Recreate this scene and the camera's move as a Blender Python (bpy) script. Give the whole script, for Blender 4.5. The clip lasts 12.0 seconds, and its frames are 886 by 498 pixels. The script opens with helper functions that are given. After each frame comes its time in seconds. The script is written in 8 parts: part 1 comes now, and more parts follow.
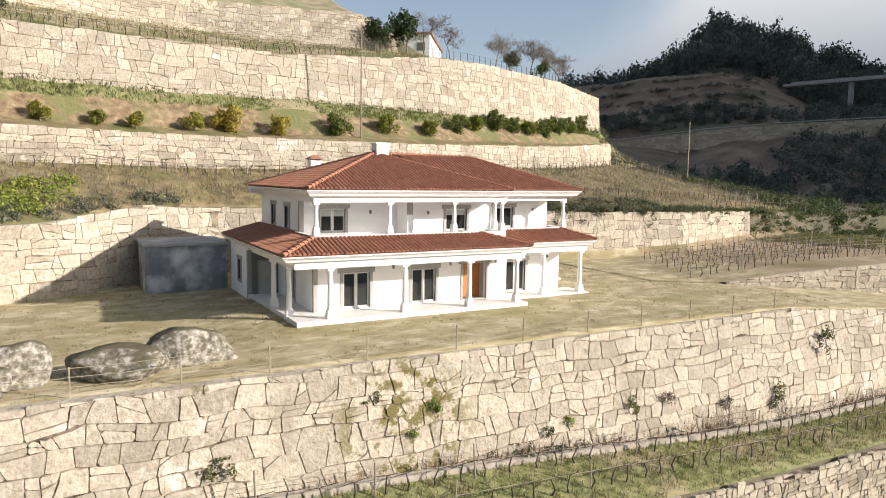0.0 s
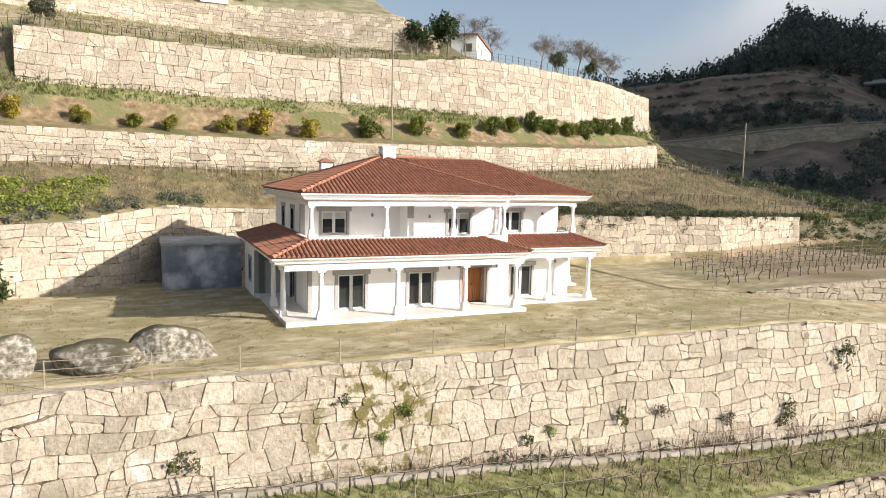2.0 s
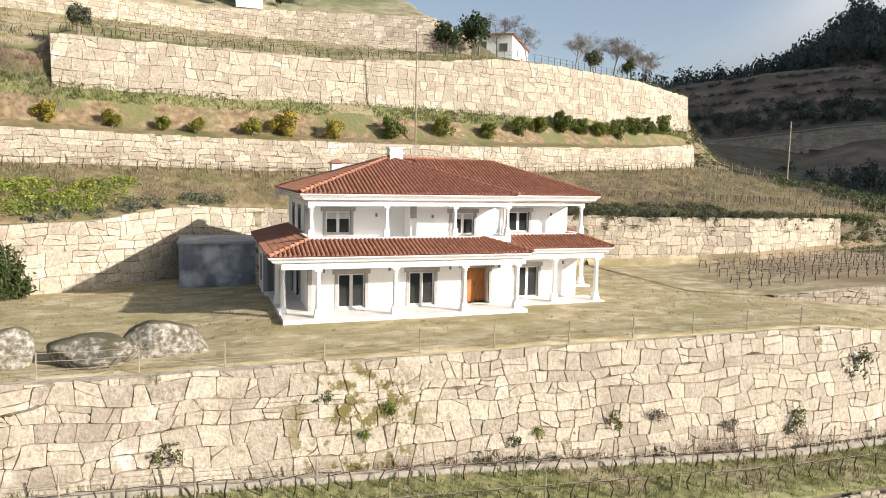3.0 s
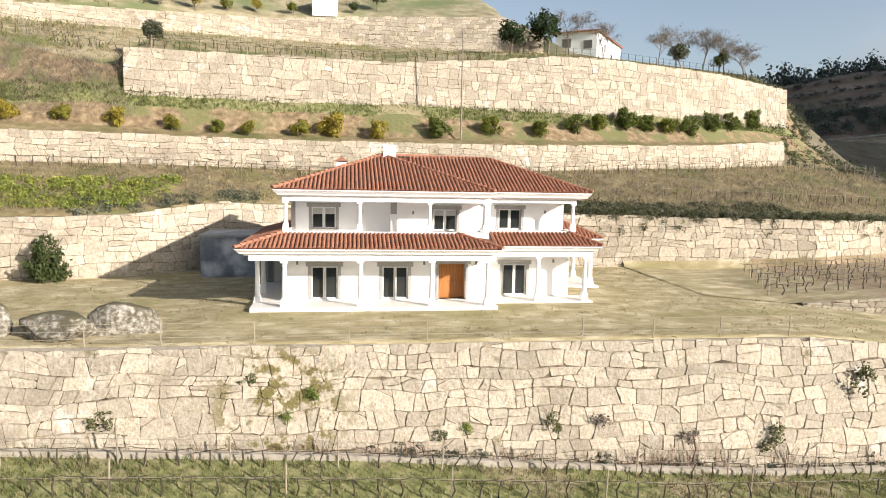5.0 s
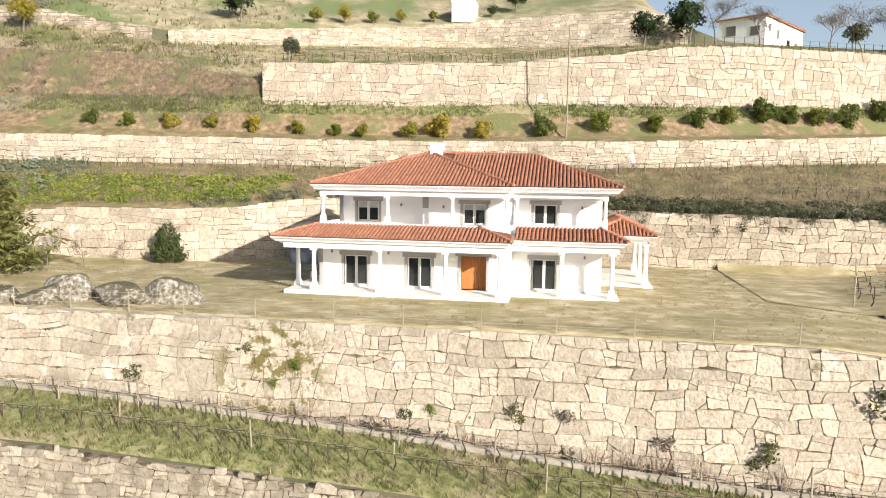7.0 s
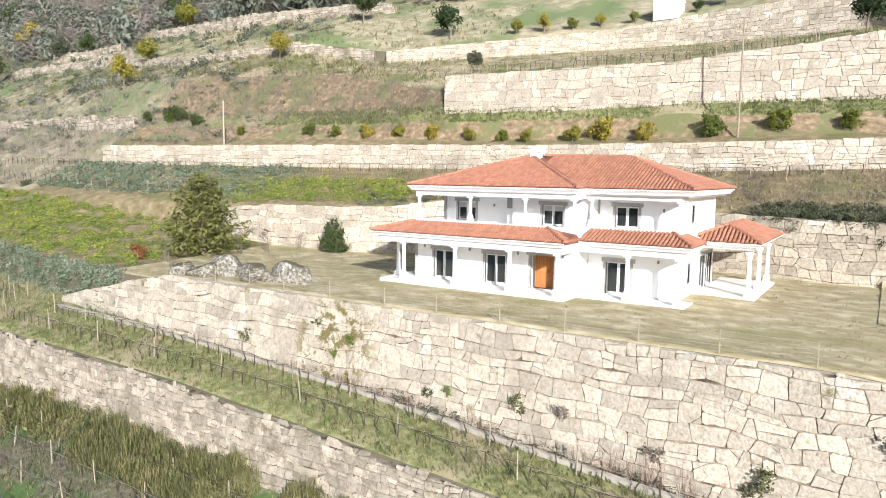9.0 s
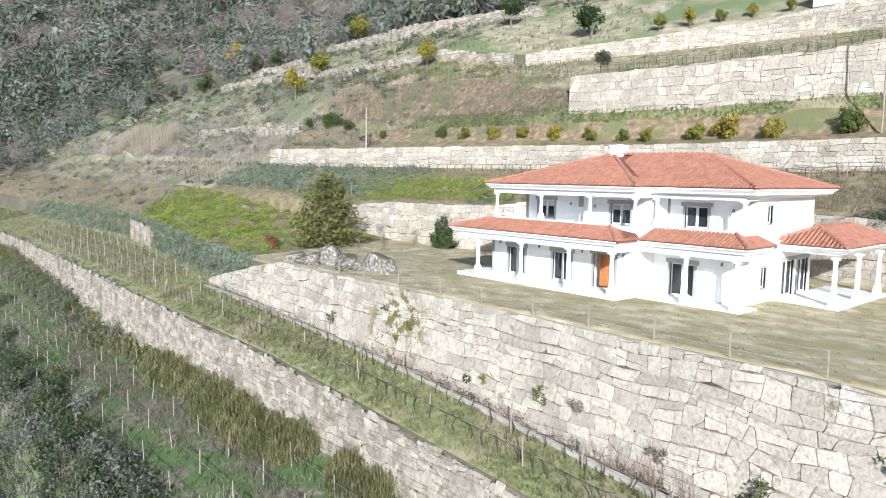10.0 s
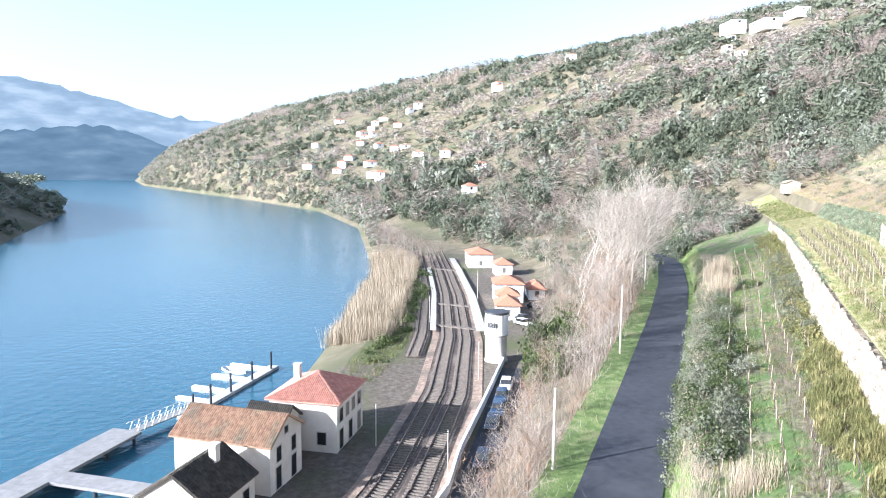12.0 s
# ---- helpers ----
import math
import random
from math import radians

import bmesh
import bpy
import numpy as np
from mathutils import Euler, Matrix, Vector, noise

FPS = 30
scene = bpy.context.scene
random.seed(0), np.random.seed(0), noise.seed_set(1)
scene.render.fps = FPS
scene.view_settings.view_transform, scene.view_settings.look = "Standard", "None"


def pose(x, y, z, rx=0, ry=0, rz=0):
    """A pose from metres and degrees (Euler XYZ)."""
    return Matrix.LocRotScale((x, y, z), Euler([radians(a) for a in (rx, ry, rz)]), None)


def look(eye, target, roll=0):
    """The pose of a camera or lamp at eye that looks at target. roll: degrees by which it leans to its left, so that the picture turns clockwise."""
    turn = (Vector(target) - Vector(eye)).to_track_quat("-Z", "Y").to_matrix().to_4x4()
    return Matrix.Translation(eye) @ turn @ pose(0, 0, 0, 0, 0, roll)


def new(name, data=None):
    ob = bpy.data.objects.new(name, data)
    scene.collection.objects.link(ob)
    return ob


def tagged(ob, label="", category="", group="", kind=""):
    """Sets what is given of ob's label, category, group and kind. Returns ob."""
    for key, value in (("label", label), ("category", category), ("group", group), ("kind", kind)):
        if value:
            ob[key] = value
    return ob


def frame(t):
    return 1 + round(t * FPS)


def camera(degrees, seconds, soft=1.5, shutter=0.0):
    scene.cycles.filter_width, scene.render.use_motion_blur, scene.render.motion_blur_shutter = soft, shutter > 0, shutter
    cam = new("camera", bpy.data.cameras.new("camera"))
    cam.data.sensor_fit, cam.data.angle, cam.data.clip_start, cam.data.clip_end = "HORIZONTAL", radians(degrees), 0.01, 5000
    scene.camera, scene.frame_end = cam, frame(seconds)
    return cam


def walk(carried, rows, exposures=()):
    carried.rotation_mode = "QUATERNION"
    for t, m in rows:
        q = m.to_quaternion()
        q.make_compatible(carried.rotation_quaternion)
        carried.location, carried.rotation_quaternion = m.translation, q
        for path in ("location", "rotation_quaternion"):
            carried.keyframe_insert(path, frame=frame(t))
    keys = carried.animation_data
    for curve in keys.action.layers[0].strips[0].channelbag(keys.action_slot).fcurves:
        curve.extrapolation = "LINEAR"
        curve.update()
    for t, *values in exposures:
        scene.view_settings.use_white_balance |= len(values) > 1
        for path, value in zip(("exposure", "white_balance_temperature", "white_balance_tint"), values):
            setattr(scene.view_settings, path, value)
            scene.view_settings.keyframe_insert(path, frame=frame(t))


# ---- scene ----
cam = camera(66.4, 12.0, 1.0)
PATH = [
    (0, (-9.444, -32.254, 7.207), (-8.478, -30.515, 7.0), 0.9),
    (0.5, (-8.782, -32.636, 7.216), (-7.837, -30.886, 7.008), 1.0),
    (1, (-7.915, -33.054, 7.259), (-7.021, -31.278, 7.05), 1.1),
    (1.5, (-7.023, -33.535, 7.364), (-6.176, -31.735, 7.154), 1.2),
    (2, (-6.126, -33.955, 7.525), (-5.334, -32.13, 7.313), 1.3),
    (2.5, (-5.059, -34.472, 7.611), (-4.341, -32.618, 7.398), 1.3),
    (3, (-3.624, -35.062, 7.584), (-2.971, -33.184, 7.37), 1.2),
    (5, (4.88, -37.568, 7.457), (5.155, -35.599, 7.241), 1.1),
    (5.5, (7.38, -38.124, 7.385), (7.55, -36.143, 7.168), 1.1),
    (6, (10.082, -38.617, 7.316), (10.142, -36.63, 7.099), 1.0),
    (6.5, (12.86, -38.909, 7.286), (12.734, -36.925, 7.066), 0.9),
    (7, (15.766, -39.006, 7.276), (15.424, -37.048, 7.055), 0.8),
    (8.8, (26.829, -37.481, 7.234), (25.806, -35.777, 7.017), 0.7),
    (9, (28.132, -37.079, 7.223), (27.037, -35.419, 7.007), 0.7),
    (9.5, (31.582, -35.563, 7.123), (30.304, -34.04, 6.907), 0.7),
    (10, (34.99, -33.691, 7.017), (33.489, -32.388, 6.803), 0.8),
    (10.5, (38.151, -31.357, 6.905), (36.392, -30.429, 6.689), 0.9),
    (11, (40.769, -28.744, 6.828), (38.818, -28.36, 6.606), 0.9),
    (11.5, (42.995, -25.852, 6.804), (41.019, -26.058, 6.577), 0.7),
    (12, (45.011, -22.781, 6.85), (43.187, -23.57, 6.623), 0.6),
]
walk(cam, [(t, look(eye, target, roll)) for t, eye, target, roll in PATH], [(0, 0.68, 6400, 12), (5, 0.76, 6450, 11), (7, 0.8, 6450, 11), (9, 0.86, 5750, 10), (10, 0.76, 5250, 9), (10.5, 0.95, 5250, 9), (11, 1.34, 5400, 10), (11.5, 1.7, 5350, 11), (12, 1.96, 5430, 12)])

# ---- light ----
SUN = Vector((0.75, -0.66, 0.385)).normalized()
world = bpy.data.worlds.new("sky")
scene.world = world
world.use_nodes = True
wn = world.node_tree
sky = wn.nodes.new("ShaderNodeTexSky")
sky.sky_type, sky.sun_disc = "NISHITA", False
sky.sun_elevation = math.asin(SUN.z)
sky.sun_rotation = math.atan2(SUN.x, SUN.y)
sky.altitude, sky.air_density, sky.dust_density = 100, 1.0, 2.0
pale = wn.nodes.new("ShaderNodeHueSaturation")
pale.inputs["Saturation"].default_value, pale.inputs["Value"].default_value = 0.77, 1.0
wn.links.new(sky.outputs[0], pale.inputs["Color"])
wn.links.new(pale.outputs[0], wn.nodes["Background"].inputs[0])
wn.nodes["Background"].inputs[1].default_value = 0.099
sun = new("sun", bpy.data.lights.new("sun", "SUN"))
sun.data.energy, sun.data.angle, sun.data.color = 5.0, radians(0.6), (1.0, 0.935, 0.86)
sun.matrix_world = look(SUN * 200, (0, 0, 0))


# ---- materials ----
def mat(name, stops, scale=1.0, detail=6.0, rough=0.85, bump=0.0, bump_scale=None, second=None, island=0.0, coord="Object", metal=0.0, spec=0.3, stretch=(1, 1, 1), tint=False, objrand=0.0):
    """Noise through a ramp; a second, larger noise mixed in; variation by piece; a bump."""
    m = bpy.data.materials.new(name)
    m.use_nodes = True
    n, l = m.node_tree.nodes, m.node_tree.links
    b = n["Principled BSDF"]
    b.inputs["Roughness"].default_value = rough
    b.inputs["Metallic"].default_value = metal
    b.inputs["Specular IOR Level"].default_value = spec
    tc = n.new("ShaderNodeTexCoord")
    mp = n.new("ShaderNodeMapping")
    mp.inputs["Scale"].default_value = stretch
    src = n.new("ShaderNodeNewGeometry").outputs["Position"] if coord == "World" else tc.outputs[coord]
    l.new(src, mp.inputs[0])
    no = n.new("ShaderNodeTexNoise")
    no.inputs["Scale"].default_value, no.inputs["Detail"].default_value = scale, detail
    no.inputs["Roughness"].default_value = 0.62
    l.new(mp.outputs[0], no.inputs[0])
    ramp = n.new("ShaderNodeValToRGB")
    els = ramp.color_ramp.elements
    while len(els) < len(stops):
        els.new(0.5)
    for e, (p, c) in zip(els, stops):
        e.position, e.color = p, (*c, 1)
    l.new(no.outputs[0], ramp.inputs[0])
    col = ramp.outputs[0]
    if second:
        s2, colour, lo, hi = second
        n2 = n.new("ShaderNodeTexNoise")
        n2.inputs["Scale"].default_value, n2.inputs["Detail"].default_value = s2, 4
        l.new(mp.outputs[0], n2.inputs[0])
        mr = n.new("ShaderNodeMapRange")
        mr.inputs[1].default_value, mr.inputs[2].default_value = lo, hi
        l.new(n2.outputs[0], mr.inputs[0])
        mx = n.new("ShaderNodeMix")
        mx.data_type = "RGBA"
        l.new(mr.outputs[0], mx.inputs[0])
        l.new(col, mx.inputs[6])
        mx.inputs[7].default_value = (*colour, 1)
        col = mx.outputs[2]
    if island or objrand or tint:
        hs = n.new("ShaderNodeHueSaturation")
        mr = n.new("ShaderNodeMapRange")
        amount = island or objrand or 0.5
        mr.inputs[3].default_value, mr.inputs[4].default_value = 1 - amount, 1 + amount
        if objrand:
            l.new(n.new("ShaderNodeObjectInfo").outputs["Random"], mr.inputs[0])
        elif island:
            l.new(n.new("ShaderNodeNewGeometry").outputs["Random Per Island"], mr.inputs[0])
        else:
            at = n.new("ShaderNodeAttribute")
            at.attribute_name = "tint"
            l.new(at.outputs["Fac"], mr.inputs[0])
        l.new(mr.outputs[0], hs.inputs["Value"])
        l.new(col, hs.inputs["Color"])
        col = hs.outputs[0]
    l.new(col, b.inputs["Base Color"])
    if bump:
        bn = n.new("ShaderNodeTexNoise")
        bn.inputs["Scale"].default_value, bn.inputs["Detail"].default_value = bump_scale or scale * 3, 5
        l.new(mp.outputs[0], bn.inputs[0])
        bp = n.new("ShaderNodeBump")
        bp.inputs["Strength"].default_value, bp.inputs["Distance"].default_value = 0.8, bump
        l.new(bn.outputs[0], bp.inputs["Height"])
        l.new(bp.outputs[0], b.inputs["Normal"])
    return m


def plain(name, colour, rough=0.6, metal=0.0):
    d = tuple(c * 0.82 for c in colour)
    return mat(name, [(0.3, d), (0.7, colour)], scale=3.0, rough=rough, metal=metal)


GRANITE = [(0.27, (0.22, 0.182, 0.128)), (0.40, (0.358, 0.305, 0.228)), (0.58, (0.445, 0.387, 0.298)), (0.8, (0.53, 0.47, 0.377))]
STONE = mat("granite", GRANITE, scale=5.0, detail=15, rough=0.92, bump=0.07, bump_scale=8, second=(0.42, (0.25, 0.21, 0.155), 0.55, 0.8), coord="World", objrand=0.19)
STONE_REST = mat("granite_rest", GRANITE, scale=5.0, detail=15, rough=0.92, bump=0.07, bump_scale=8, second=(0.42, (0.25, 0.21, 0.155), 0.55, 0.8), coord="World", island=0.19)
FIELDSTONE = [(0.27, (0.17, 0.143, 0.102)), (0.42, (0.315, 0.267, 0.20)), (0.6, (0.405, 0.35, 0.27)), (0.8, (0.48, 0.425, 0.345))]
DRY = mat("field_stone", FIELDSTONE, scale=4.0, detail=15, rough=0.95, bump=0.07, bump_scale=6, second=(0.5, (0.17, 0.15, 0.095), 0.52, 0.74), coord="World", objrand=0.25)
DRY_REST = mat("field_stone_rest", FIELDSTONE, scale=4.0, detail=15, rough=0.95, bump=0.07, bump_scale=6, second=(0.5, (0.17, 0.15, 0.095), 0.52, 0.74), coord="World", island=0.25)


def stain(m, colour, scale, lo, hi, detail=6.0, spot=None):
    """Lays patches of another colour over a material: moss, lime, lichen; spot keeps them to one place (x, y, z, radius)."""
    n, l = m.node_tree.nodes, m.node_tree.links
    base = n["Principled BSDF"].inputs["Base Color"]
    no = n.new("ShaderNodeTexNoise")
    no.inputs["Scale"].default_value, no.inputs["Detail"].default_value, no.inputs["Roughness"].default_value = scale, detail, 0.65
    l.new(n.new("ShaderNodeNewGeometry").outputs["Position"], no.inputs[0])
    mr = n.new("ShaderNodeMapRange")
    mr.inputs[1].default_value, mr.inputs[2].default_value = lo, hi
    l.new(no.outputs[0], mr.inputs[0])
    mx = n.new("ShaderNodeMix")
    mx.data_type = "RGBA"
    mx.inputs[7].default_value = (*colour, 1)
    fac = mr.outputs[0]
    if spot:
        ds, ro, mu = n.new("ShaderNodeVectorMath"), n.new("ShaderNodeMapRange"), n.new("ShaderNodeMath")
        ds.operation, mu.operation = "DISTANCE", "MULTIPLY"
        ds.inputs[1].default_value = spot[:3]
        l.new(n.new("ShaderNodeNewGeometry").outputs["Position"], ds.inputs[0])
        ro.inputs[1].default_value, ro.inputs[2].default_value, ro.inputs[3].default_value, ro.inputs[4].default_value = spot[3] * 0.6, spot[3], 1, 0
        l.new(ds.outputs["Value"], ro.inputs[0])
        l.new(fac, mu.inputs[0])
        l.new(ro.outputs[0], mu.inputs[1])
        fac = mu.outputs[0]
    l.new(fac, mx.inputs[0])
    l.new(base.links[0].from_socket, mx.inputs[6])
    l.new(mx.outputs[2], base)


for m_ in (STONE, STONE_REST):
    stain(m_, (0.60, 0.56, 0.49), 0.55, 0.60, 0.70)
    stain(m_, (0.14, 0.125, 0.055), 0.8, 0.63, 0.70, 10)
    stain(m_, (0.24, 0.21, 0.17), 2.1, 0.60, 0.72, 10)
    stain(m_, (0.33, 0.225, 0.115), 1.1, 0.645, 0.72, 9)
    stain(m_, (0.60, 0.575, 0.52), 1.3, 0.56, 0.62, 6, (2.7, -8.6, -1.5, 2.4))
    stain(m_, (0.15, 0.125, 0.045), 1.3, 0.50, 0.57, 8, (2.0, -8.8, -2.5, 3.6))
for m_ in (DRY, DRY_REST):
    stain(m_, (0.19, 0.16, 0.11), 0.9, 0.52, 0.64, 9)
MORTAR = mat("joint_earth", [(0.36, (0.06, 0.046, 0.03)), (0.50, (0.20, 0.158, 0.108)), (0.66, (0.33, 0.275, 0.20))], scale=1.6, detail=8, rough=0.95, coord="World")
RENDER = mat("white_render", [(0.3, (0.82, 0.81, 0.79)), (0.7, (0.88, 0.87, 0.85))], scale=0.8, rough=0.75, second=(0.35, (0.78, 0.765, 0.74), 0.55, 0.85), coord="World")
GRANITE_TRIM = mat("grey_granite_trim", [(0.3, (0.30, 0.29, 0.27)), (0.7, (0.42, 0.40, 0.37))], scale=14, rough=0.7, coord="World")
TILE = mat("clay_tile", [(0.3, (0.285, 0.125, 0.072)), (0.55, (0.335, 0.154, 0.094)), (0.8, (0.375, 0.185, 0.122))], scale=2.6, rough=0.75, second=(0.9, (0.30, 0.132, 0.076), 0.5, 0.85), island=0.14, coord="World")
# Darker than the tiles: the shade of the grooves is in the colour.
TILE_BED = mat("groove_shade_tile", [(0.3, (0.13, 0.052, 0.032)), (0.7, (0.20, 0.085, 0.05))], scale=3.0, rough=0.9, coord="World")

def ground_mat(name, a, b, c, patch, lo=0.5, hi=0.62, scale=0.5, ps=0.12):
    return mat(name, [(0.32, a), (0.5, b), (0.68, c)], scale=scale, detail=10, rough=0.95, bump=0.12, bump_scale=2.5, second=(ps, patch, lo, hi), coord="World")


TERRACE = mat("dry_lawn", [(0.32, (0.25, 0.205, 0.10)), (0.5, (0.36, 0.30, 0.168)), (0.66, (0.52, 0.445, 0.295))], scale=0.9, detail=12, rough=0.95, bump=0.10, bump_scale=3, second=(0.2, (0.25, 0.225, 0.095), 0.54, 0.72), coord="World", stretch=(0.6, 1, 1))
STRIP = ground_mat("vine_strip_grass", (0.107, 0.112, 0.042), (0.175, 0.18, 0.069), (0.282, 0.256, 0.131), (0.275, 0.231, 0.137), 0.5, 0.62, 2.2, 0.33)
VINE = ground_mat("vineyard_soil", (0.067, 0.063, 0.036), (0.125, 0.121, 0.067), (0.228, 0.215, 0.132), (0.078, 0.121, 0.036), 0.45, 0.58, 2.0, 0.3)
SLOPE = ground_mat("dry_grass_bank", (0.121, 0.094, 0.046), (0.19, 0.149, 0.076), (0.276, 0.224, 0.127), (0.115, 0.115, 0.041), 0.5, 0.64, 1.1, 0.2)
SCAR = ground_mat("eroded_earth_bank", (0.12, 0.086, 0.048), (0.216, 0.156, 0.089), (0.336, 0.254, 0.156), (0.144, 0.144, 0.06), 0.48, 0.6, 1.6, 0.3)
HILL = ground_mat("rough_hillside", (0.163, 0.137, 0.078), (0.26, 0.227, 0.137), (0.39, 0.338, 0.227), (0.13, 0.156, 0.065), 0.45, 0.6, 0.5, 0.09)
VERGE = ground_mat("green_verge", (0.068, 0.101, 0.028), (0.113, 0.157, 0.044), (0.192, 0.213, 0.085), (0.18, 0.168, 0.08), 0.56, 0.7, 0.9, 0.2)
BALLAST = ground_mat("yard_gravel", (0.065, 0.054, 0.04), (0.104, 0.086, 0.065), (0.151, 0.126, 0.097), (0.079, 0.086, 0.036), 0.5, 0.64, 1.2, 0.06)
FOREST = ground_mat("forest_floor", (0.085, 0.075, 0.045), (0.13, 0.11, 0.07), (0.18, 0.155, 0.105), (0.085, 0.085, 0.045), 0.48, 0.62, 0.2, 0.03)
PATH_EARTH = ground_mat("upper_terrace_earth", (0.20, 0.155, 0.085), (0.30, 0.25, 0.15), (0.38, 0.33, 0.22), (0.13, 0.14, 0.05), 0.48, 0.6, 0.6, 0.16)


VINE_EARTH = ground_mat("side_terrace_earth", (0.23, 0.168, 0.098), (0.335, 0.255, 0.155), (0.42, 0.335, 0.22), (0.21, 0.17, 0.085), 0.5, 0.66, 0.8, 0.2)


def veg_mat(name, colours, island=0.28, rough=0.7, soft=True):
    """Foliage: the plant's own tint picks the colour, each leaf varies a little; thin leaves let light through."""
    m = bpy.data.materials.new(name)
    m.use_nodes = True
    n, l = m.node_tree.nodes, m.node_tree.links
    b = n["Principled BSDF"]
    b.inputs["Roughness"].default_value = rough
    b.inputs["Specular IOR Level"].default_value = 0.25
    at = n.new("ShaderNodeAttribute")
    at.attribute_name = "tint"
    ramp = n.new("ShaderNodeValToRGB")
    els = ramp.color_ramp.elements
    while len(els) < len(colours):
        els.new(0.5)
    for i, (e, c) in enumerate(zip(els, colours)):
        e.position, e.color = i / max(len(colours) - 1, 1), (*c, 1)
    l.new(at.outputs["Fac"], ramp.inputs[0])
    hs = n.new("ShaderNodeHueSaturation")
    mr = n.new("ShaderNodeMapRange")
    mr.inputs[3].default_value, mr.inputs[4].default_value = 1 - island, 1 + island
    l.new(n.new("ShaderNodeNewGeometry").outputs["Random Per Island"], mr.inputs[0])
    l.new(mr.outputs[0], hs.inputs["Value"])
    l.new(ramp.outputs[0], hs.inputs["Color"])
    l.new(hs.outputs[0], b.inputs["Base Color"])
    if soft:
        # light that comes through the leaves
        tl, mx = n.new("ShaderNodeBsdfTranslucent"), n.new("ShaderNodeMixShader")
        mx.inputs[0].default_value = 0.4
        l.new(hs.outputs[0], tl.inputs["Color"])
        l.new(b.outputs[0], mx.inputs[1])
        l.new(tl.outputs[0], mx.inputs[2])
        l.new(mx.outputs[0], n["Material Output"].inputs[0])
    return m


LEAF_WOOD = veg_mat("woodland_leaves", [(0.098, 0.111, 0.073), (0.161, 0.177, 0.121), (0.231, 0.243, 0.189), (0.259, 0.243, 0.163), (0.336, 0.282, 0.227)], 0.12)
LEAF_CITRUS = veg_mat("citrus_leaves", [(0.078, 0.113, 0.026), (0.156, 0.172, 0.026), (0.272, 0.239, 0.039), (0.406, 0.307, 0.046)])
LEAF_DARK = veg_mat("dark_evergreen", [(0.034, 0.057, 0.021), (0.063, 0.086, 0.029), (0.092, 0.115, 0.04)])
LEAF_FIR = veg_mat("fir_needles", [(0.094, 0.104, 0.03), (0.159, 0.164, 0.048), (0.234, 0.224, 0.076)], 0.35)
# Paler and greyer than the needles' own green: valley haze put into the colour.
LEAF_PINE = veg_mat("hazed_pine_needles", [(0.075, 0.094, 0.077), (0.125, 0.147, 0.119), (0.194, 0.206, 0.169)], 0.2)
LEAF_SAGE = veg_mat("sage_green_scrub", [(0.132, 0.166, 0.099), (0.205, 0.238, 0.152), (0.291, 0.317, 0.218)], 0.2)
LEAF_IVY = veg_mat("grey_green_ivy", [(0.062, 0.07, 0.032), (0.112, 0.119, 0.063), (0.187, 0.181, 0.121)])
LEAF_OLIVE = veg_mat("grey_olive_leaves", [(0.092, 0.099, 0.057), (0.155, 0.163, 0.109), (0.23, 0.236, 0.178)])
LEAF_BRIGHT = veg_mat("bright_green_shrub", [(0.133, 0.179, 0.04), (0.222, 0.268, 0.053), (0.34, 0.35, 0.073)], 0.2)
LEAF_BROOM = veg_mat("broom_stems", [(0.102, 0.107, 0.043), (0.169, 0.169, 0.065), (0.257, 0.227, 0.103)], 0.4)
KERB = mat("pale_kerb", [(0.3, (0.30, 0.265, 0.21)), (0.7, (0.43, 0.385, 0.32))], scale=2.5, rough=0.9, coord="World", second=(0.5, (0.27, 0.25, 0.18), 0.52, 0.75))
BARE_WOOD = veg_mat("bare_crowns", [(0.2, 0.163, 0.133), (0.275, 0.231, 0.197), (0.338, 0.294, 0.254), (0.312, 0.237, 0.178)], 0.12)
TWIGS = veg_mat("bare_twigs", [(0.135, 0.105, 0.08), (0.20, 0.165, 0.13), (0.28, 0.24, 0.20), (0.22, 0.14, 0.09)], 0.16, soft=False)
REED = veg_mat("dry_reeds", [(0.20, 0.16, 0.105), (0.28, 0.23, 0.16), (0.36, 0.30, 0.22)], soft=False)
GRASS = veg_mat("grass_blades", [(0.10, 0.125, 0.038), (0.165, 0.18, 0.062), (0.28, 0.235, 0.12), (0.38, 0.315, 0.185)])
BARK = mat("bark", [(0.3, (0.12, 0.095, 0.07)), (0.7, (0.24, 0.20, 0.16))], scale=3, stretch=(4, 4, 1), rough=0.9, coord="World")
PALE_BARK = mat("pale_bark", [(0.3, (0.25, 0.215, 0.175)), (0.6, (0.37, 0.33, 0.28)), (0.75, (0.45, 0.41, 0.355))], scale=2, rough=0.85, coord="World")
POST_WOOD = mat("weathered_post", [(0.3, (0.22, 0.18, 0.13)), (0.7, (0.42, 0.36, 0.28))], scale=4, stretch=(3, 3, 1), rough=0.9, coord="World", objrand=0.3)
PALE_POST = mat("pale_stake", [(0.3, (0.23, 0.195, 0.135)), (0.7, (0.36, 0.31, 0.225))], scale=4, rough=0.85, coord="World")
WIRE = plain("wire", (0.42, 0.38, 0.30), 0.5, 0.5)
ASPHALT = mat("asphalt", [(0.3, (0.028, 0.03, 0.036)), (0.7, (0.05, 0.052, 0.06))], scale=1.2, rough=0.8, second=(0.12, (0.07, 0.07, 0.075), 0.55, 0.8), coord="World", bump=0.01, bump_scale=40)
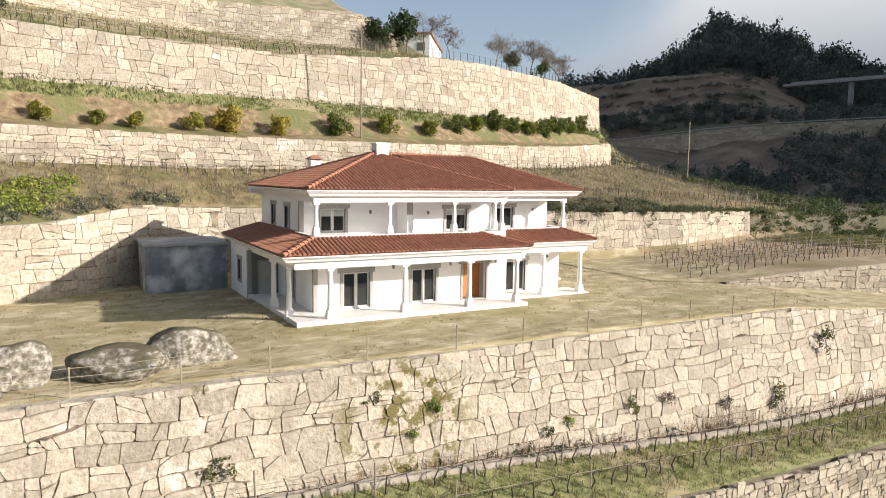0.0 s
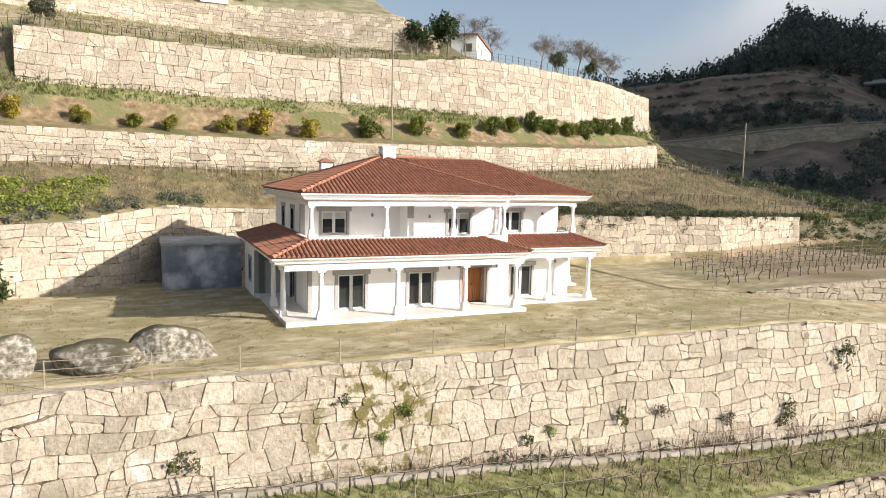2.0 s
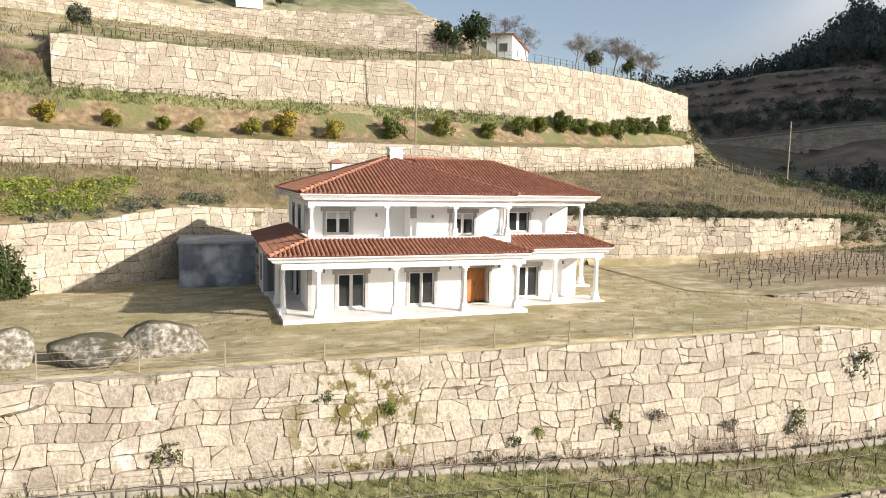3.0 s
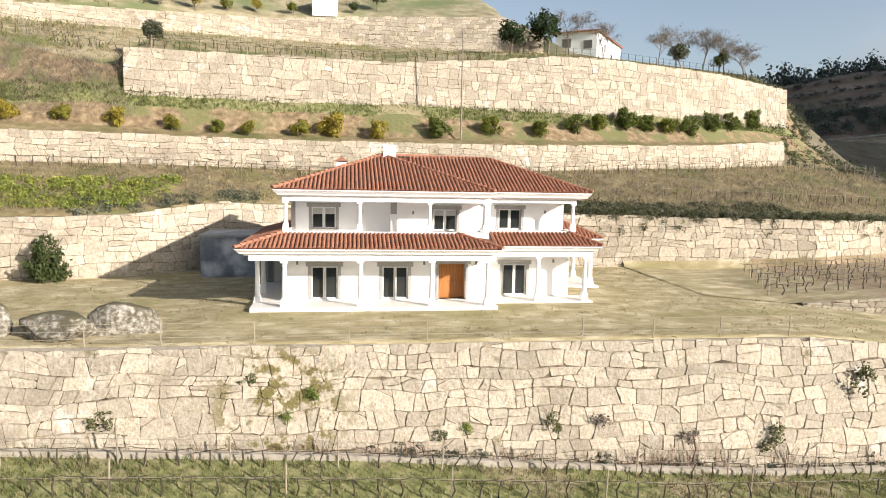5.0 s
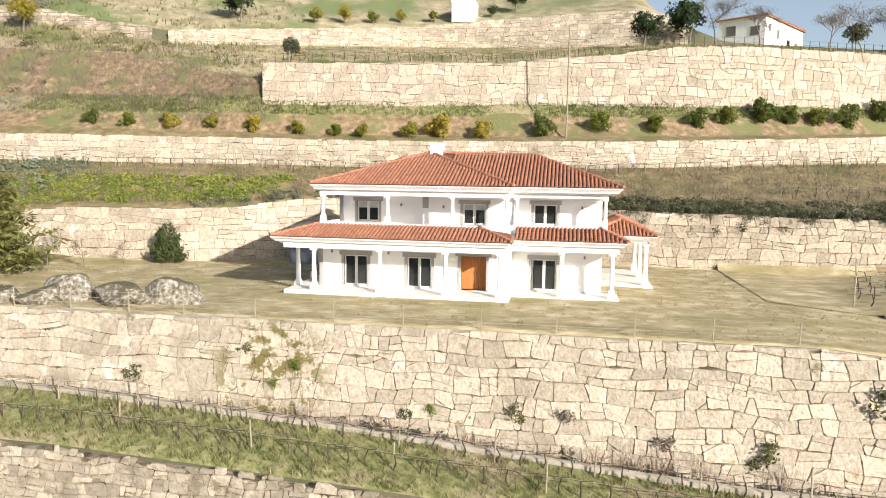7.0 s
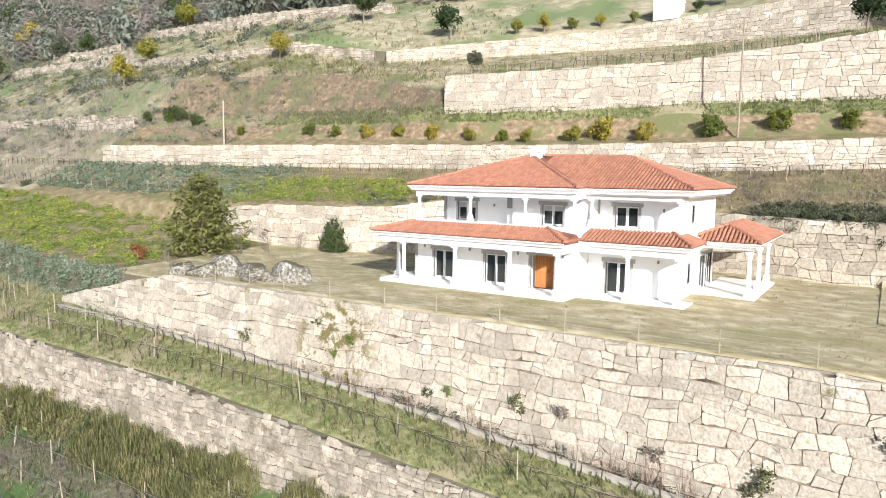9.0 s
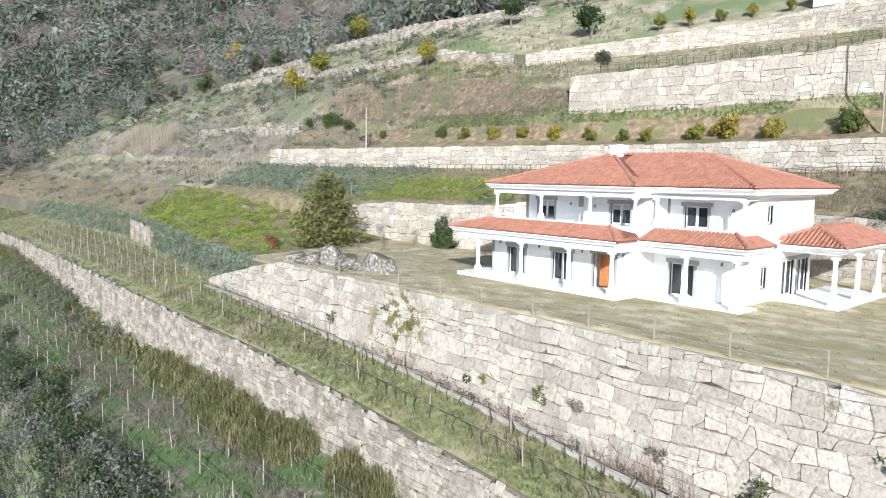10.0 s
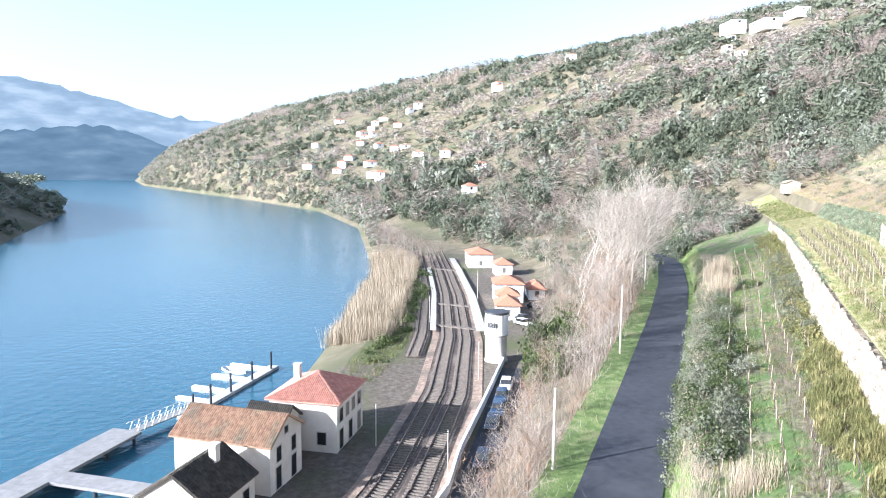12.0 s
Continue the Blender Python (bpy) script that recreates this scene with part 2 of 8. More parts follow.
CONCRETE = mat("grey_concrete", [(0.3, (0.26, 0.26, 0.25)), (0.7, (0.42, 0.41, 0.39))], scale=1.5, rough=0.85, second=(0.4, (0.55, 0.54, 0.52), 0.55, 0.75), coord="World")
WATER = mat("river_water", [(0.3, (0.018, 0.075, 0.105)), (0.7, (0.026, 0.092, 0.13))], scale=0.01, rough=0.17, bump=0.15, bump_scale=0.6, coord="World", spec=0.5)

# ---- ground ----
# Lines along the slope, from the far bank of the river up to the ridge: x, y, z.
LY, LZ, NAMES = {}, {}, []


def slope_line(name, *pts):
    arr = np.array(sorted(pts))
    LY[name], LZ[name] = (arr[:, 0], arr[:, 1]), (arr[:, 0], arr[:, 2])
    NAMES.append(name)


slope_line("far_top", (500, -900, 120), (-150, -900, 100), (-330, -1100, 40), (-520, -1500, 20), (-1050, -2300, 10), (-1900, -3000, 0), (-3200, -4000, 0))
slope_line("far_mid", (500, -500, 60), (-150, -480, 40), (-330, -640, 8), (-520, -1000, -8), (-1050, -1800, -14), (-1900, -2400, -16), (-3200, -3500, -16))
slope_line("far_bank", (500, -250, -26), (-150, -322, -26), (-320, -500, -26), (-500, -800, -26), (-1050, -1560, -26), (-1500, -2050, -26), (-3200, -3100, -26))
slope_line("far_bed", (500, -235, -33), (-150, -305, -33), (-320, -485, -33), (-500, -780, -33), (-1050, -1530, -33), (-1500, -2020, -33), (-3200, -3070, -33))
slope_line("near_bed", (500, -100, -33), (120, -95, -33), (-8, -86, -33), (-40, -92, -33), (-70, -104, -33), (-155, -144, -33), (-300, -237, -33), (-430, -351, -33), (-545, -503, -33), (-945, -1105, -33), (-1400, -1640, -33), (-3200, -3040, -33))
slope_line("bank", (500, -90, -26.6), (120, -85, -26.6), (-8, -77, -26.6), (-40, -84, -26.6), (-70, -96, -26.6), (-155, -134, -26.6), (-300, -226, -26.6), (-430, -340, -26.6), (-545, -492, -26.6), (-945, -1092, -26.6), (-1400, -1620, -26.6), (-3200, -3020, -26.6))
slope_line("bank_top", (500, -86, -24.3), (120, -80, -24.3), (-8, -71, -24.3), (-40, -78, -24.3), (-70, -86, -24.3), (-155, -122, -24.3), (-300, -217, -24), (-430, -331, -22), (-545, -483, -20), (-945, -1078, -18), (-1400, -1600, -15), (-3200, -3000, -15))
slope_line("flat", (500, -44, -24.2), (20, -42, -24.2), (-15, -43.5, -24.2), (-55, -51, -24.2), (-120, -68, -24.2), (-160, -82, -24.2), (-205, -118, -23.5), (-300, -204, -20), (-430, -318, -12), (-545, -470, 8), (-945, -980, 40), (-1400, -1480, 60), (-3200, -2900, 60))
slope_line("road_out", (500, -32, -15.9), (20, -32.0, -15.9), (-26, -33.6, -15.9), (-68, -35.4, -15.9), (-100, -37.6, -15.9), (-130, -41, -15.9), (-155, -46, -15.9), (-205, -66, -15.0), (-300, -125, -2), (-430, -215, 12), (-545, -330, 30), (-945, -800, 82), (-1400, -1380, 92), (-3200, -2800, 100))
slope_line("road_in", (500, -25, -15.9), (20, -25.2, -15.9), (-26, -26.8, -15.9), (-68, -28.5, -15.9), (-100, -30.2, -15.9), (-130, -33, -15.9), (-155, -38, -15.9), (-205, -52, -13.5), (-300, -95, 8), (-430, -170, 28), (-545, -250, 55), (-945, -640, 119), (-1400, -1290, 119), (-3200, -2600, 150))
slope_line("bank_in", (500, -23.5, -12.5), (20, -23.5, -12.5), (-17, -25.4, -12.2), (-68, -26.5, -12.4), (-100, -28, -12.5), (-130, -30.5, -12), (-155, -34, -12), (-205, -44, -9), (-300, -70, 16), (-430, -130, 42), (-545, -190, 75), (-945, -540, 137), (-1400, -1220, 137), (-3200, -2500, 170))
slope_line("l_base", (500, -13.5, -9.5), (60, -13.5, -9.5), (0, -13.5, -8.8), (-30, -13.5, -9.3), (-43, -13.5, -9.7), (-60, -13.5, -8.3), (-95, -13.6, -6.6), (-130, -15, -5.6), (-170, -18, -4.5), (-205, -24, -2), (-300, -40, 26), (-430, -90, 56), (-545, -140, 95), (-945, -430, 160), (-1400, -1150, 156), (-3200, -2400, 200))
slope_line("l_top", (500, -13.3, -6.8), (60, -13.3, -6.8), (20, -13.3, -6.3), (5, -13.3, -5.5), (-6, -13.3, -5.0), (-30, -13.3, -4.85), (-53, -13.3, -4.4), (-95, -13.4, -4.2), (-130, -14.2, -4), (-170, -17, -3.6), (-205, -23, -1), (-300, -38, 27), (-430, -86, 57), (-545, -136, 96), (-945, -425, 161), (-1400, -1140, 156), (-3200, -2390, 201))
slope_line("f_base", (500, -8.8, -7), (60, -8.8, -6.5), (25, -8.8, -5.9), (19, -8.8, -5.5), (5, -8.7, -4.4), (-7, -8.6, -3.8), (-17, -8.5, -3.4), (-28, -7.8, -3.1), (-50, -4.8, -2.9), (-74, -2.6, -2.6), (-130, -6, -2.0), (-170, -11, -0.5), (-205, -15, 2), (-300, -20, 34), (-430, -60, 66), (-545, -100, 108), (-945, -380, 169), (-1400, -1080, 161), (-3200, -2300, 206))
slope_line("f_top", (500, -8.0, -3), (60, -8.0, -2.4), (47, -8.0, -1.6), (38, -8.0, -0.95), (27, -8.0, 0), (-14, -8.0, -0.1), (-17, -7.9, -0.5), (-28, -7.0, -0.6), (-50, -4.2, -0.2), (-74, -2.0, 0.6), (-130, -5, 0.6), (-170, -10, 2.5), (-205, -13, 4), (-300, -15, 36), (-430, -50, 60), (-545, -90, 97), (-945, -370, 151), (-1400, -1060, 163), (-3200, -2290, 208))
B_BASE_PTS = ((500, 20, 0), (90, 27, 0), (59, 20.6, 0), (45, 16.2, 0), (33, 17.0, 0), (22, 18.4, 0), (14, 20, 0), (0, 20, 0), (-5, 17.2, 0), (-10.5, 12.6, 0), (-15, 11, 0), (-23, 10.2, 0.2), (-31, 9, 1), (-50, 5, 3.5), (-74, 5, 4.5), (-130, 3, 4.5), (-170, 0, 6), (-205, 0, 10), (-300, 5, 44), (-430, -20, 70), (-545, -50, 107), (-945, -320, 161), (-1400, -1000, 170), (-3200, -2200, 215))
B_BASE = np.array(sorted(B_BASE_PTS)).T
COURT = []
for x in (500, 90, 60, 47, 38, 28, 22, 19, -1.5, -4, -14, -23, -31, -50, -74, -130, -170, -205, -300, -430, -545, -945, -1400, -3200):
    ya, za = np.interp(x, *LY["f_top"]), np.interp(x, *LZ["f_top"])
    yb = np.interp(x, *B_BASE[:2])
    zb = np.interp(x, B_BASE[0], B_BASE[2])
    k = 0.22
    COURT.append((x, ya + (yb - ya) * k, za + (zb - za) * k + (0.2 if -2 < x < 19.5 else 0.0)))
slope_line("court", *COURT)
slope_line("b_base", *B_BASE_PTS)
slope_line("b_top", (500, 20.6, 2), (90, 27.6, 3), (59, 21.2, 3.9), (45, 16.8, 4.3), (33, 17.6, 4.3), (22, 19.0, 4.5), (14, 20.6, 4.6), (0, 20.6, 4.8), (-5, 17.8, 5.1), (-10.5, 13.2, 4.35), (-15, 11.6, 4.2), (-23, 10.8, 4.2), (-31, 9.6, 3.6), (-50, 6, 4.2), (-74, 6, 5), (-130, 4, 5), (-170, 2, 7), (-205, 2, 11), (-300, 8, 45), (-430, -15, 71), (-545, -45, 108), (-945, -315, 162), (-1400, -995, 171), (-3200, -2190, 216))
slope_line("m_base", (500, 60, -5), (120, 64, 3), (90, 58, 8), (59, 42.6, 9.7), (43.5, 33.8, 8.9), (20, 27.8, 8.15), (0, 26.8, 8), (-20, 23.2, 8.1), (-40, 18.8, 8.3), (-62, 15.4, 8.4), (-74, 15, 8.8), (-130, 16, 9.5), (-170, 10, 9.5), (-205, 10, 16), (-300, 20, 50), (-430, 10, 79), (-545, -10, 116), (-945, -270, 169), (-1400, -930, 178), (-3200, -2100, 224))
slope_line("m_top", (500, 61, -5), (120, 65, 3), (90, 58.7, 8), (62, 45, 10.2), (59, 43.3, 12.5), (43.5, 34.5, 11.3), (20, 28.5, 10.5), (0, 27.5, 10.4), (-20, 23.9, 10.55), (-40, 19.5, 10.6), (-62, 16.1, 10.75), (-63, 16.1, 9), (-74, 15.6, 9.1), (-130, 17, 11), (-170, 11, 11), (-205, 12, 17), (-300, 22, 51), (-430, 14, 80), (-545, -5, 117), (-945, -265, 170), (-1400, -925, 178), (-3200, -2090, 225))
slope_line("bench", (500, 64, -5), (120, 68, 3), (90, 62, 8), (59, 46, 12.6), (43.5, 37, 11.8), (20, 31, 11.2), (0, 30, 11.1), (-20, 26, 11.3), (-40, 21.5, 11.5), (-62, 18, 11.6), (-74, 17.5, 10.5), (-130, 18.5, 11.6), (-170, 13, 12), (-205, 14, 18), (-300, 25, 53), (-430, 20, 83), (-545, 5, 120), (-945, -255, 171), (-1400, -915, 180), (-3200, -2080, 227))
slope_line("u_base", (500, 80, 0), (120, 84, 5), (90, 74, 9), (67, 54.2, 15.8), (50, 43.8, 15.4), (34, 38.2, 15.2), (21, 36.2, 15.2), (9, 34, 15.2), (-15.7, 29.7, 15.2), (-35, 27.5, 15.2), (-57, 24.5, 15), (-74, 22.5, 14.5), (-130, 21, 13.5), (-170, 16, 14), (-205, 18, 21), (-300, 32, 57), (-430, 30, 87), (-545, 20, 125), (-945, -235, 176), (-1400, -890, 184), (-3200, -2060, 231))
slope_line("u_top", (500, 82, 0), (120, 86, 5), (90, 75, 9.2), (70, 57, 17), (67, 55, 20.6), (50, 44.6, 20.8), (34, 39, 20.9), (28, 38, 20.9), (21, 37, 20), (9, 34.9, 18.9), (-15.7, 30.5, 18.6), (-17, 30.6, 17), (-35, 32.5, 20.5), (-57, 29.4, 21.2), (-74, 27.4, 20.9), (-130, 25, 17), (-170, 20, 17), (-205, 22, 24), (-300, 38, 60), (-430, 40, 92), (-545, 40, 130), (-945, -210, 180), (-1400, -860, 188), (-3200, -2030, 236))
slope_line("w_base", (500, 100, 4), (120, 104, 10), (70, 66, 24), (40, 57, 24.3), (25, 53.4, 24), (7, 55, 24.3), (-5, 53.2, 24.4), (-34, 42, 23.3), (-50, 39.5, 26), (-74, 38, 25.5), (-118, 44, 29), (-170, 44, 29.5), (-205, 46, 36), (-300, 70, 65), (-430, 80, 109), (-545, 100, 145), (-945, -120, 197), (-1400, -780, 198), (-3200, -1950, 250))
slope_line("w_top", (500, 101, 4), (120, 105, 10), (70, 67, 24.5), (40, 57.7, 24.7), (36, 56.6, 24.9), (31, 55.3, 26.6), (25, 54.1, 28.5), (7, 55.7, 28), (-5, 53.9, 26.8), (-34, 42.7, 24.9), (-50, 40.2, 27.4), (-74, 39, 27), (-118, 45, 30.6), (-170, 45, 31), (-205, 47, 37), (-300, 71, 66), (-430, 82, 110), (-545, 102, 148), (-945, -115, 199), (-1400, -775, 199), (-3200, -1945, 251))
slope_line("hill_a", (500, 140, 10), (120, 140, 20), (70, 95, 26.5), (52, 95, 26.5), (40, 92, 26.8), (25, 82, 40), (-34, 75, 42), (-74, 75, 45), (-118, 85, 51), (-170, 90, 55), (-205, 95, 62), (-300, 150, 94), (-430, 170, 130), (-545, 200, 160), (-945, 0, 213), (-1400, -700, 207), (-3200, -1850, 260))
slope_line("hill_b", (500, 260, 20), (120, 240, 25), (70, 170, 28), (48, 168, 34), (25, 160, 72), (-34, 160, 88), (-118, 170, 96), (-205, 190, 112), (-300, 260, 120), (-430, 300, 144), (-545, 330, 166), (-945, 120, 219), (-1400, -600, 210), (-3200, -1700, 265))
slope_line("hill_c", (500, 800, 20), (120, 700, 55), (60, 680, 75), (-34, 600, 200), (-205, 600, 170), (-430, 600, 164), (-945, 500, 210), (-1400, -200, 215), (-3200, -1200, 260))
slope_line("hill_d", (500, 3000, 100), (-205, 3000, 250), (-945, 3000, 229), (-3200, 2000, 260))


def line_y(n, x):
    return float(np.interp(x, *LY[n]))


def line_z(n, x):
    return float(np.interp(x, *LZ[n]))


STEPS = {"far_top": 8, "far_mid": 6, "far_bank": 1, "far_bed": 1, "near_bed": 1, "bank": 2, "bank_top": 8, "flat": 6, "road_out": 2, "road_in": 3, "bank_in": 8, "l_base": 1, "l_top": 5, "f_base": 1, "f_top": 6, "court": 11, "b_base": 1, "b_top": 12, "m_base": 1, "m_top": 3, "bench": 8, "u_base": 1, "u_top": 8, "w_base": 1, "w_top": 8, "hill_a": 8, "hill_b": 6, "hill_c": 4}
ROUGH = {"bank_in": 0.25, "b_top": 0.35, "bench": 0.8, "w_top": 0.5, "hill_a": 1.0, "hill_b": 2.0, "flat": 0.25, "u_top": 0.2, "f_top": 0.06, "court": 0.05, "l_top": 0.1, "m_top": 0.1, "far_top": 12.0, "far_mid": 8.0, "hill_c": 8}


def ground_z(x, y):
    """Height of the smooth ground at a place."""
    for a, b in zip(NAMES[:-1], NAMES[1:]):
        ya, yb = line_y(a, x), line_y(b, x)
        if ya <= y <= yb:
            k = (y - ya) / max(yb - ya, 1e-6)
            return line_z(a, x) * (1 - k) + line_z(b, x) * k
    return 0.0


def build_ground():
    xs = list(np.arange(-64, 72, 0.8)) + list(np.arange(-210, -64, 2.0)) + list(np.arange(-600, -210, 15)) + list(np.arange(-3200, -600, 80)) + list(np.arange(72, 130, 3)) + list(np.arange(130, 501, 40))
    xs = sorted(xs)
    verts, band = [], []
    rows = None
    for x in xs:
        col, kinds = [], []
        for i, a in enumerate(NAMES):
            ya, za = line_y(a, x), line_z(a, x)
            col.append((x, ya, za))
            if i + 1 < len(NAMES):
                b = NAMES[i + 1]
                yb, zb = line_y(b, x), line_z(b, x)
                s = STEPS.get(a, 1)
                kinds += [a] * s
                amp = ROUGH.get(a, 0.0)
                for j in range(1, s):
                    k = j / s
                    y, z = ya + (yb - ya) * k, za + (zb - za) * k
                    if amp:
                        w = math.sin(math.pi * k)
                        f = 0.35 if amp < 0.6 else (0.08 if amp < 3 else 0.008)
                        z += amp * w * (noise.noise((x * f, y * f, 0)) + 0.5 * noise.noise((x * f * 3, y * f * 3, 5)))
                    col.append((x, y, z))
        rows = len(col)
        band = kinds
        verts += col
    nx = len(xs)
    idx = np.arange(nx * rows).reshape(nx, rows)
    q = np.stack([idx[:-1, :-1], idx[1:, :-1], idx[1:, 1:], idx[:-1, 1:]], -1).reshape(-1, 4)
    me = bpy.data.meshes.new("ground")
    me.from_pydata(verts, [], q.tolist())
    me.polygons.foreach_set("use_smooth", [True] * len(me.polygons))
    slots = [TERRACE, STRIP, VINE, SLOPE, SCAR, HILL, VERGE, BALLAST, FOREST, PATH_EARTH]
    for m in slots:
        me.materials.append(m)
    use = {"f_top": 0, "court": 0, "l_top": 1, "bank_in": 2, "b_top": 3, "m_top": 3, "bench": 4, "u_top": 9, "w_top": 5, "hill_a": 5, "road_out": 6, "road_in": 6, "bank_top": 7, "flat": 8, "u_base": 4}
    row = [use.get(a, 8) for a in band]
    index = np.zeros((nx - 1, rows - 1), int)
    for i in range(nx - 1):
        x = xs[i]
        for j, a in enumerate(band):
            k = row[j]
            if x < -64 and a in ("b_top", "m_top", "bench", "u_top", "m_base", "u_base", "f_top", "court"):
                k = 5
            if x < -190 or (x < -140 and a in ("w_top", "hill_a")) or a in ("hill_b", "hill_c"):
                k = 8
            if (a in ("f_top", "court") and (x < -24 or x > 58)) or (a == "b_base" and x < -30):
                k = 3
            if x > 75 and k not in (6, 7):
                k = 8
            if a == "bench" and k == 4 and band[j - 4] == "bench":
                k = 1
            index[i, j] = k
    me.polygons.foreach_set("material_index", index.reshape(-1))
    ob = new("ground", me)
    tagged(ob, "terraced hillside of dry grass, earth and vineyard soil", "ground", kind="structure")
    return ob


ground = build_ground()


def strip_mesh(name, pts, half, z, material, label, cat="", lift=0.0, kind="structure", parent=None):
    """A flat band along a plan line."""
    c = Curve2(pts)
    n = max(4, int(c.length / 3))
    v, f = [], []
    for i in range(n + 1):
        x, y, nx, ny = c.at(c.length * i / n)
        zz = z(x) if callable(z) else z
        v += [(x + nx * half, y + ny * half, zz + lift), (x - nx * half, y - ny * half, zz + lift)]
    for i in range(n):
        f.append((2 * i, 2 * i + 1, 2 * i + 3, 2 * i + 2))
    ob = link_mesh(name, v, [q[::-1] for q in f] if pts[0][0] > pts[-1][0] else f, material, parent)
    return tagged(ob, label, cat, kind=kind)


def side_front(x):
    """Plan line and height of the side terrace's front edge."""
    y = float(np.interp(x, [28, 38, 47, 58, 75], [3.1, -0.1, -2.9, -3.2, -3.4]))
    low = ground_z(x, y)
    return y, low + float(np.interp(x, [28, 33, 38, 47, 58, 75], [0.03, 0.04, 1.0, 2.3, 3.0, 3.4]))


def side_terrace():
    """The terrace east of the house that rises behind its own low wall."""
    xs = np.linspace(28, 75, 48)
    v, f = [], []
    n = 12
    for x in xs:
        y0, z0 = side_front(x)
        y1 = line_y("b_base", x) + 0.2
        z1 = 0.06 + 0.4 * max(z0, 0)
        for j in range(n + 1):
            t = j / n
            y = y0 + 0.3 + (y1 - y0 - 0.3) * t
            z = max(z0 + (z1 - z0) * t, ground_z(x, y) + 0.03)
            v.append((x, y, z + 0.05 * abs(noise.noise((x * 0.5, y * 0.5, 2)))))
    for i in range(len(xs) - 1):
        for j in range(n):
            a = i * (n + 1) + j
            f.append((a, a + n + 1, a + n + 2, a + 1))
    ob = link_mesh("side_terrace", v, f, VINE_EARTH, None, "", True)
    ob.data.materials.append(TERRACE)
    for p in ob.data.polygons:
        if p.center.x + 1.5 * noise.noise((p.center.y * 0.3, 0, 3)) < 38.5:
            p.material_index = 1
    return tagged(ob, "earth terrace with a small bare vineyard", "ground", kind="structure")

# ---- building blocks ----
def link_mesh(name, verts, faces, material, parent=None, label="", smooth=False):
    me = bpy.data.meshes.new(name)
    me.from_pydata([tuple(v) for v in verts], [], faces)
    if smooth:
        me.polygons.foreach_set("use_smooth", [True] * len(me.polygons))
    me.materials.append(material)
    ob = new(name, me)
    ob.parent = parent
    if parent and parent.type == "EMPTY":
        ob.matrix_parent_inverse = Matrix.Translation(-parent.location)
    if label:
        tagged(ob, label)
    return ob


def part(name, bm, material, parent=None, label="", smooth=False):
    me = bpy.data.meshes.new(name)
    bm.to_mesh(me)
    bm.free()
    if smooth:
        me.polygons.foreach_set("use_smooth", [True] * len(me.polygons))
    me.materials.append(material)
    ob = new(name, me)
    ob.parent = parent
    if parent and parent.type == "EMPTY":
        ob.matrix_parent_inverse = Matrix.Translation(-parent.location)
    if label:
        tagged(ob, label)
    return ob


def box(bm, x0, y0, z0, x1, y1, z1):
    v = [bm.verts.new(p) for p in ((x0, y0, z0), (x1, y0, z0), (x1, y1, z0), (x0, y1, z0), (x0, y0, z1), (x1, y0, z1), (x1, y1, z1), (x0, y1, z1))]
    for f in ((3, 2, 1, 0), (4, 5, 6, 7), (0, 1, 5, 4), (1, 2, 6, 5), (2, 3, 7, 6), (3, 0, 4, 7)):
        bm.faces.new([v[i] for i in f])
    return v


def boxes(*bs, bevel=0.0):
    bm = bmesh.new()
    for b in bs:
        box(bm, *b)
    if bevel:
        bmesh.ops.bevel(bm, geom=bm.edges[:], offset=bevel, segments=1, affect="EDGES")
    return bm


def tube(bm, pts, radii, sides=6):
    """A tapered round bar along points."""
    rings = []
    for i, p in enumerate(pts):
        a = Vector(pts[max(i - 1, 0)])
        b = Vector(pts[min(i + 1, len(pts) - 1)])
        d = (b - a).normalized()
        u = d.orthogonal().normalized()
        w = d.cross(u)
        r = radii[i] if hasattr(radii, "__len__") else radii
        rings.append([bm.verts.new(Vector(p) + (u * math.cos(t) + w * math.sin(t)) * r) for t in (2 * math.pi * k / sides for k in range(sides))])
    for ra, rb in zip(rings[:-1], rings[1:]):
        for k in range(sides):
            bm.faces.new((ra[k], ra[(k + 1) % sides], rb[(k + 1) % sides], rb[k]))
    bm.faces.new(rings[-1])
    bm.faces.new(rings[0][::-1])


def empty(name, x, y, z):
    e = new(name)
    e.location = (x, y, z)
    e.empty_display_size = 0.2
    return e


# ---- stone walls ----
def clip_poly(poly, px, py, nx, ny):
    """Keep the side of the line through (px, py) against the normal (nx, ny)."""
    out = []
    for i in range(len(poly)):
        a, b = poly[i], poly[(i + 1) % len(poly)]
        da = (a[0] - px) * nx + (a[1] - py) * ny
        db = (b[0] - px) * nx + (b[1] - py) * ny
        if da <= 0:
            out.append(a)
        if (da < 0 < db) or (db < 0 < da):
            k = da / (da - db)
            out.append((a[0] + (b[0] - a[0]) * k, a[1] + (b[1] - a[1]) * k))
    return out


def shrink(poly, d):
    out = poly
    n = len(poly)
    for i in range(n):
        a, b = poly[i], poly[(i + 1) % n]
        ex, ey = b[0] - a[0], b[1] - a[1]
        el = math.hypot(ex, ey)
        if el < 1e-5:
            continue
        nx, ny = ey / el, -ex / el
        out = clip_poly(out, a[0] - nx * d, a[1] - ny * d, nx, ny)
        if len(out) < 3:
            return []
    return out


def area(poly):
    return 0.5 * sum(a[0] * b[1] - b[0] * a[1] for a, b in zip(poly, poly[1:] + poly[:1]))


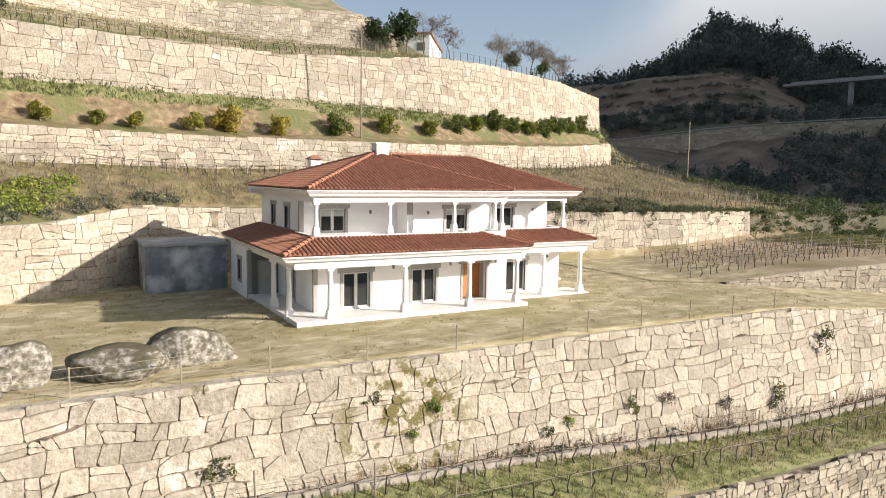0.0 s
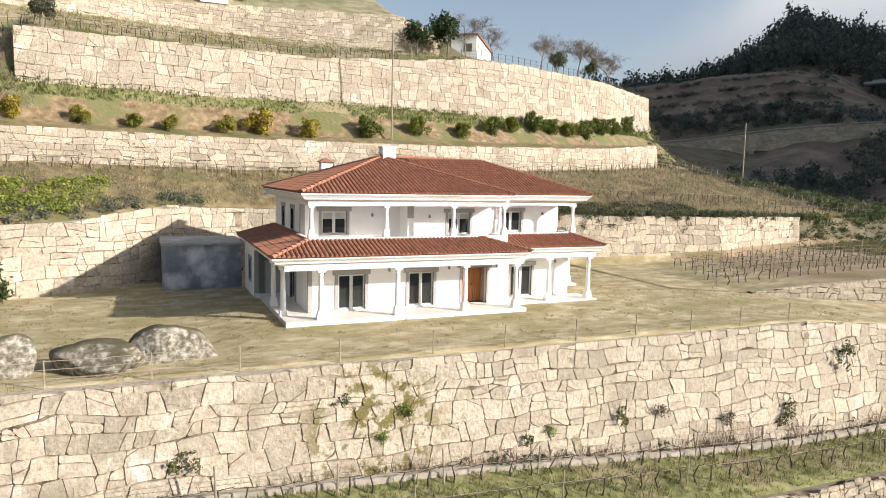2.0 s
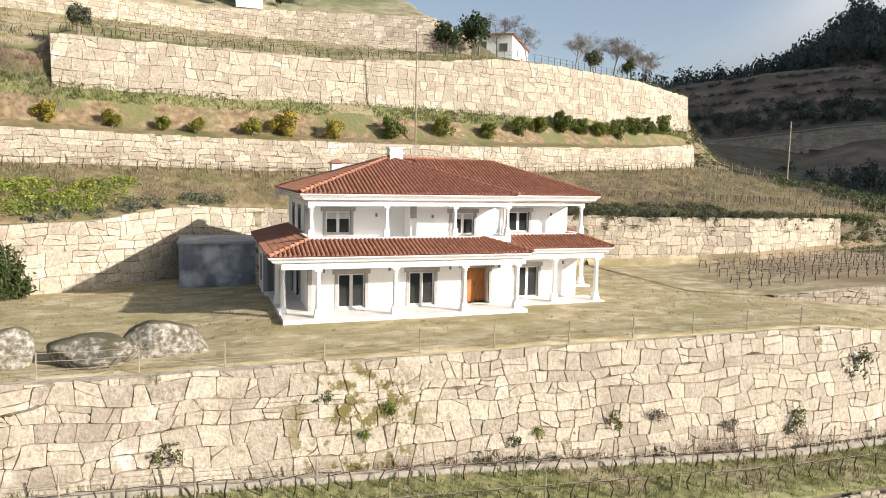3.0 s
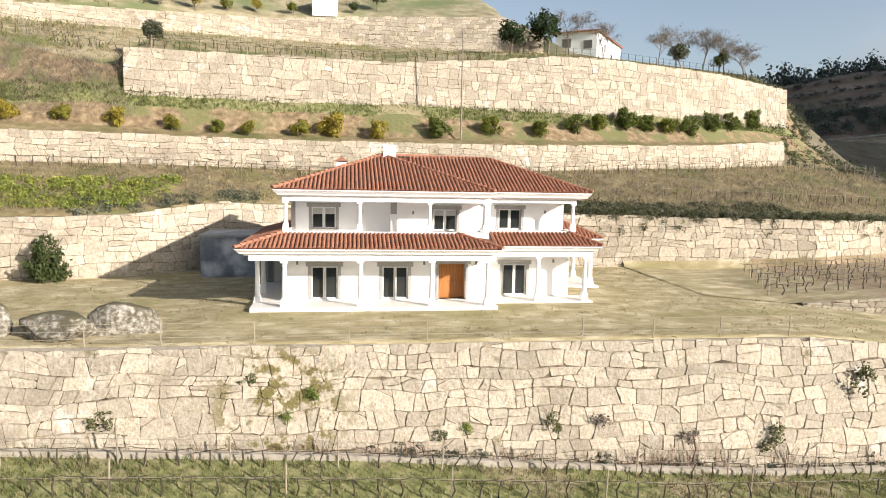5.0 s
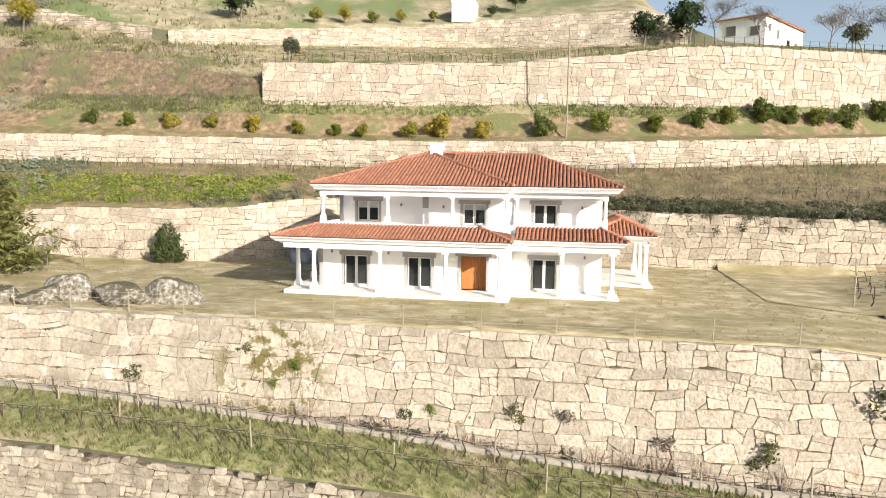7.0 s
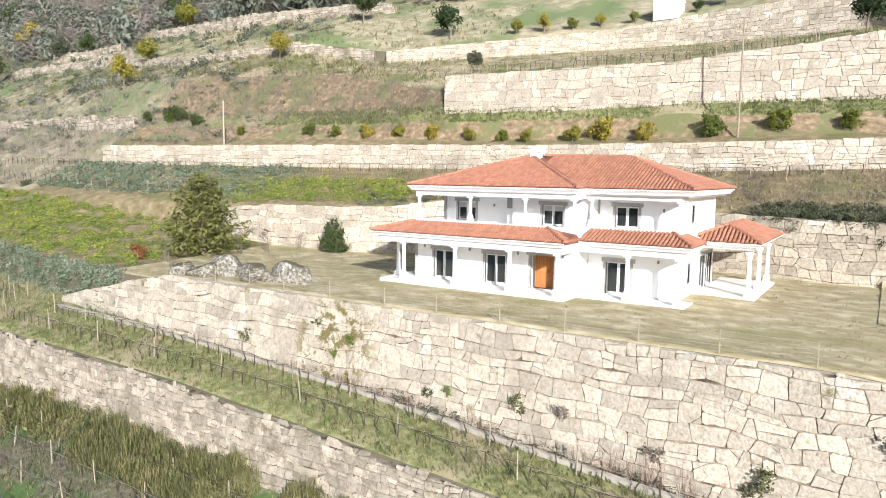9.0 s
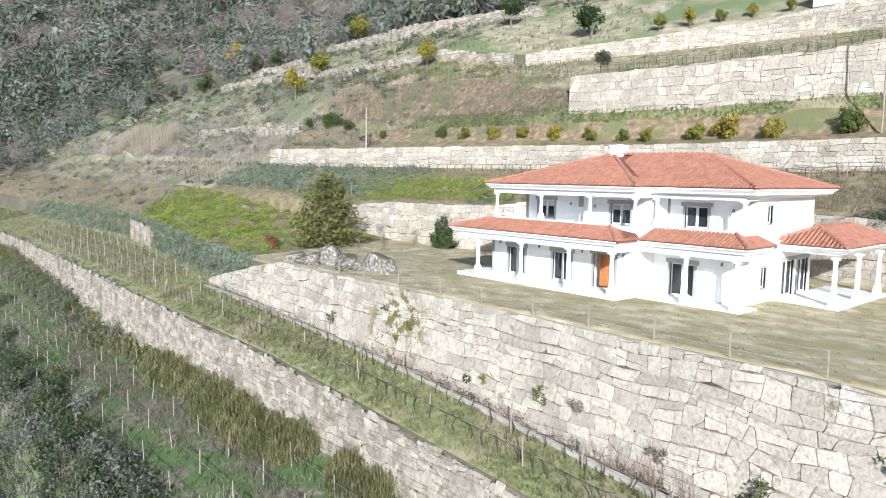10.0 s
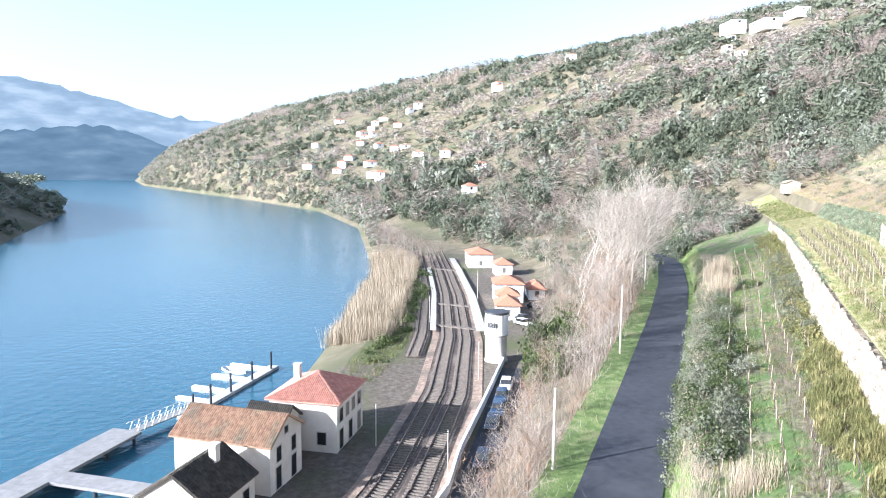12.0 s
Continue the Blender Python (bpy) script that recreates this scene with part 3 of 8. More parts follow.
class Curve2:
    """A plan line that can be walked by its length."""

    def __init__(self, pts):
        self.p = np.array(pts, float)
        d = np.hypot(*np.diff(self.p, axis=0).T)
        self.s = np.concatenate([[0], np.cumsum(d)])
        self.length = self.s[-1]

    def at(self, s):
        s = min(max(s, 0), self.length)
        x, y = np.interp(s, self.s, self.p[:, 0]), np.interp(s, self.s, self.p[:, 1])
        e = 0.4
        s0, s1 = max(s - e, 0), min(s + e, self.length)
        dx = np.interp(s1, self.s, self.p[:, 0]) - np.interp(s0, self.s, self.p[:, 0])
        dy = np.interp(s1, self.s, self.p[:, 1]) - np.interp(s0, self.s, self.p[:, 1])
        l = math.hypot(dx, dy)
        return x, y, dy / l, -dx / l


def stone_wall(name, label, pts, base, top, sw, sh, seed, near=None, proud=0.045, gap=0.006, batter=0.06, stone=None, rest=None, ragged=0.0):
    """Irregular masonry along a plan line. base and top: heights by x. Stones whose x lies in near are parts of their own."""
    rnd = random.Random(seed)
    c = Curve2(pts)
    wall = empty(name, *pts[0], base(pts[0][0]))
    tagged(wall, label, "stone wall", kind="structure")
    zlo = min(base(p[0]) for p in pts) - 0.4
    zhi = max(top(p[0]) for p in pts) + 0.2

    def place(s, z, out):
        x, y, nx, ny = c.at(min(max(s, 0), c.length))
        o = out + 0.02 + batter * (top(x) - z)
        return (x + nx * o, y + ny * o, z)

    # body behind the stones
    n = max(2, int(c.length / 1.0))
    v, f = [], []
    for i in range(n + 1):
        s = c.length * i / n
        x, y, nx, ny = c.at(s)
        zb, zt = base(x) - 0.6, top(x) - 0.05 - ragged * (1 + noise.noise((s * 0.7, seed, 0)))
        v += [place(s, zb, 0.0), place(s, zt, 0.0), (x - nx * 0.55, y - ny * 0.55, zt), (x - nx * 0.55, y - ny * 0.55, zb)]
    for i in range(n):
        a, b = 4 * i, 4 * i + 4
        f += [(a, b, b + 1, a + 1), (a + 1, b + 1, b + 2, a + 2), (a + 2, b + 2, b + 3, a + 3)]
    f += [(0, 1, 2, 3), (4 * n + 3, 4 * n + 2, 4 * n + 1, 4 * n)]
    back = link_mesh("backing", v, f, MORTAR, wall, "earth and rubble between the stones")
    back.data.materials.append(rest or STONE_REST)
    for i in range(n):
        back.data.polygons[3 * i + 1].material_index = 0 if ragged else 1
    # courses of uneven height that rise and fall, joints a little aslant, some stones split
    rest_v, rest_f = [], []
    made = 0
    nr = int((zhi - zlo) / sh) + 4
    heights = [zlo - sh]
    for r in range(nr):
        heights.append(heights[-1] + sh * rnd.uniform(0.68, 1.32))

    def level(r, s):
        return heights[r] + sh * (0.42 * noise.noise((s / (sw * 3.4), r * 0.31, seed * 3.7)) + 0.30 * noise.noise((s / (sw * 1.15), r * 2.3, seed + 0.5)))

    blocks = []
    for r in range(nr):
        s, slant = -sw * rnd.random(), 0.0
        high = (heights[r + 1] - heights[r]) / sh
        while s < c.length:
            w = sw * rnd.choice((0.42, 0.6, 0.75, 0.9, 1.0, 1.15, 1.4)) * rnd.uniform(0.9, 1.1)
            nxt = rnd.uniform(-0.15, 0.15) * sw
            b0, b1, t0, t1 = s - slant, s + w - nxt, s + slant, s + w + nxt
            q = [(b0, level(r, b0)), (b1, level(r, b1)), (t1, level(r + 1, t1)), (t0, level(r + 1, t0))]
            k = rnd.random()
            if k < 0.22 * high:
                ka, kb = rnd.uniform(0.32, 0.68), rnd.uniform(0.32, 0.68)
                l = (q[0][0] + (q[3][0] - q[0][0]) * ka, q[0][1] + (q[3][1] - q[0][1]) * ka)
                m = (q[1][0] + (q[2][0] - q[1][0]) * kb, q[1][1] + (q[2][1] - q[1][1]) * kb)
                blocks += [[q[0], q[1], m, l], [l, m, q[2], q[3]]]
            elif k > 0.86 and w > 0.8 * sw:
                # one corner filled by a small wedge
                i = rnd.randrange(4)
                p, n1, n2 = q[i], q[i - 1], q[(i + 1) % 4]
                e1 = tuple(p[j] + (n1[j] - p[j]) * rnd.uniform(0.35, 0.6) for j in (0, 1))
                e2 = tuple(p[j] + (n2[j] - p[j]) * rnd.uniform(0.35, 0.6) for j in (0, 1))
                blocks += [[e1, p, e2], q[:i] + [e1, e2] + q[i + 1:]]
            else:
                blocks.append(q)
            s, slant = s + w, nxt
    for poly in blocks:
        s0, z0 = sum(p[0] for p in poly) / len(poly), sum(p[1] for p in poly) / len(poly)
        if not -sw < s0 < c.length + sw:
            continue
        x0 = c.at(min(max(s0, 0), c.length))[0]
        if z0 > top(x0) + sh or z0 < base(x0) - sh:
            continue
        poly = clip_poly(poly, 0, 0, -1, 0) if len(poly) >= 3 else []
        poly = clip_poly(poly, c.length, 0, 1, 0) if len(poly) >= 3 else []
        if len(poly) >= 3:
            xa, xb = c.at(max(s0 - 1, 0))[0], c.at(min(s0 + 1, c.length))[0]
            slope = (top(xb) - top(xa)) / 2
            nl = math.hypot(slope, 1)
            poly = clip_poly(poly, s0, top(x0) + rnd.uniform(-0.05, 0.07) + ragged * rnd.uniform(-1.3, 0.6), -slope / nl, 1 / nl)
        poly = shrink(poly, gap * rnd.uniform(0.5, 1.3)) if len(poly) >= 3 else []
        clean = []
        for p in poly:
            if not clean or math.hypot(p[0] - clean[-1][0], p[1] - clean[-1][1]) > 0.12:
                clean.append(p)
        if len(clean) > 3 and math.hypot(clean[0][0] - clean[-1][0], clean[0][1] - clean[-1][1]) < 0.12:
            clean.pop()
        if len(clean) < 3 or abs(area(clean)) < 0.03:
            continue
        # worn corners
        poly = []
        m = len(clean)
        for i, p in enumerate(clean):
            for o in (clean[i - 1], clean[(i + 1) % m]):
                l = math.hypot(o[0] - p[0], o[1] - p[1])
                k = min(0.3, rnd.choice((0.02, 0.03, 0.05, 0.07, 0.13)) / l)
                poly.append((p[0] + (o[0] - p[0]) * k, p[1] + (o[1] - p[1]) * k))
            # the edge to the next corner is broken, not straight
            o = clean[(i + 1) % m]
            ex, ey = o[0] - p[0], o[1] - p[1]
            l = math.hypot(ex, ey)
            if l > 0.35:
                k, dent = rnd.uniform(0.35, 0.65), rnd.choice((-0.008, 0.0, 0.01, 0.025, 0.05)) * rnd.random()
                poly.append((p[0] + ex * k - ey / l * dent, p[1] + ey * k + ex / l * dent))
        cx, cy = sum(p[0] for p in poly) / len(poly), sum(p[1] for p in poly) / len(poly)
        inner = []
        for p in poly:
            l = math.hypot(p[0] - cx, p[1] - cy)
            k = 1 - min(0.3, 0.016 / l)
            inner.append((cx + (p[0] - cx) * k, cy + (p[1] - cy) * k))
        d = proud * rnd.uniform(0.6, 1.2)
        m = len(poly)
        ta, tb = rnd.uniform(-0.02, 0.02), rnd.uniform(-0.02, 0.02)
        vv = [place(p[0], p[1], -0.03) for p in poly] + [place(p[0], p[1], d + ta * (p[0] - cx) + tb * (p[1] - cy)) for p in inner]
        ff = [(i, (i + 1) % m, m + (i + 1) % m, m + i) for i in range(m)]
        ff.append(tuple(range(m, 2 * m)))
        if near and near[0] <= x0 <= near[1] and made < 300:
            made += 1
            link_mesh("stone", vv, ff, stone or STONE, wall)
        else:
            o = len(rest_v)
            rest_v += vv
            rest_f += [tuple(i + o for i in q) for q in ff]
    if rest_v:
        ob = link_mesh("stones", rest_v, rest_f, rest or STONE_REST, wall)
        tagged(ob, kind="stuff")
    return wall

# ---- house ----
GLASS = mat("window_glass", [(0.4, (0.02, 0.022, 0.022)), (0.6, (0.03, 0.032, 0.03))], scale=0.4, rough=0.06, spec=0.6)
FRAME_W = plain("white_frame", (0.78, 0.77, 0.74), 0.45)
DOOR_WOOD = mat("varnished_door", [(0.3, (0.36, 0.13, 0.035)), (0.7, (0.52, 0.22, 0.07))], scale=2.0, stretch=(8, 8, 0.6), rough=0.45)
SHADE_GREY = plain("roller_blind", (0.5, 0.49, 0.46), 0.7)
LAMP_GREY = plain("grey_lantern", (0.26, 0.255, 0.24), 0.5, 0.3)
LAMP_METAL = plain("dark_metal", (0.10, 0.10, 0.10), 0.5, 0.6)
FLOOR_TILE = mat("porch_paving", [(0.3, (0.62, 0.59, 0.54)), (0.7, (0.74, 0.71, 0.66))], scale=2.5, rough=0.6, coord="World")
house = empty("house", 9, 5, 0)
tagged(house, "two-storey white villa with terracotta tiled hip roofs and columned porches", "house")
house.location = (0, 0, 0)


def wall_slab(name, axis, pos, thick, a0, a1, z0, z1, holes=()):
    """A wall with openings that go through it. axis 'y': it stands at y = pos and runs along x; 'x' the other way round."""
    us = sorted({a0, a1, *[h[0] for h in holes], *[h[1] for h in holes]})
    zs = sorted({z0, z1, *[h[2] for h in holes], *[h[3] for h in holes]})
    bm = bmesh.new()
    for ua, ub in zip(us[:-1], us[1:]):
        for za, zb in zip(zs[:-1], zs[1:]):
            um, zm = (ua + ub) / 2, (za + zb) / 2
            if any(h[0] < um < h[1] and h[2] < zm < h[3] for h in holes):
                continue
            if axis == "y":
                box(bm, ua, pos, za, ub, pos + thick, zb)
            else:
                box(bm, pos, ua, za, pos + thick, ub, zb)
    bmesh.ops.remove_doubles(bm, verts=bm.verts, dist=0.0005)
    return part(name, bm, RENDER, house)


def turned(axis, pos, flip, ob):
    """From the plan of a front opening (x along, y into the wall) to its wall."""
    if axis == "y":
        ob.matrix_basis = Matrix.Translation((0, pos, 0))
    else:
        ob.matrix_basis = Matrix.Translation((pos, 0, 0)) @ Matrix(((0, -1 if flip else 1, 0, 0), (1, 0, 0, 0), (0, 0, 1, 0), (0, 0, 0, 1)))
    return ob


def window(axis, pos, a0, a1, z0, z1, flip=False, sill=True, blind=0.0, surround=0.16, leaves=2):
    """Granite surround, white leaves, dark panes; a blind half down."""
    s = surround
    w = part("window", boxes((a0 - s - 0.12, -0.045, z1, a1 + s + 0.12, 0.10, z1 + s * 1.5), (a0 - s, -0.035, z0 - (s if sill else 0), a0, 0.10, z1), (a1, -0.035, z0 - (s if sill else 0), a1 + s, 0.10, z1), *([(a0, -0.05, z0 - s, a1, 0.12, z0)] if sill else [])), GRANITE_TRIM, house, "granite window surround")
    turned(axis, pos, flip, w)
    f = 0.075
    step = (a1 - a0) / leaves
    for i in range(leaves):
        u0, u1 = a0 + i * step + 0.01, a0 + (i + 1) * step - 0.01
        part("window_frame", boxes((u0, 0.09, z0, u0 + f, 0.15, z1), (u1 - f, 0.09, z0, u1, 0.15, z1), (u0 + f, 0.09, z0, u1 - f, 0.15, z0 + f * 1.3), (u0 + f, 0.09, z1 - f, u1 - f, 0.15, z1)), FRAME_W, w)
        part("pane", boxes((u0 + f, 0.115, z0 + f * 1.3, u1 - f, 0.125, z1 - f)), GLASS, w)
        if blind:
            part("blind", boxes((u0 + f, 0.100, z1 - f - blind, u1 - f, 0.112, z1 - f)), SHADE_GREY, w)
    return w


def column_mesh(h, r):
    """Square base and cap, round tapering shaft."""
    bm = boxes((-r * 1.35, -r * 1.35, 0, r * 1.35, r * 1.35, 0.22), (-r * 1.2, -r * 1.2, 0.22, r * 1.2, r * 1.2, 0.42), (-r * 1.3, -r * 1.3, h - 0.12, r * 1.3, r * 1.3, h))
    prof = [(r * 1.15, 0.42), (r * 1.15, 0.47), (r * 0.98, 0.52), (r * 0.92, h * 0.5), (r * 0.80, h - 0.34), (r * 1.0, h - 0.30), (r * 0.8, h - 0.26), (r * 1.05, h - 0.12)]
    n = 14
    rings = [[bm.verts.new((q * math.cos(2 * math.pi * k / n), q * math.sin(2 * math.pi * k / n), z)) for k in range(n)] for q, z in prof]
    for a, b in zip(rings[:-1], rings[1:]):
        for k in range(n):
            bm.faces.new((a[k], a[(k + 1) % n], b[(k + 1) % n], b[k]))
    me = bpy.data.meshes.new("column")
    bm.to_mesh(me)
    bm.free()
    me.materials.append(RENDER)
    return me


def roof_plane(a, b, c, d, tiles, material=None):
    """Rows of barrel tiles on a plane: eave from a to b, top from d to c (d above a)."""
    a, b, c, d = map(Vector, (a, b, c, d))
    u = (b - a).normalized()
    n = (b - a).cross(d - a) if (d - a).length > 0.01 else (b - a).cross(c - a)
    n.normalize()
    if n.z < 0:
        n = -n
    v = n.cross(u).normalized()
    if v.z < 0:
        v = -v
    L = (b - a).length
    du, dv = (d - a).dot(u), (d - a).dot(v)
    cu, cv = (c - a).dot(u), (c - a).dot(v)
    tv = max(dv, cv)
    pitch, course = 0.23, 0.37
    verts, faces = tiles
    k = int(L / pitch)
    for i in range(k):
        uc = (i + 0.5) * L / k
        lim = tv
        if du > 1e-3 and uc < du:
            lim = min(lim, dv * uc / du)
        if L - cu > 1e-3 and uc > cu:
            lim = min(lim, cv * (L - uc) / (L - cu))
        if du < -1e-3:
            pass
        t = 0.0
        while t < lim - 0.05:
            e = min(t + course * 1.08, lim)
            o = len(verts)
            jit = random.uniform(-0.008, 0.008)
            for vv, r, lift in ((t, 0.092, 0.035), (e, 0.078, 0.012)):
                for q in range(5):
                    ang = math.pi * q / 4
                    p = a + u * (uc + jit + r * math.cos(ang) * 1.02) + v * vv + n * (lift + 0.10 * math.sin(ang))
                    verts.append(tuple(p))
            for q in range(4):
                faces.append((o + q, o + q + 1, o + 6 + q, o + 5 + q))
            faces.append((o, o + 1, o + 2, o + 3, o + 4))
            t += course


def cap_row(p, q, tiles, r=0.13):
    """Half-round ridge tiles from p up to q."""
    p, q = Vector(p), Vector(q)
    d = (q - p)
    L = d.length
    d.normalize()
    side = d.cross(Vector((0, 0, 1))).normalized()
    up = side.cross(d)
    verts, faces = tiles
    k = max(1, int(L / 0.38))
    for i in range(k):
        t0, t1 = L * i / k - 0.03, L * (i + 1) / k + 0.02
        o = len(verts)
        for t, rr, lift in ((t0, r * 1.15, 0.06), (t1, r * 0.95, 0.03)):
            for j in range(6):
                ang = math.pi * j / 5
                verts.append(tuple(p + d * t + side * math.cos(ang) * rr + up * (math.sin(ang) * rr + lift)))
        for j in range(5):
            faces.append((o + j, o + j + 1, o + 7 + j, o + 6 + j))
        faces.append(tuple(o + j for j in range(6)))


def deck(name, planes, parent, thick=0.10):
    """The boarding under the tiles."""
    bm = bmesh.new()
    for p in planes:
        top = [bm.verts.new(x) for x in p]
        bot = [bm.verts.new((x[0], x[1], x[2] - thick)) for x in p]
        bm.faces.new(top)
        bm.faces.new(bot[::-1])
        for i in range(len(p)):
            j = (i + 1) % len(p)
            bm.faces.new((top[i], bot[i], bot[j], top[j]))
    return part(name, bm, TILE_BED, parent)


def roof(name, planes, caps):
    r = deck(name, [[q for i, q in enumerate(p) if i == 0 or q != p[i - 1]] for p in planes], house)
    tagged(r, "terracotta barrel-tile roof")
    tiles = ([], [])
    for p in planes:
        roof_plane(*p, tiles)
    tagged(link_mesh("roof_tiles", *tiles, TILE, r), kind="stuff")
    rows = ([], [])
    for p, q in caps:
        cap_row(p, q, rows)
    tagged(link_mesh("ridge_tiles", *rows, TILE, r), kind="stuff")
    return r


# heights and plan
PF, RF = 0.38, 0.24               # floors of the front porch and of the right wing's porch
Z1, E1, T1 = 2.86, 3.50, 4.12     # top of the columns, lower eave, top of the lower roof
Z2, E2, R2 = 5.92, 6.55, 8.62     # top of the upper columns, upper eave, ridge
FY, GY = 0.3, 2.1                 # front walls of the two wings
CY, DY = -1.4, 0.62               # column rows of the two porches
# floors
part("porch_floor", boxes((-0.25, -1.75, -0.1, 13.0, 0.25, PF), (-0.25, 0.25, -0.1, 1.25, 6.9, PF), (13.0, 0.2, -0.1, 19.15, 2.3, RF)), FLOOR_TILE, house, "pale stone porch paving")
part("pavilion_floor", boxes((18.2, 6.2, -0.1, 21.75, 14.4, 0.17)), FLOOR_TILE, house, "pale stone paving")
part("inside_floor", boxes((1.6, 2.0, 0.0, 17.9, 11.2, 0.3)), FLOOR_TILE, house)
part("upper_floor", boxes((1.3, 0.3, 3.35, 12.9, 11.3, 3.6), (12.9, 1.6, 3.35, 18.4, 11.3, 3.6)), RENDER, house)

FRONT_L = [(2.8, 4.27, PF + 0.06, 2.3), (6.74, 8.2, PF + 0.06, 2.3), (9.95, 11.5, PF, 2.45)]
FRONT_R = [(14.08, 15.55, RF + 0.05, 2.2)]
wall_slab("wall", "y", FY, 0.3, 1.25, 12.9, 0, 3.35, FRONT_L)
wall_slab("wall", "y", GY, 0.3, 12.9, 18.2, 0, 3.35, FRONT_R)
wall_slab("wall", "x", 1.25, 0.3, FY + 0.3, 6.9, 0, 3.35, [(3.6, 5.1, PF + 0.02, 2.3)])
wall_slab("wall", "y", 6.9, 0.3, -0.5, 1.25, 0, 3.35)
wall_slab("wall", "x", -0.5, 0.3, 7.2, 11.2, 0, 3.35, [(8.6, 9.4, 1.0, 2.2)])
wall_slab("wall", "y", 11.2, 0.3, -0.5, 18.2, 0, 3.35)
wall_slab("wall", "x", 17.9, 0.3, GY + 0.3, 11.2, 0, 3.35, [(4.6, 5.2, 0.95, 2.1), (7.4, 8.9, 0.19, 2.3), (9.6, 11.0, 0.19, 2.3)])
wall_slab("wall", "x", 12.6, 0.3, FY + 0.3, GY, 0, 3.35)
# the upper front steps back twice: deep balcony, middle bay, right wing
UF_L, UF_M, UF_R = 3.45, 2.1, 3.5
UP_L = [(2.66, 4.1, 4.15, 5.46)]
UP_M = [(9.8, 11.2, 4.18, 5.46)]
UP_R = [(14.05, 15.47, 4.18, 5.46)]
wall_slab("wall", "y", UF_L, 0.3, 1.8, 7.3, 3.6, Z2 + 0.3, UP_L)
wall_slab("wall", "y", UF_M, 0.3, 7.3, 12.9, 3.6, Z2 + 0.3, UP_M)
wall_slab("wall", "y", UF_R, 0.3, 12.9, 18.2, 3.6, Z2 + 0.3, UP_R)
wall_slab("wall", "x", 7.3, 0.3, UF_M + 0.3, UF_L + 0.3, 3.6, Z2 + 0.3)
wall_slab("wall", "x", 12.6, 0.3, UF_M + 0.3, UF_R + 0.3, 3.6, Z2 + 0.3)
wall_slab("wall", "x", 1.5, 0.3, UF_L, 11.2, 3.6, Z2 + 0.3, [(5.4, 6.2, 4.3, 5.5), (8.3, 9.1, 4.3, 5.5)])
wall_slab("wall", "y", 11.2, 0.3, 1.5, 18.2, 3.6, Z2 + 0.3)
wall_slab("wall", "x", 17.9, 0.3, UF_R + 0.3, 11.2, 3.6, Z2 + 0.3, [(5.0, 5.6, 4.6, 5.6)])
for h in FRONT_L[:2]:
    window("y", FY, *h, sill=False, surround=0.17)
window("y", GY, *FRONT_R[0], sill=False, surround=0.17)
window("y", UF_L, *UP_L[0], blind=0.36)
window("y", UF_M, *UP_M[0], blind=0.3)
window("y", UF_R, *UP_R[0], blind=0.0)
window("x", 1.5, 5.4, 6.2, 4.3, 5.5)
window("x", 1.5, 8.3, 9.1, 4.3, 5.5)
window("x", -0.5, 8.6, 9.4, 1.0, 2.2)
window("x", 1.25, 3.6, 5.1, PF + 0.02, 2.3, sill=False)
window("x", 18.2, 4.6, 5.2, 0.95, 2.1, flip=True, leaves=1, surround=0.1)
window("x", 18.2, 5.0, 5.6, 4.6, 5.6, flip=True, leaves=1, surround=0.1)
window("x", 18.2, 7.4, 8.9, 0.19, 2.3, flip=True, sill=False)
window("x", 18.2, 9.6, 11.0, 0.19, 2.3, flip=True, sill=False)
# front door, set back in a deep reveal
d = part("door", boxes((9.9, 1.06, PF, 11.55, 1.12, 2.5)), GRANITE_TRIM, house, "brown wooden front door set back in a granite reveal")
for b in ((9.65, 0.6, PF, 9.95, 1.2, 2.75), (11.5, 0.6, PF, 11.8, 1.2, 2.75), (9.95, 0.6, 2.45, 11.5, 1.2, 2.75)):
    part("reveal", boxes(b), GRANITE_TRIM, d)
part("door_leaf", boxes((9.95, 1.00, PF, 10.98, 1.06, 2.44), (10.1, 0.985, 0.6, 10.84, 1.00, 1.25), (10.1, 0.985, 1.4, 10.84, 1.00, 2.28)), DOOR_WOOD, d, "varnished orange-brown wooden leaf")
part("side_leaf", boxes((11.0, 1.01, PF, 11.5, 1.06, 2.44), (11.1, 0.995, 0.6, 11.4, 1.01, 1.25), (11.1, 0.995, 1.4, 11.4, 1.01, 2.28)), DOOR_WOOD, d)
part("door_surround", boxes((9.8, FY - 0.04, PF, 9.95, FY + 0.1, 2.45), (11.5, FY - 0.04, PF, 11.65, FY + 0.1, 2.45), (9.65, FY - 0.04, 2.45, 11.8, FY + 0.1, 2.68)), GRANITE_TRIM, d)
part("handle", boxes((10.84, 0.94, 1.35, 10.88, 0.985, 1.5)), LAMP_METAL, d)
# columns
low = column_mesh(Z1 - PF, 0.145)
for x, y, z in ((-0.08, 0.1, 0.2), (-0.1, 2.85, PF), (1.5, CY, PF), (5.5, CY, PF), (9.35, CY, PF), (12.45, CY, PF), (12.75, DY, RF), (15.86, DY, RF), (18.72, DY, RF), (21.3, 6.7, 0.17), (21.3, 10.3, 0.17), (21.3, 13.9, 0.17)):
    o = new("column", low)
    o.location, o.parent, o.scale = (x, y, z), house, (1, 1, (Z1 - z) / (Z1 - PF))
high = column_mesh(Z2 - 4.24, 0.12)
for x, y in ((1.42, 0.45), (5.46, 0.45), (9.4, 0.45), (12.6, 0.45), (13.1, 1.95), (18.3, 1.95)):
    o = new("column", high)
    o.location, o.parent = (x, y, 4.24), house
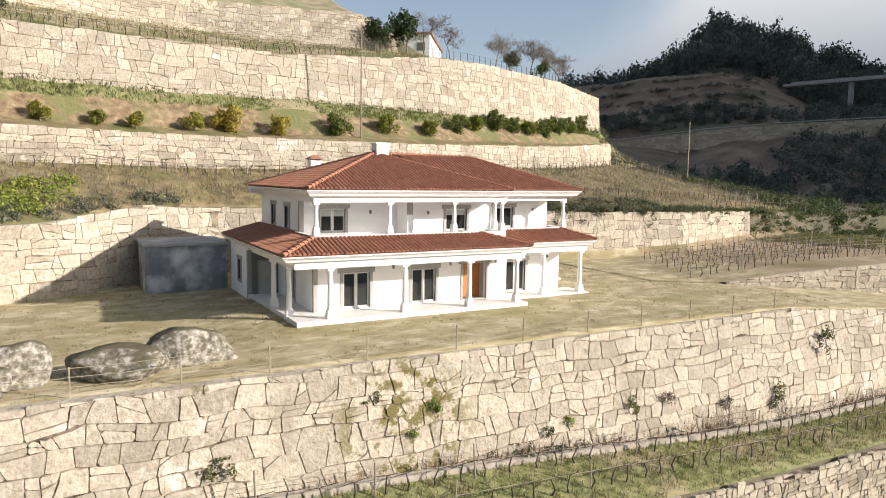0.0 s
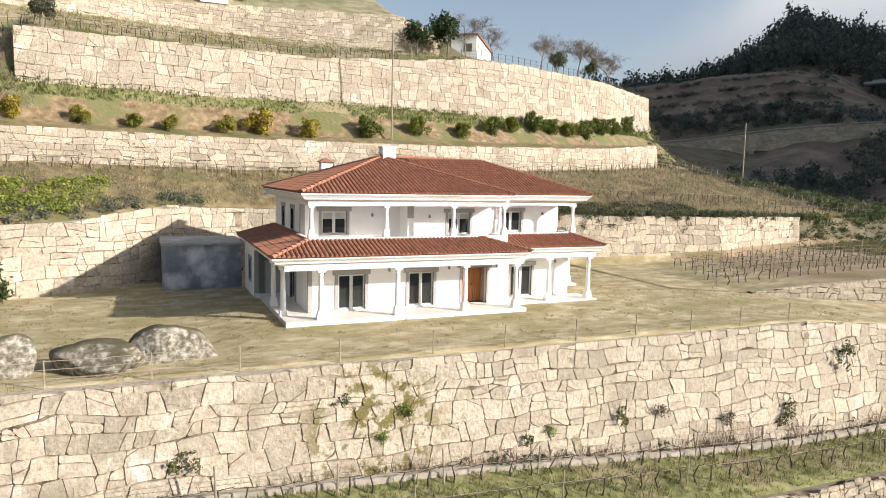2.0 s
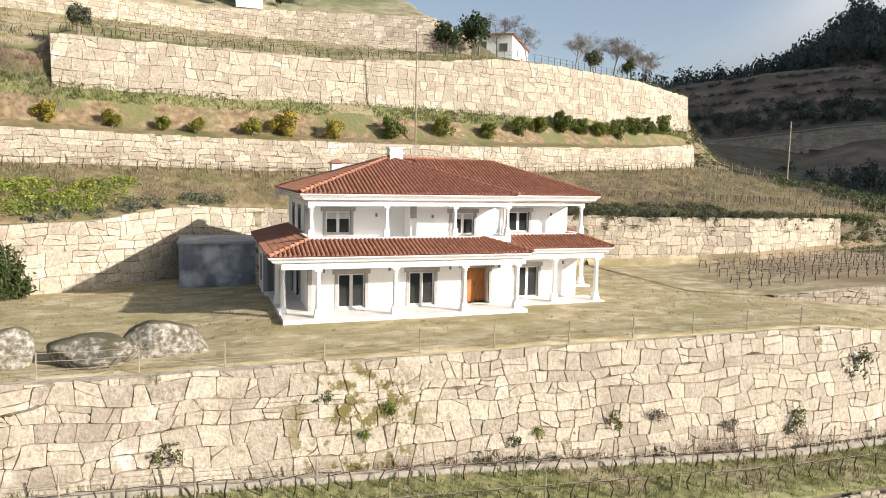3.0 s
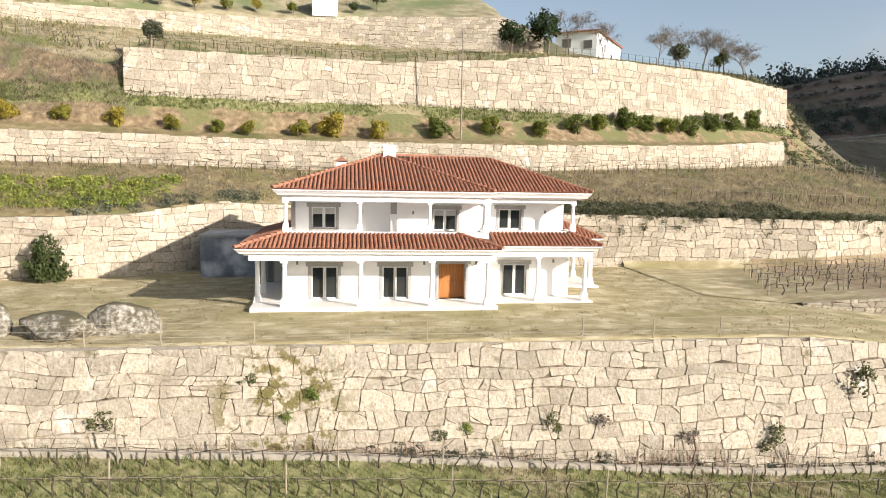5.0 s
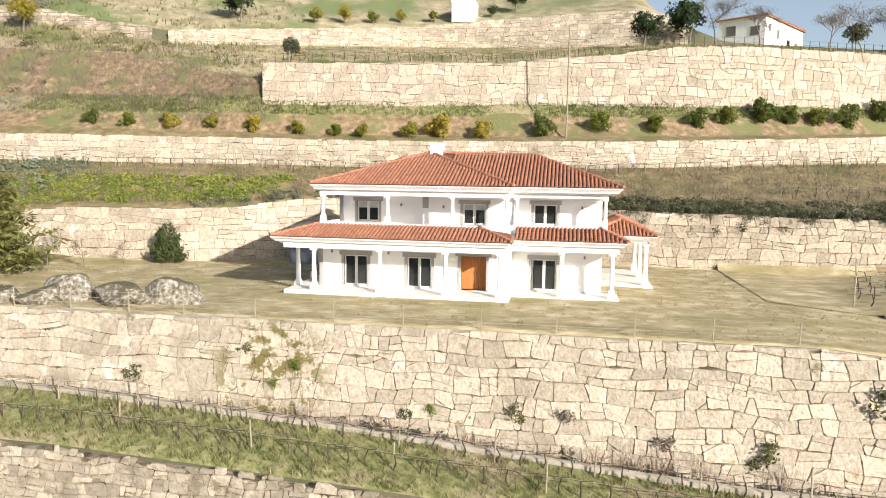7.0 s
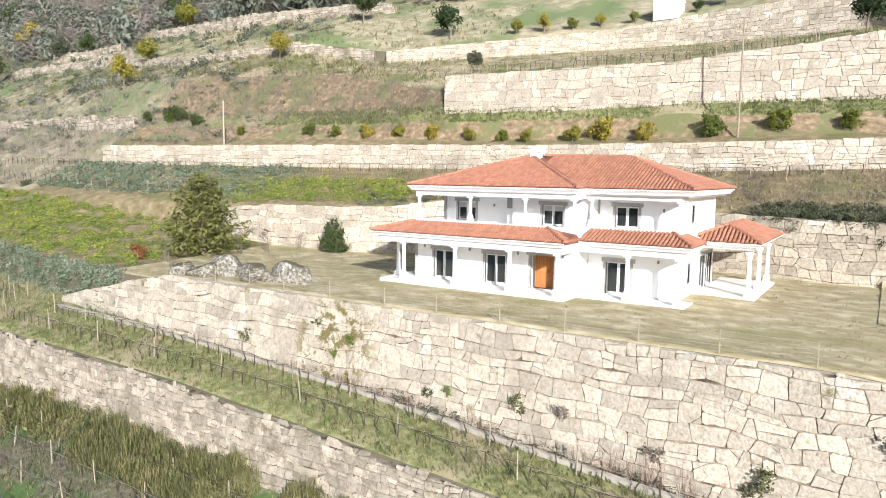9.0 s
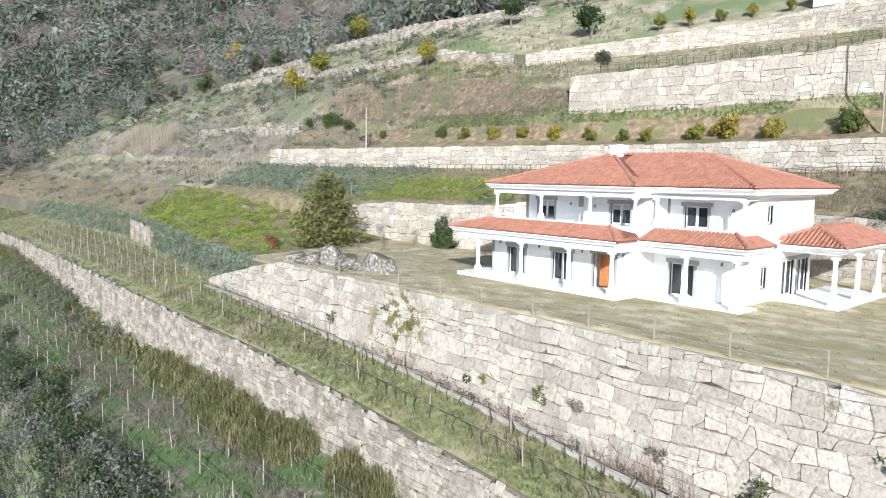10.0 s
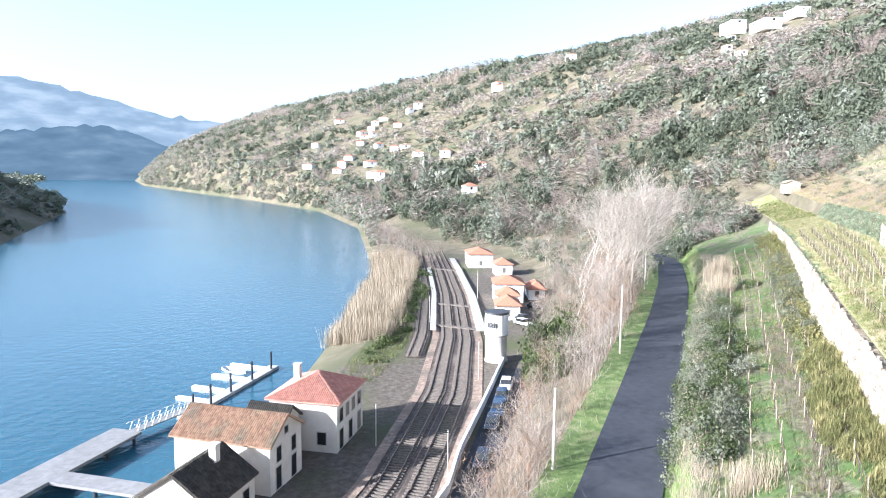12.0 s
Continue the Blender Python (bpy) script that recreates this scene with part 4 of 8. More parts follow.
# beams and cornices
part("porch_beam", boxes((-0.3, CY - 0.2, Z1, 12.85, CY + 0.2, 3.15), (-0.3, CY + 0.2, Z1, 0.1, 6.9, 3.15), (12.85, DY - 0.2, Z1, 19.1, DY + 0.2, 3.15), (18.7, DY + 0.2, Z1, 19.1, 2.3, 3.15), (12.45, CY + 0.2, Z1, 12.85, DY + 0.2, 3.15)), RENDER, house)
part("porch_ceiling", boxes((-0.28, CY + 0.15, 3.15, 12.85, 0.3, 3.21), (-0.28, 0.3, 3.15, 1.25, 6.9, 3.21), (12.85, DY, 3.15, 19.0, 2.2, 3.21)), RENDER, house)
part("balcony_wall", boxes((1.25, 0.3, 3.6, 12.8, 0.55, 4.24), (1.25, 0.55, 3.6, 1.5, 3.45, 4.24), (12.8, 1.8, 3.6, 18.45, 2.05, 4.24), (18.2, 2.05, 3.6, 18.45, 3.5, 4.24), (12.55, 0.55, 3.6, 12.8, 2.1, 4.24)), RENDER, house)
part("upper_beam", boxes((1.25, 0.3, Z2, 12.8, 0.6, 6.25), (1.25, 0.6, Z2, 1.55, 3.45, 6.25), (12.8, 1.8, Z2, 18.45, 2.1, 6.25), (18.15, 2.1, Z2, 18.45, 3.5, 6.25), (12.5, 0.6, Z2, 12.8, 1.8, 6.25)), RENDER, house)
part("upper_ceiling", boxes((1.3, 0.5, 6.22, 12.7, 11.5, 6.3), (12.7, 2.0, 6.22, 18.4, 11.5, 6.3)), RENDER, house)


def cornice(name, pts, z0, z1, close=False):
    """A stepped moulding under the eave, swept along the eave line; outwards is to the right of the walk."""
    prof = [(-0.75, z0), (-0.42, z0), (-0.36, z0 + 0.10), (-0.20, z0 + 0.12), (-0.14, z0 + 0.22), (0.0, z1 - 0.07), (0.02, z1), (-0.75, z1)]
    c = pts
    bm = bmesh.new()
    rings = []
    for i, p in enumerate(c):
        a = Vector(c[i - 1]) if i > 0 else None
        b = Vector(c[i + 1]) if i + 1 < len(c) else None
        p = Vector(p)
        d0 = (p - a).normalized() if a else (b - p).normalized()
        d1 = (b - p).normalized() if b else d0
        n0, n1 = Vector((d0.y, -d0.x)), Vector((d1.y, -d1.x))
        m = (n0 + n1).normalized()
        k = 1 / max(m.dot(n0), 0.3)
        rings.append([bm.verts.new((p.x + m.x * o * k, p.y + m.y * o * k, z)) for o, z in prof])
    for ra, rb in zip(rings[:-1], rings[1:]):
        for j in range(len(prof)):
            jj = (j + 1) % len(prof)
            bm.faces.new((ra[j], rb[j], rb[jj], ra[jj]))
    bm.faces.new(rings[0])
    bm.faces.new(rings[-1][::-1])
    return part(name, bm, RENDER, house, "white moulded cornice")


LX0, LY0, LY1, LX1 = -0.95, -1.95, 0.05, 19.5     # lower eave
cornice("cornice", [(LX0, 12.0), (LX0, LY0), (13.05, LY0), (13.05, LY1), (LX1, LY1), (LX1, 3.0)], 3.10, E1)
UX0, UY0, UY1, UX1, UYB = 0.8, -0.1, 1.25, 19.2, 12.3
cornice("cornice", [(UX0, UYB), (UX0, UY0), (13.0, UY0), (13.0, UY1), (UX1, UY1), (UX1, UYB), (UX0, UYB)], 6.12, E2)
# lower roof
e = E1 + 0.02
p0, p1 = (LX0, LY0, e), (13.1, LY0, e)
t0, t1 = (1.25, 0.29, T1), (11.0, 0.29, T1)
roof("roof", [
    (p0, p1, t1, t0),
    ((LX0, 12.0, e), p0, t0, (1.5, 12.0, T1 + 0.03)),
    ((13.1, LY1, e), (LX1, LY1, e), (18.0, 1.8, T1), (13.1, 1.8, T1)),
    (p1, (13.1, 0.4, e), (12.85, 0.29, T1 - 0.25), t1),
    ((LX1, LY1, e), (LX1, 3.4, e), (18.2, 3.4, T1), (18.0, 1.8, T1)),
], [(p0, t0), (p1, t1), ((LX1, LY1, e), (18.0, 1.8, T1))])
# upper roof: two hips
e = E2 + 0.02
yr = 6.15
apex = (6.95, yr, R2)
rr = (13.9, yr + 0.1, R2 - 0.1)
roof("roof", [
    ((UX0, UY0, e), (13.0, UY0, e), apex, apex),
    ((UX0, UYB, e), (UX0, UY0, e), apex, apex),
    ((8.6, UY1, e), (UX1, UY1, e), rr, (7.0, yr + 0.04, R2 - 0.02)),
    ((UX1, UY1, e), (UX1, UYB, e), rr, rr),
    ((UX1, UYB, e), (UX0, UYB, e), apex, rr),
    ((13.0, UY0, e), (13.0, 1.9, e), (7.6, yr, R2 - 0.03), apex),
], [((UX0, UY0, e), apex), ((13.0, UY0, e), apex), ((UX0, UYB, e), apex), (apex, rr), ((UX1, UY1, e), rr), ((UX1, UYB, e), rr)])
# pavilion roof
pe = 3.4
a0, a1, a2, a3 = (17.6, 6.4, pe), (21.95, 6.4, pe), (21.95, 15.3, pe), (17.6, 15.3, pe)
pr0, pr1 = (19.75, 8.3, 4.35), (19.75, 13.4, 4.35)
roof("roof", [(a0, a1, pr0, pr0), (a1, a2, pr1, pr0), (a2, a3, pr1, pr1), (a3, a0, pr0, pr1)], [(a0, pr0), (a1, pr0), (a2, pr1), (pr0, pr1)])
cornice("cornice", [(18.2, 6.4), (21.95, 6.4), (21.95, 15.3), (18.2, 15.3)], 3.05, 3.38)
part("pavilion_beam", boxes((18.2, 6.95, 2.95, 21.35, 7.4, 3.1), (20.9, 7.4, 2.95, 21.35, 14.8, 3.1)), RENDER, house)
part("pavilion_ceiling", boxes((18.2, 7.0, 3.12, 21.3, 14.9, 3.18)), RENDER, house)
# chimneys
ch = part("chimney", boxes((7.0, 5.75, 7.9, 7.8, 6.55, 9.2), (6.92, 5.67, 8.9, 7.88, 6.63, 8.98), (6.92, 5.67, 9.2, 7.88, 6.63, 9.3)), RENDER, house, "white rendered chimney")
ch = part("chimney", boxes((4.0, 9.2, 6.9, 4.7, 9.9, 8.3)), RENDER, house, "white rendered chimney with a tiled cap")
bm = bmesh.new()
v = [bm.verts.new(p) for p in ((3.85, 9.05, 8.3), (4.85, 9.05, 8.3), (4.85, 10.05, 8.3), (3.85, 10.05, 8.3), (4.35, 9.55, 8.6))]
for f in ((0, 1, 4), (1, 2, 4), (2, 3, 4), (3, 0, 4), (3, 2, 1, 0)):
    bm.faces.new([v[i] for i in f])
part("chimney_cap", bm, TILE, ch, "red tiled cap")
# wall lamps
for x, y, z in ((2.05, FY, 2.55), (5.6, FY, 2.55), (9.1, FY, 2.55), (12.1, FY, 2.55), (17.2, GY, 2.45), (5.6, UF_L, 5.3), (8.6, UF_M, 5.3), (17.0, UF_R, 5.35)):
    part("wall_lamp", boxes((x - 0.05, y - 0.12, z, x + 0.05, y, z + 0.05), (x - 0.055, y - 0.14, z - 0.14, x + 0.055, y - 0.04, z), bevel=0.01), LAMP_GREY, house, "small dark wall lantern")
# granite corner strips and the porch's side door
for b in ((1.22, FY - 0.03, PF, 1.44, FY, 2.86), (1.22, FY, PF, 1.25, FY + 0.2, 2.86), (-0.53, 6.87, PF, -0.3, 6.9, 2.95), (-0.53, 6.9, 0.12, -0.5, 7.1, 2.95), (1.47, UF_L - 0.03, 3.62, 1.72, UF_L, 5.92), (1.47, UF_L, 3.62, 1.5, UF_L + 0.2, 5.92), (7.27, UF_M - 0.03, 5.15, 7.65, UF_M, 5.92), (12.9, UF_R - 0.03, 3.62, 13.05, UF_R, 5.92)):
    part("corner_strip", boxes(b), GRANITE_TRIM, house, "grey granite corner strip")
part("porch_cladding", boxes((-0.3, 6.872, PF, 1.25, 6.9, 2.95)), plain("grey_porch_wall", (0.20, 0.20, 0.19), 0.8), house, "grey painted porch wall")
sd = part("door", boxes((0.05, 6.83, 0.14, 0.15, 6.87, 2.35), (1.05, 6.83, 0.14, 1.15, 6.87, 2.35), (0.15, 6.83, 2.25, 1.05, 6.87, 2.35)), GRANITE_TRIM, house, "pale panelled side door under the porch")
part("door_leaf", boxes((0.15, 6.84, 0.14, 1.05, 6.87, 2.25), (0.28, 6.82, 0.3, 0.55, 6.84, 1.0), (0.65, 6.82, 0.3, 0.92, 6.84, 1.0), (0.28, 6.82, 1.15, 0.55, 6.84, 2.1), (0.65, 6.82, 1.15, 0.92, 6.84, 2.1)), SHADE_GREY, sd)

# ---- plants ----
rng = np.random.default_rng(7)


def leaf_quads(pos, size, aspect=0.6, up=0.0, face=None, turn=0.45):
    """A small quad at each place, turned at random. up pulls them upright."""
    n = len(pos)
    a = rng.normal(size=(n, 3))
    a[:, 2] += up * 2.5
    a /= np.linalg.norm(a, axis=1)[:, None] + 1e-9
    if face is not None:
        f = face / (np.linalg.norm(face, axis=1)[:, None] + 1e-9) + rng.normal(size=(n, 3)) * turn
        f /= np.linalg.norm(f, axis=1)[:, None] + 1e-9
        a = np.cross(f, a)
        a /= np.linalg.norm(a, axis=1)[:, None] + 1e-9
    b = np.cross(f, a) if face is not None else np.cross(a, rng.normal(size=(n, 3)))
    b /= np.linalg.norm(b, axis=1)[:, None] + 1e-9
    s = size * rng.uniform(0.6, 1.3, (n, 1))
    a, b = a * s, b * s * aspect
    v = np.stack([pos - a - b * 0.4, pos - a * 0.1 + b, pos + a + b * 0.2, pos + a * 0.1 - b], 1).reshape(-1, 3)
    return v, np.arange(4 * n).reshape(n, 4)


def crown(n, clumps=12, size=0.16, squash=0.8, lift=0.0, rough=0.34, turn=0.45):
    """A leafy crown of radius 1: clumps of leaves with gaps between them."""
    c = rng.normal(size=(clumps, 3))
    c /= np.linalg.norm(c, axis=1)[:, None]
    c *= rng.uniform(0.35, 0.85, (clumps, 1))
    c[:, 2] = c[:, 2] * squash + lift
    k = rng.integers(0, clumps, n)
    d = rng.normal(size=(n, 3))
    d /= np.linalg.norm(d, axis=1)[:, None]
    p = c[k] + d * rough * rng.uniform(0.55, 1.1, (n, 1)) * np.where(k < clumps // 3, 1.25, 0.9)[:, None]
    return leaf_quads(p, size, face=d + p * 0.5, turn=turn)


def fir_crown(n=3400):
    """Height 1: whorls of boughs that reach out, droop and lift again, ragged at the ends."""
    pts = []
    tiers = 15
    for t in range(tiers):
        z = 0.07 + 0.9 * (t / (tiers - 1)) ** 0.9
        reach = 0.46 * (1 - z) ** 0.55 * min(1, 0.6 + z * 2.5) + 0.02
        for k in range(7 if t < 11 else 5):
            a = 6.283 * (k + rng.uniform(-0.3, 0.3)) / 7 + t * 1.7
            r = reach * rng.uniform(0.5, 1.2)
            m = int(n / (tiers * 7) * (0.5 + r / 0.43))
            u = rng.uniform(0.12, 1, m) ** 0.7
            wide = 0.11 * r / 0.3 * (1.15 - u) + 0.012
            d = rng.normal(size=(m, 3)) * np.stack([wide, wide, wide * 0.35], 1)
            pts.append(np.stack([np.cos(a) * r * u, np.sin(a) * r * u, z + 0.10 * r - 0.30 * r * u + 0.34 * r * u ** 3], 1) + d * 0.75)
    return leaf_quads(np.concatenate(pts), 0.034, 0.3)


def blades(n, radius=1.0, height=1.0, width=0.03, lean=0.25):
    """Upright blades: grass tufts, reeds."""
    ang, rad = rng.uniform(0, 6.283, n), radius * np.sqrt(rng.uniform(0, 1, n))
    base = np.stack([rad * np.cos(ang), rad * np.sin(ang), np.zeros(n)], 1)
    h = height * rng.uniform(0.5, 1.0, n)
    off = rng.normal(size=(n, 2)) * lean * h[:, None]
    top = base + np.concatenate([off, h[:, None]], 1)
    side = rng.normal(size=(n, 3))
    side[:, 2] = 0
    side *= width / (np.linalg.norm(side, axis=1)[:, None] + 1e-9)
    v = np.stack([base - side, base + side, top + side * 0.4, top - side * 0.4], 1).reshape(-1, 3)
    return v, np.arange(4 * n).reshape(n, 4)


def limb(v, q, a, b, ra, rb):
    """Adds a three-sided tapered limb."""
    a, b = np.asarray(a, float), np.asarray(b, float)
    d = b - a
    d /= np.linalg.norm(d) + 1e-9
    u = np.cross(d, [0.3, 0.9, 0.2])
    u /= np.linalg.norm(u)
    w = np.cross(d, u)
    o = len(v)
    for p, r in ((a, ra), (b, rb)):
        for t in (0, 2.094, 4.189):
            v.append(p + (u * math.cos(t) + w * math.sin(t)) * r)
    for k in range(3):
        j = (k + 1) % 3
        q.append((o + k, o + j, o + 3 + j, o + 3 + k))


def skeleton_tree(height, spread, levels, seed, lean=0.0, first=0.3, kids=4, thick=0.02):
    """Trunk and limbs of a tree; also the tips."""
    r = random.Random(seed)
    v, q, tips = [], [], []

    def grow(p, d, length, rad, level):
        segs = 3
        for s in range(segs):
            d2 = d + np.array([r.gauss(0, 0.12), r.gauss(0, 0.12), r.gauss(0.03, 0.06)])
            d2 /= np.linalg.norm(d2)
            e = p + d2 * length / segs
            limb(v, q, p, e, rad * (1 - s / segs * 0.45), rad * (1 - (s + 1) / segs * 0.45))
            if level < levels and (level > 0 or s > 0 or first < 0.2):
                for _ in range(kids if s == segs - 1 else max(1, kids - 2)):
                    a = r.uniform(0, 6.283)
                    out = np.array([math.cos(a), math.sin(a), 0]) * spread
                    nd = d2 * r.uniform(0.6, 1.0) + out * r.uniform(0.5, 1.0)
                    nd /= np.linalg.norm(nd)
                    grow(e, nd, length * r.uniform(0.45, 0.68), rad * 0.5, level + 1)
            p, d = e, d2
        if level >= levels:
            tips.append(p)

    grow(np.zeros(3), np.array([lean, lean * 0.5, 1.0]) / math.hypot(1, lean), height * 0.55, height * thick, 0)
    return np.array(v), np.array(q), np.array(tips)


def quad_mesh(name, v, q, material, tint=0.5):
    """A mesh from arrays of corners and quads, with a tint for each corner."""
    me = bpy.data.meshes.new(name)
    v, q = np.asarray(v, np.float32), np.asarray(q, np.int32)
    me.vertices.add(len(v))
    me.vertices.foreach_set("co", v.ravel())
    me.loops.add(4 * len(q))
    me.loops.foreach_set("vertex_index", q.ravel())
    me.polygons.add(len(q))
    me.polygons.foreach_set("loop_start", np.arange(0, 4 * len(q), 4, dtype=np.int32))
    me.update(calc_edges=True)
    t = np.broadcast_to(np.asarray(tint, np.float32), (len(v),))
    me.attributes.new("tint", "FLOAT", "POINT").data.foreach_set("value", np.ascontiguousarray(t))
    me.polygons.foreach_set("use_smooth", [True] * len(me.polygons))
    me.materials.append(material)
    return me


def stamp(name, label, category, templates, places, material, kind="stuff"):
    """Many plants that nobody could count, as one mesh. places: template, x, y, z, width, height, tint."""
    vs, qs, ts, o = [], [], [], 0
    for k, x, y, z, w, h, tint in places:
        v, q = templates[int(k)]
        a = rng.uniform(0, 6.283)
        c, s = math.cos(a), math.sin(a)
        vs.append(np.stack([(v[:, 0] * c - v[:, 1] * s) * w + x, (v[:, 0] * s + v[:, 1] * c) * w + y, v[:, 2] * h + z], 1))
        qs.append(q + o)
        ts.append(np.full(len(v), tint))
        o += len(v)
    if not vs:
        return None
    ob = new(name, quad_mesh(name, np.concatenate(vs), np.concatenate(qs), material, np.concatenate(ts)))
    return tagged(ob, label, category, kind=kind)


def tree(name, label, category, x, y, z, trunk, crown_me, scale=(1, 1, 1), turn=0.0, group=""):
    """One plant: an Empty at its foot with a trunk and a crown."""
    t = empty(name, x, y, z)
    t.rotation_euler = (0, 0, turn)
    t.scale = scale
    for n, me in (("trunk", trunk), ("crown", crown_me)):
        if me:
            o = new(n, me)
            o.parent = t
    return tagged(t, label, category, group)


def trunk_mesh(h, r, lean=0.1, material=None):
    bm = bmesh.new()
    tube(bm, [(0, 0, -0.25), (lean * 0.3, 0, h * 0.4), (lean, lean * 0.4, h)], [r * 1.2, r * 0.9, r * 0.55], 7)
    for a in (0.5, 2.6, 4.6):
        tube(bm, [(lean * 0.7, lean * 0.2, h * 0.72), (lean + math.cos(a) * h * 0.4, math.sin(a) * h * 0.4, h * 1.25)], [r * 0.5, r * 0.2], 5)
    me = bpy.data.meshes.new("trunk")
    bm.to_mesh(me)
    bm.free()
    me.materials.append(material or BARK)
    return me


def raised(t, dz, w=1.0, h=1.0):
    v, q = t
    return v * np.array([w, w, h]) + np.array([0, 0, dz]), q


# ---- river, road and railway ----
tagged(link_mesh("water", [(-4000, -4600, -27.0), (600, -4600, -27.0), (600, -70, -27.0), (-4000, -70, -27.0)], [(0, 1, 2, 3)], WATER), "calm blue river with faint ripples", "river", kind="structure")
ROAD = [(400, -28.5), (20, -28.5), (-26, -30.2), (-68, -31.9), (-100, -33.9), (-130, -37.0), (-155, -42.0), (-180, -50)]
strip_mesh("road", ROAD, 2.9, -15.62, ASPHALT, "narrow dark asphalt road along the slope", "road")
strip_mesh("verge", [(x, y - 4.3) for x, y in ROAD[:-1]], 1.5, -15.72, VERGE, "bright green grass verge", "verge")
strip_mesh("verge", [(x, y + 3.9) for x, y in ROAD[:-1]], 1.0, -15.70, VERGE, "bright green grass verge", "verge")


def rail_y(x):
    return float(np.interp(x, [-430, -300, -203, -150, -110, -69, -40, -11, 20, 120], [-268, -190, -134, -107, -87.2, -69, -58.5, -51.2, -47.4, -44.6]))


RAIL_STEEL = plain("worn_rail", (0.30, 0.22, 0.17), 0.4, 0.7)
SLEEPER = mat("old_sleeper", [(0.3, (0.10, 0.085, 0.07)), (0.7, (0.2, 0.17, 0.14))], scale=3, rough=0.95, coord="World")
DARK_BALLAST = ground_mat("dark_ballast", (0.045, 0.037, 0.032), (0.085, 0.067, 0.055), (0.15, 0.115, 0.09), (0.2, 0.16, 0.13), 0.55, 0.75, 1.5, 0.15)
RAILX = [120, 60, 20, 0, -11, -25, -40, -55, -69, -90, -110, -130, -150, -175, -203, -250, -300]


def track(offset, xs, label):
    pts = [(x, rail_y(x) + offset) for x in xs]
    tr = strip_mesh("track_bed", pts, 1.7, -24.1, DARK_BALLAST, "ballast bed of the railway", "railway")
    tr.name = "railway_track"
    tagged(tr, label, "railway track")
    c = Curve2(pts)
    for side in (-0.835, 0.835):
        n = int(c.length / 4)
        bm = bmesh.new()
        rings = []
        for i in range(n + 1):
            x, y, nx, ny = c.at(c.length * i / n)
            rings.append([bm.verts.new((x + nx * (side + o), y + ny * (side + o), z)) for o, z in ((-0.07, -24.05), (-0.04, -23.84), (0.04, -23.84), (0.07, -24.05))])
        for a, b in zip(rings[:-1], rings[1:]):
            for j in range(3):
                bm.faces.new((a[j], a[j + 1], b[j + 1], b[j]))
        part("rail", bm, RAIL_STEEL, tr)
    vs, fs = [], []
    for i in range(int(c.length / 0.65)):
        s = i * 0.65
        x, y, nx, ny = c.at(s)
        if x > 15 or x < -150:
            continue
        o = len(vs)
        tx, ty = -ny, nx
        for a, b, z in ((-0.13, -1.3, 0), (0.13, -1.3, 0), (0.13, 1.3, 0), (-0.13, 1.3, 0), (-0.13, -1.3, 0.12), (0.13, -1.3, 0.12), (0.13, 1.3, 0.12), (-0.13, 1.3, 0.12)):
            vs.append((x + tx * a + nx * b, y + ty * a + ny * b, -24.08 + z))
        fs += [tuple(o + k for k in q) for q in ((4, 5, 6, 7), (0, 1, 5, 4), (1, 2, 6, 5), (2, 3, 7, 6), (3, 0, 4, 7))]
    tagged(link_mesh("sleepers", vs, fs, SLEEPER, tr), kind="stuff")
    return tr


track(-1.85, RAILX, "main railway track with brown rails on dark ballast")
track(1.75, RAILX, "main railway track with brown rails on dark ballast")
track(-7.4, [x for x in RAILX if -210 <= x <= -50], "rusty disused siding in grass")

SHOULDER = ground_mat("rusty_gravel", (0.17, 0.12, 0.085), (0.26, 0.19, 0.14), (0.36, 0.28, 0.215), (0.15, 0.12, 0.09), 0.5, 0.66, 1.6, 0.2)
for off, half in ((-0.05, 0.28), (4.3, 0.7), (-4.4, 0.6)):
    strip_mesh("gravel_shoulder", [(x, rail_y(x) + off) for x in RAILX if x <= 20], half, -24.13, SHOULDER, "rust-brown gravel beside the track bed", "gravel")

# ---- the house terrace ----
# boulders
LICHEN = mat("lichened_boulder", [(0.38, (0.10, 0.088, 0.065)), (0.50, (0.22, 0.20, 0.16)), (0.64, (0.42, 0.39, 0.335))], scale=4.5, detail=15, rough=0.95, bump=0.05, bump_scale=7, second=(3.2, (0.11, 0.10, 0.065), 0.52, 0.64), coord="World")

n_, l_ = LICHEN.node_tree.nodes, LICHEN.node_tree.links
moss = n_.new("ShaderNodeMix")
moss.data_type = "RGBA"
moss.inputs[7].default_value = (0.10, 0.088, 0.052, 1)
up = n_.new("ShaderNodeSeparateXYZ")
l_.new(n_.new("ShaderNodeNewGeometry").outputs["Normal"], up.inputs[0])
spots = n_.new("ShaderNodeTexNoise")
spots.inputs["Scale"].default_value = 5.0
spots.inputs["Detail"].default_value = 8
add = n_.new("ShaderNodeMath")
l_.new(up.outputs["Z"], add.inputs[0])
l_.new(spots.outputs[0], add.inputs[1])
rng_ = n_.new("ShaderNodeMapRange")
rng_.inputs[1].default_value, rng_.inputs[2].default_value = 1.12, 1.34
l_.new(add.outputs[0], rng_.inputs[0])
l_.new(rng_.outputs[0], moss.inputs[0])
bc = n_["Principled BSDF"].inputs["Base Color"]
l_.new(bc.links[0].from_socket, moss.inputs[6])
l_.new(moss.outputs[2], bc)


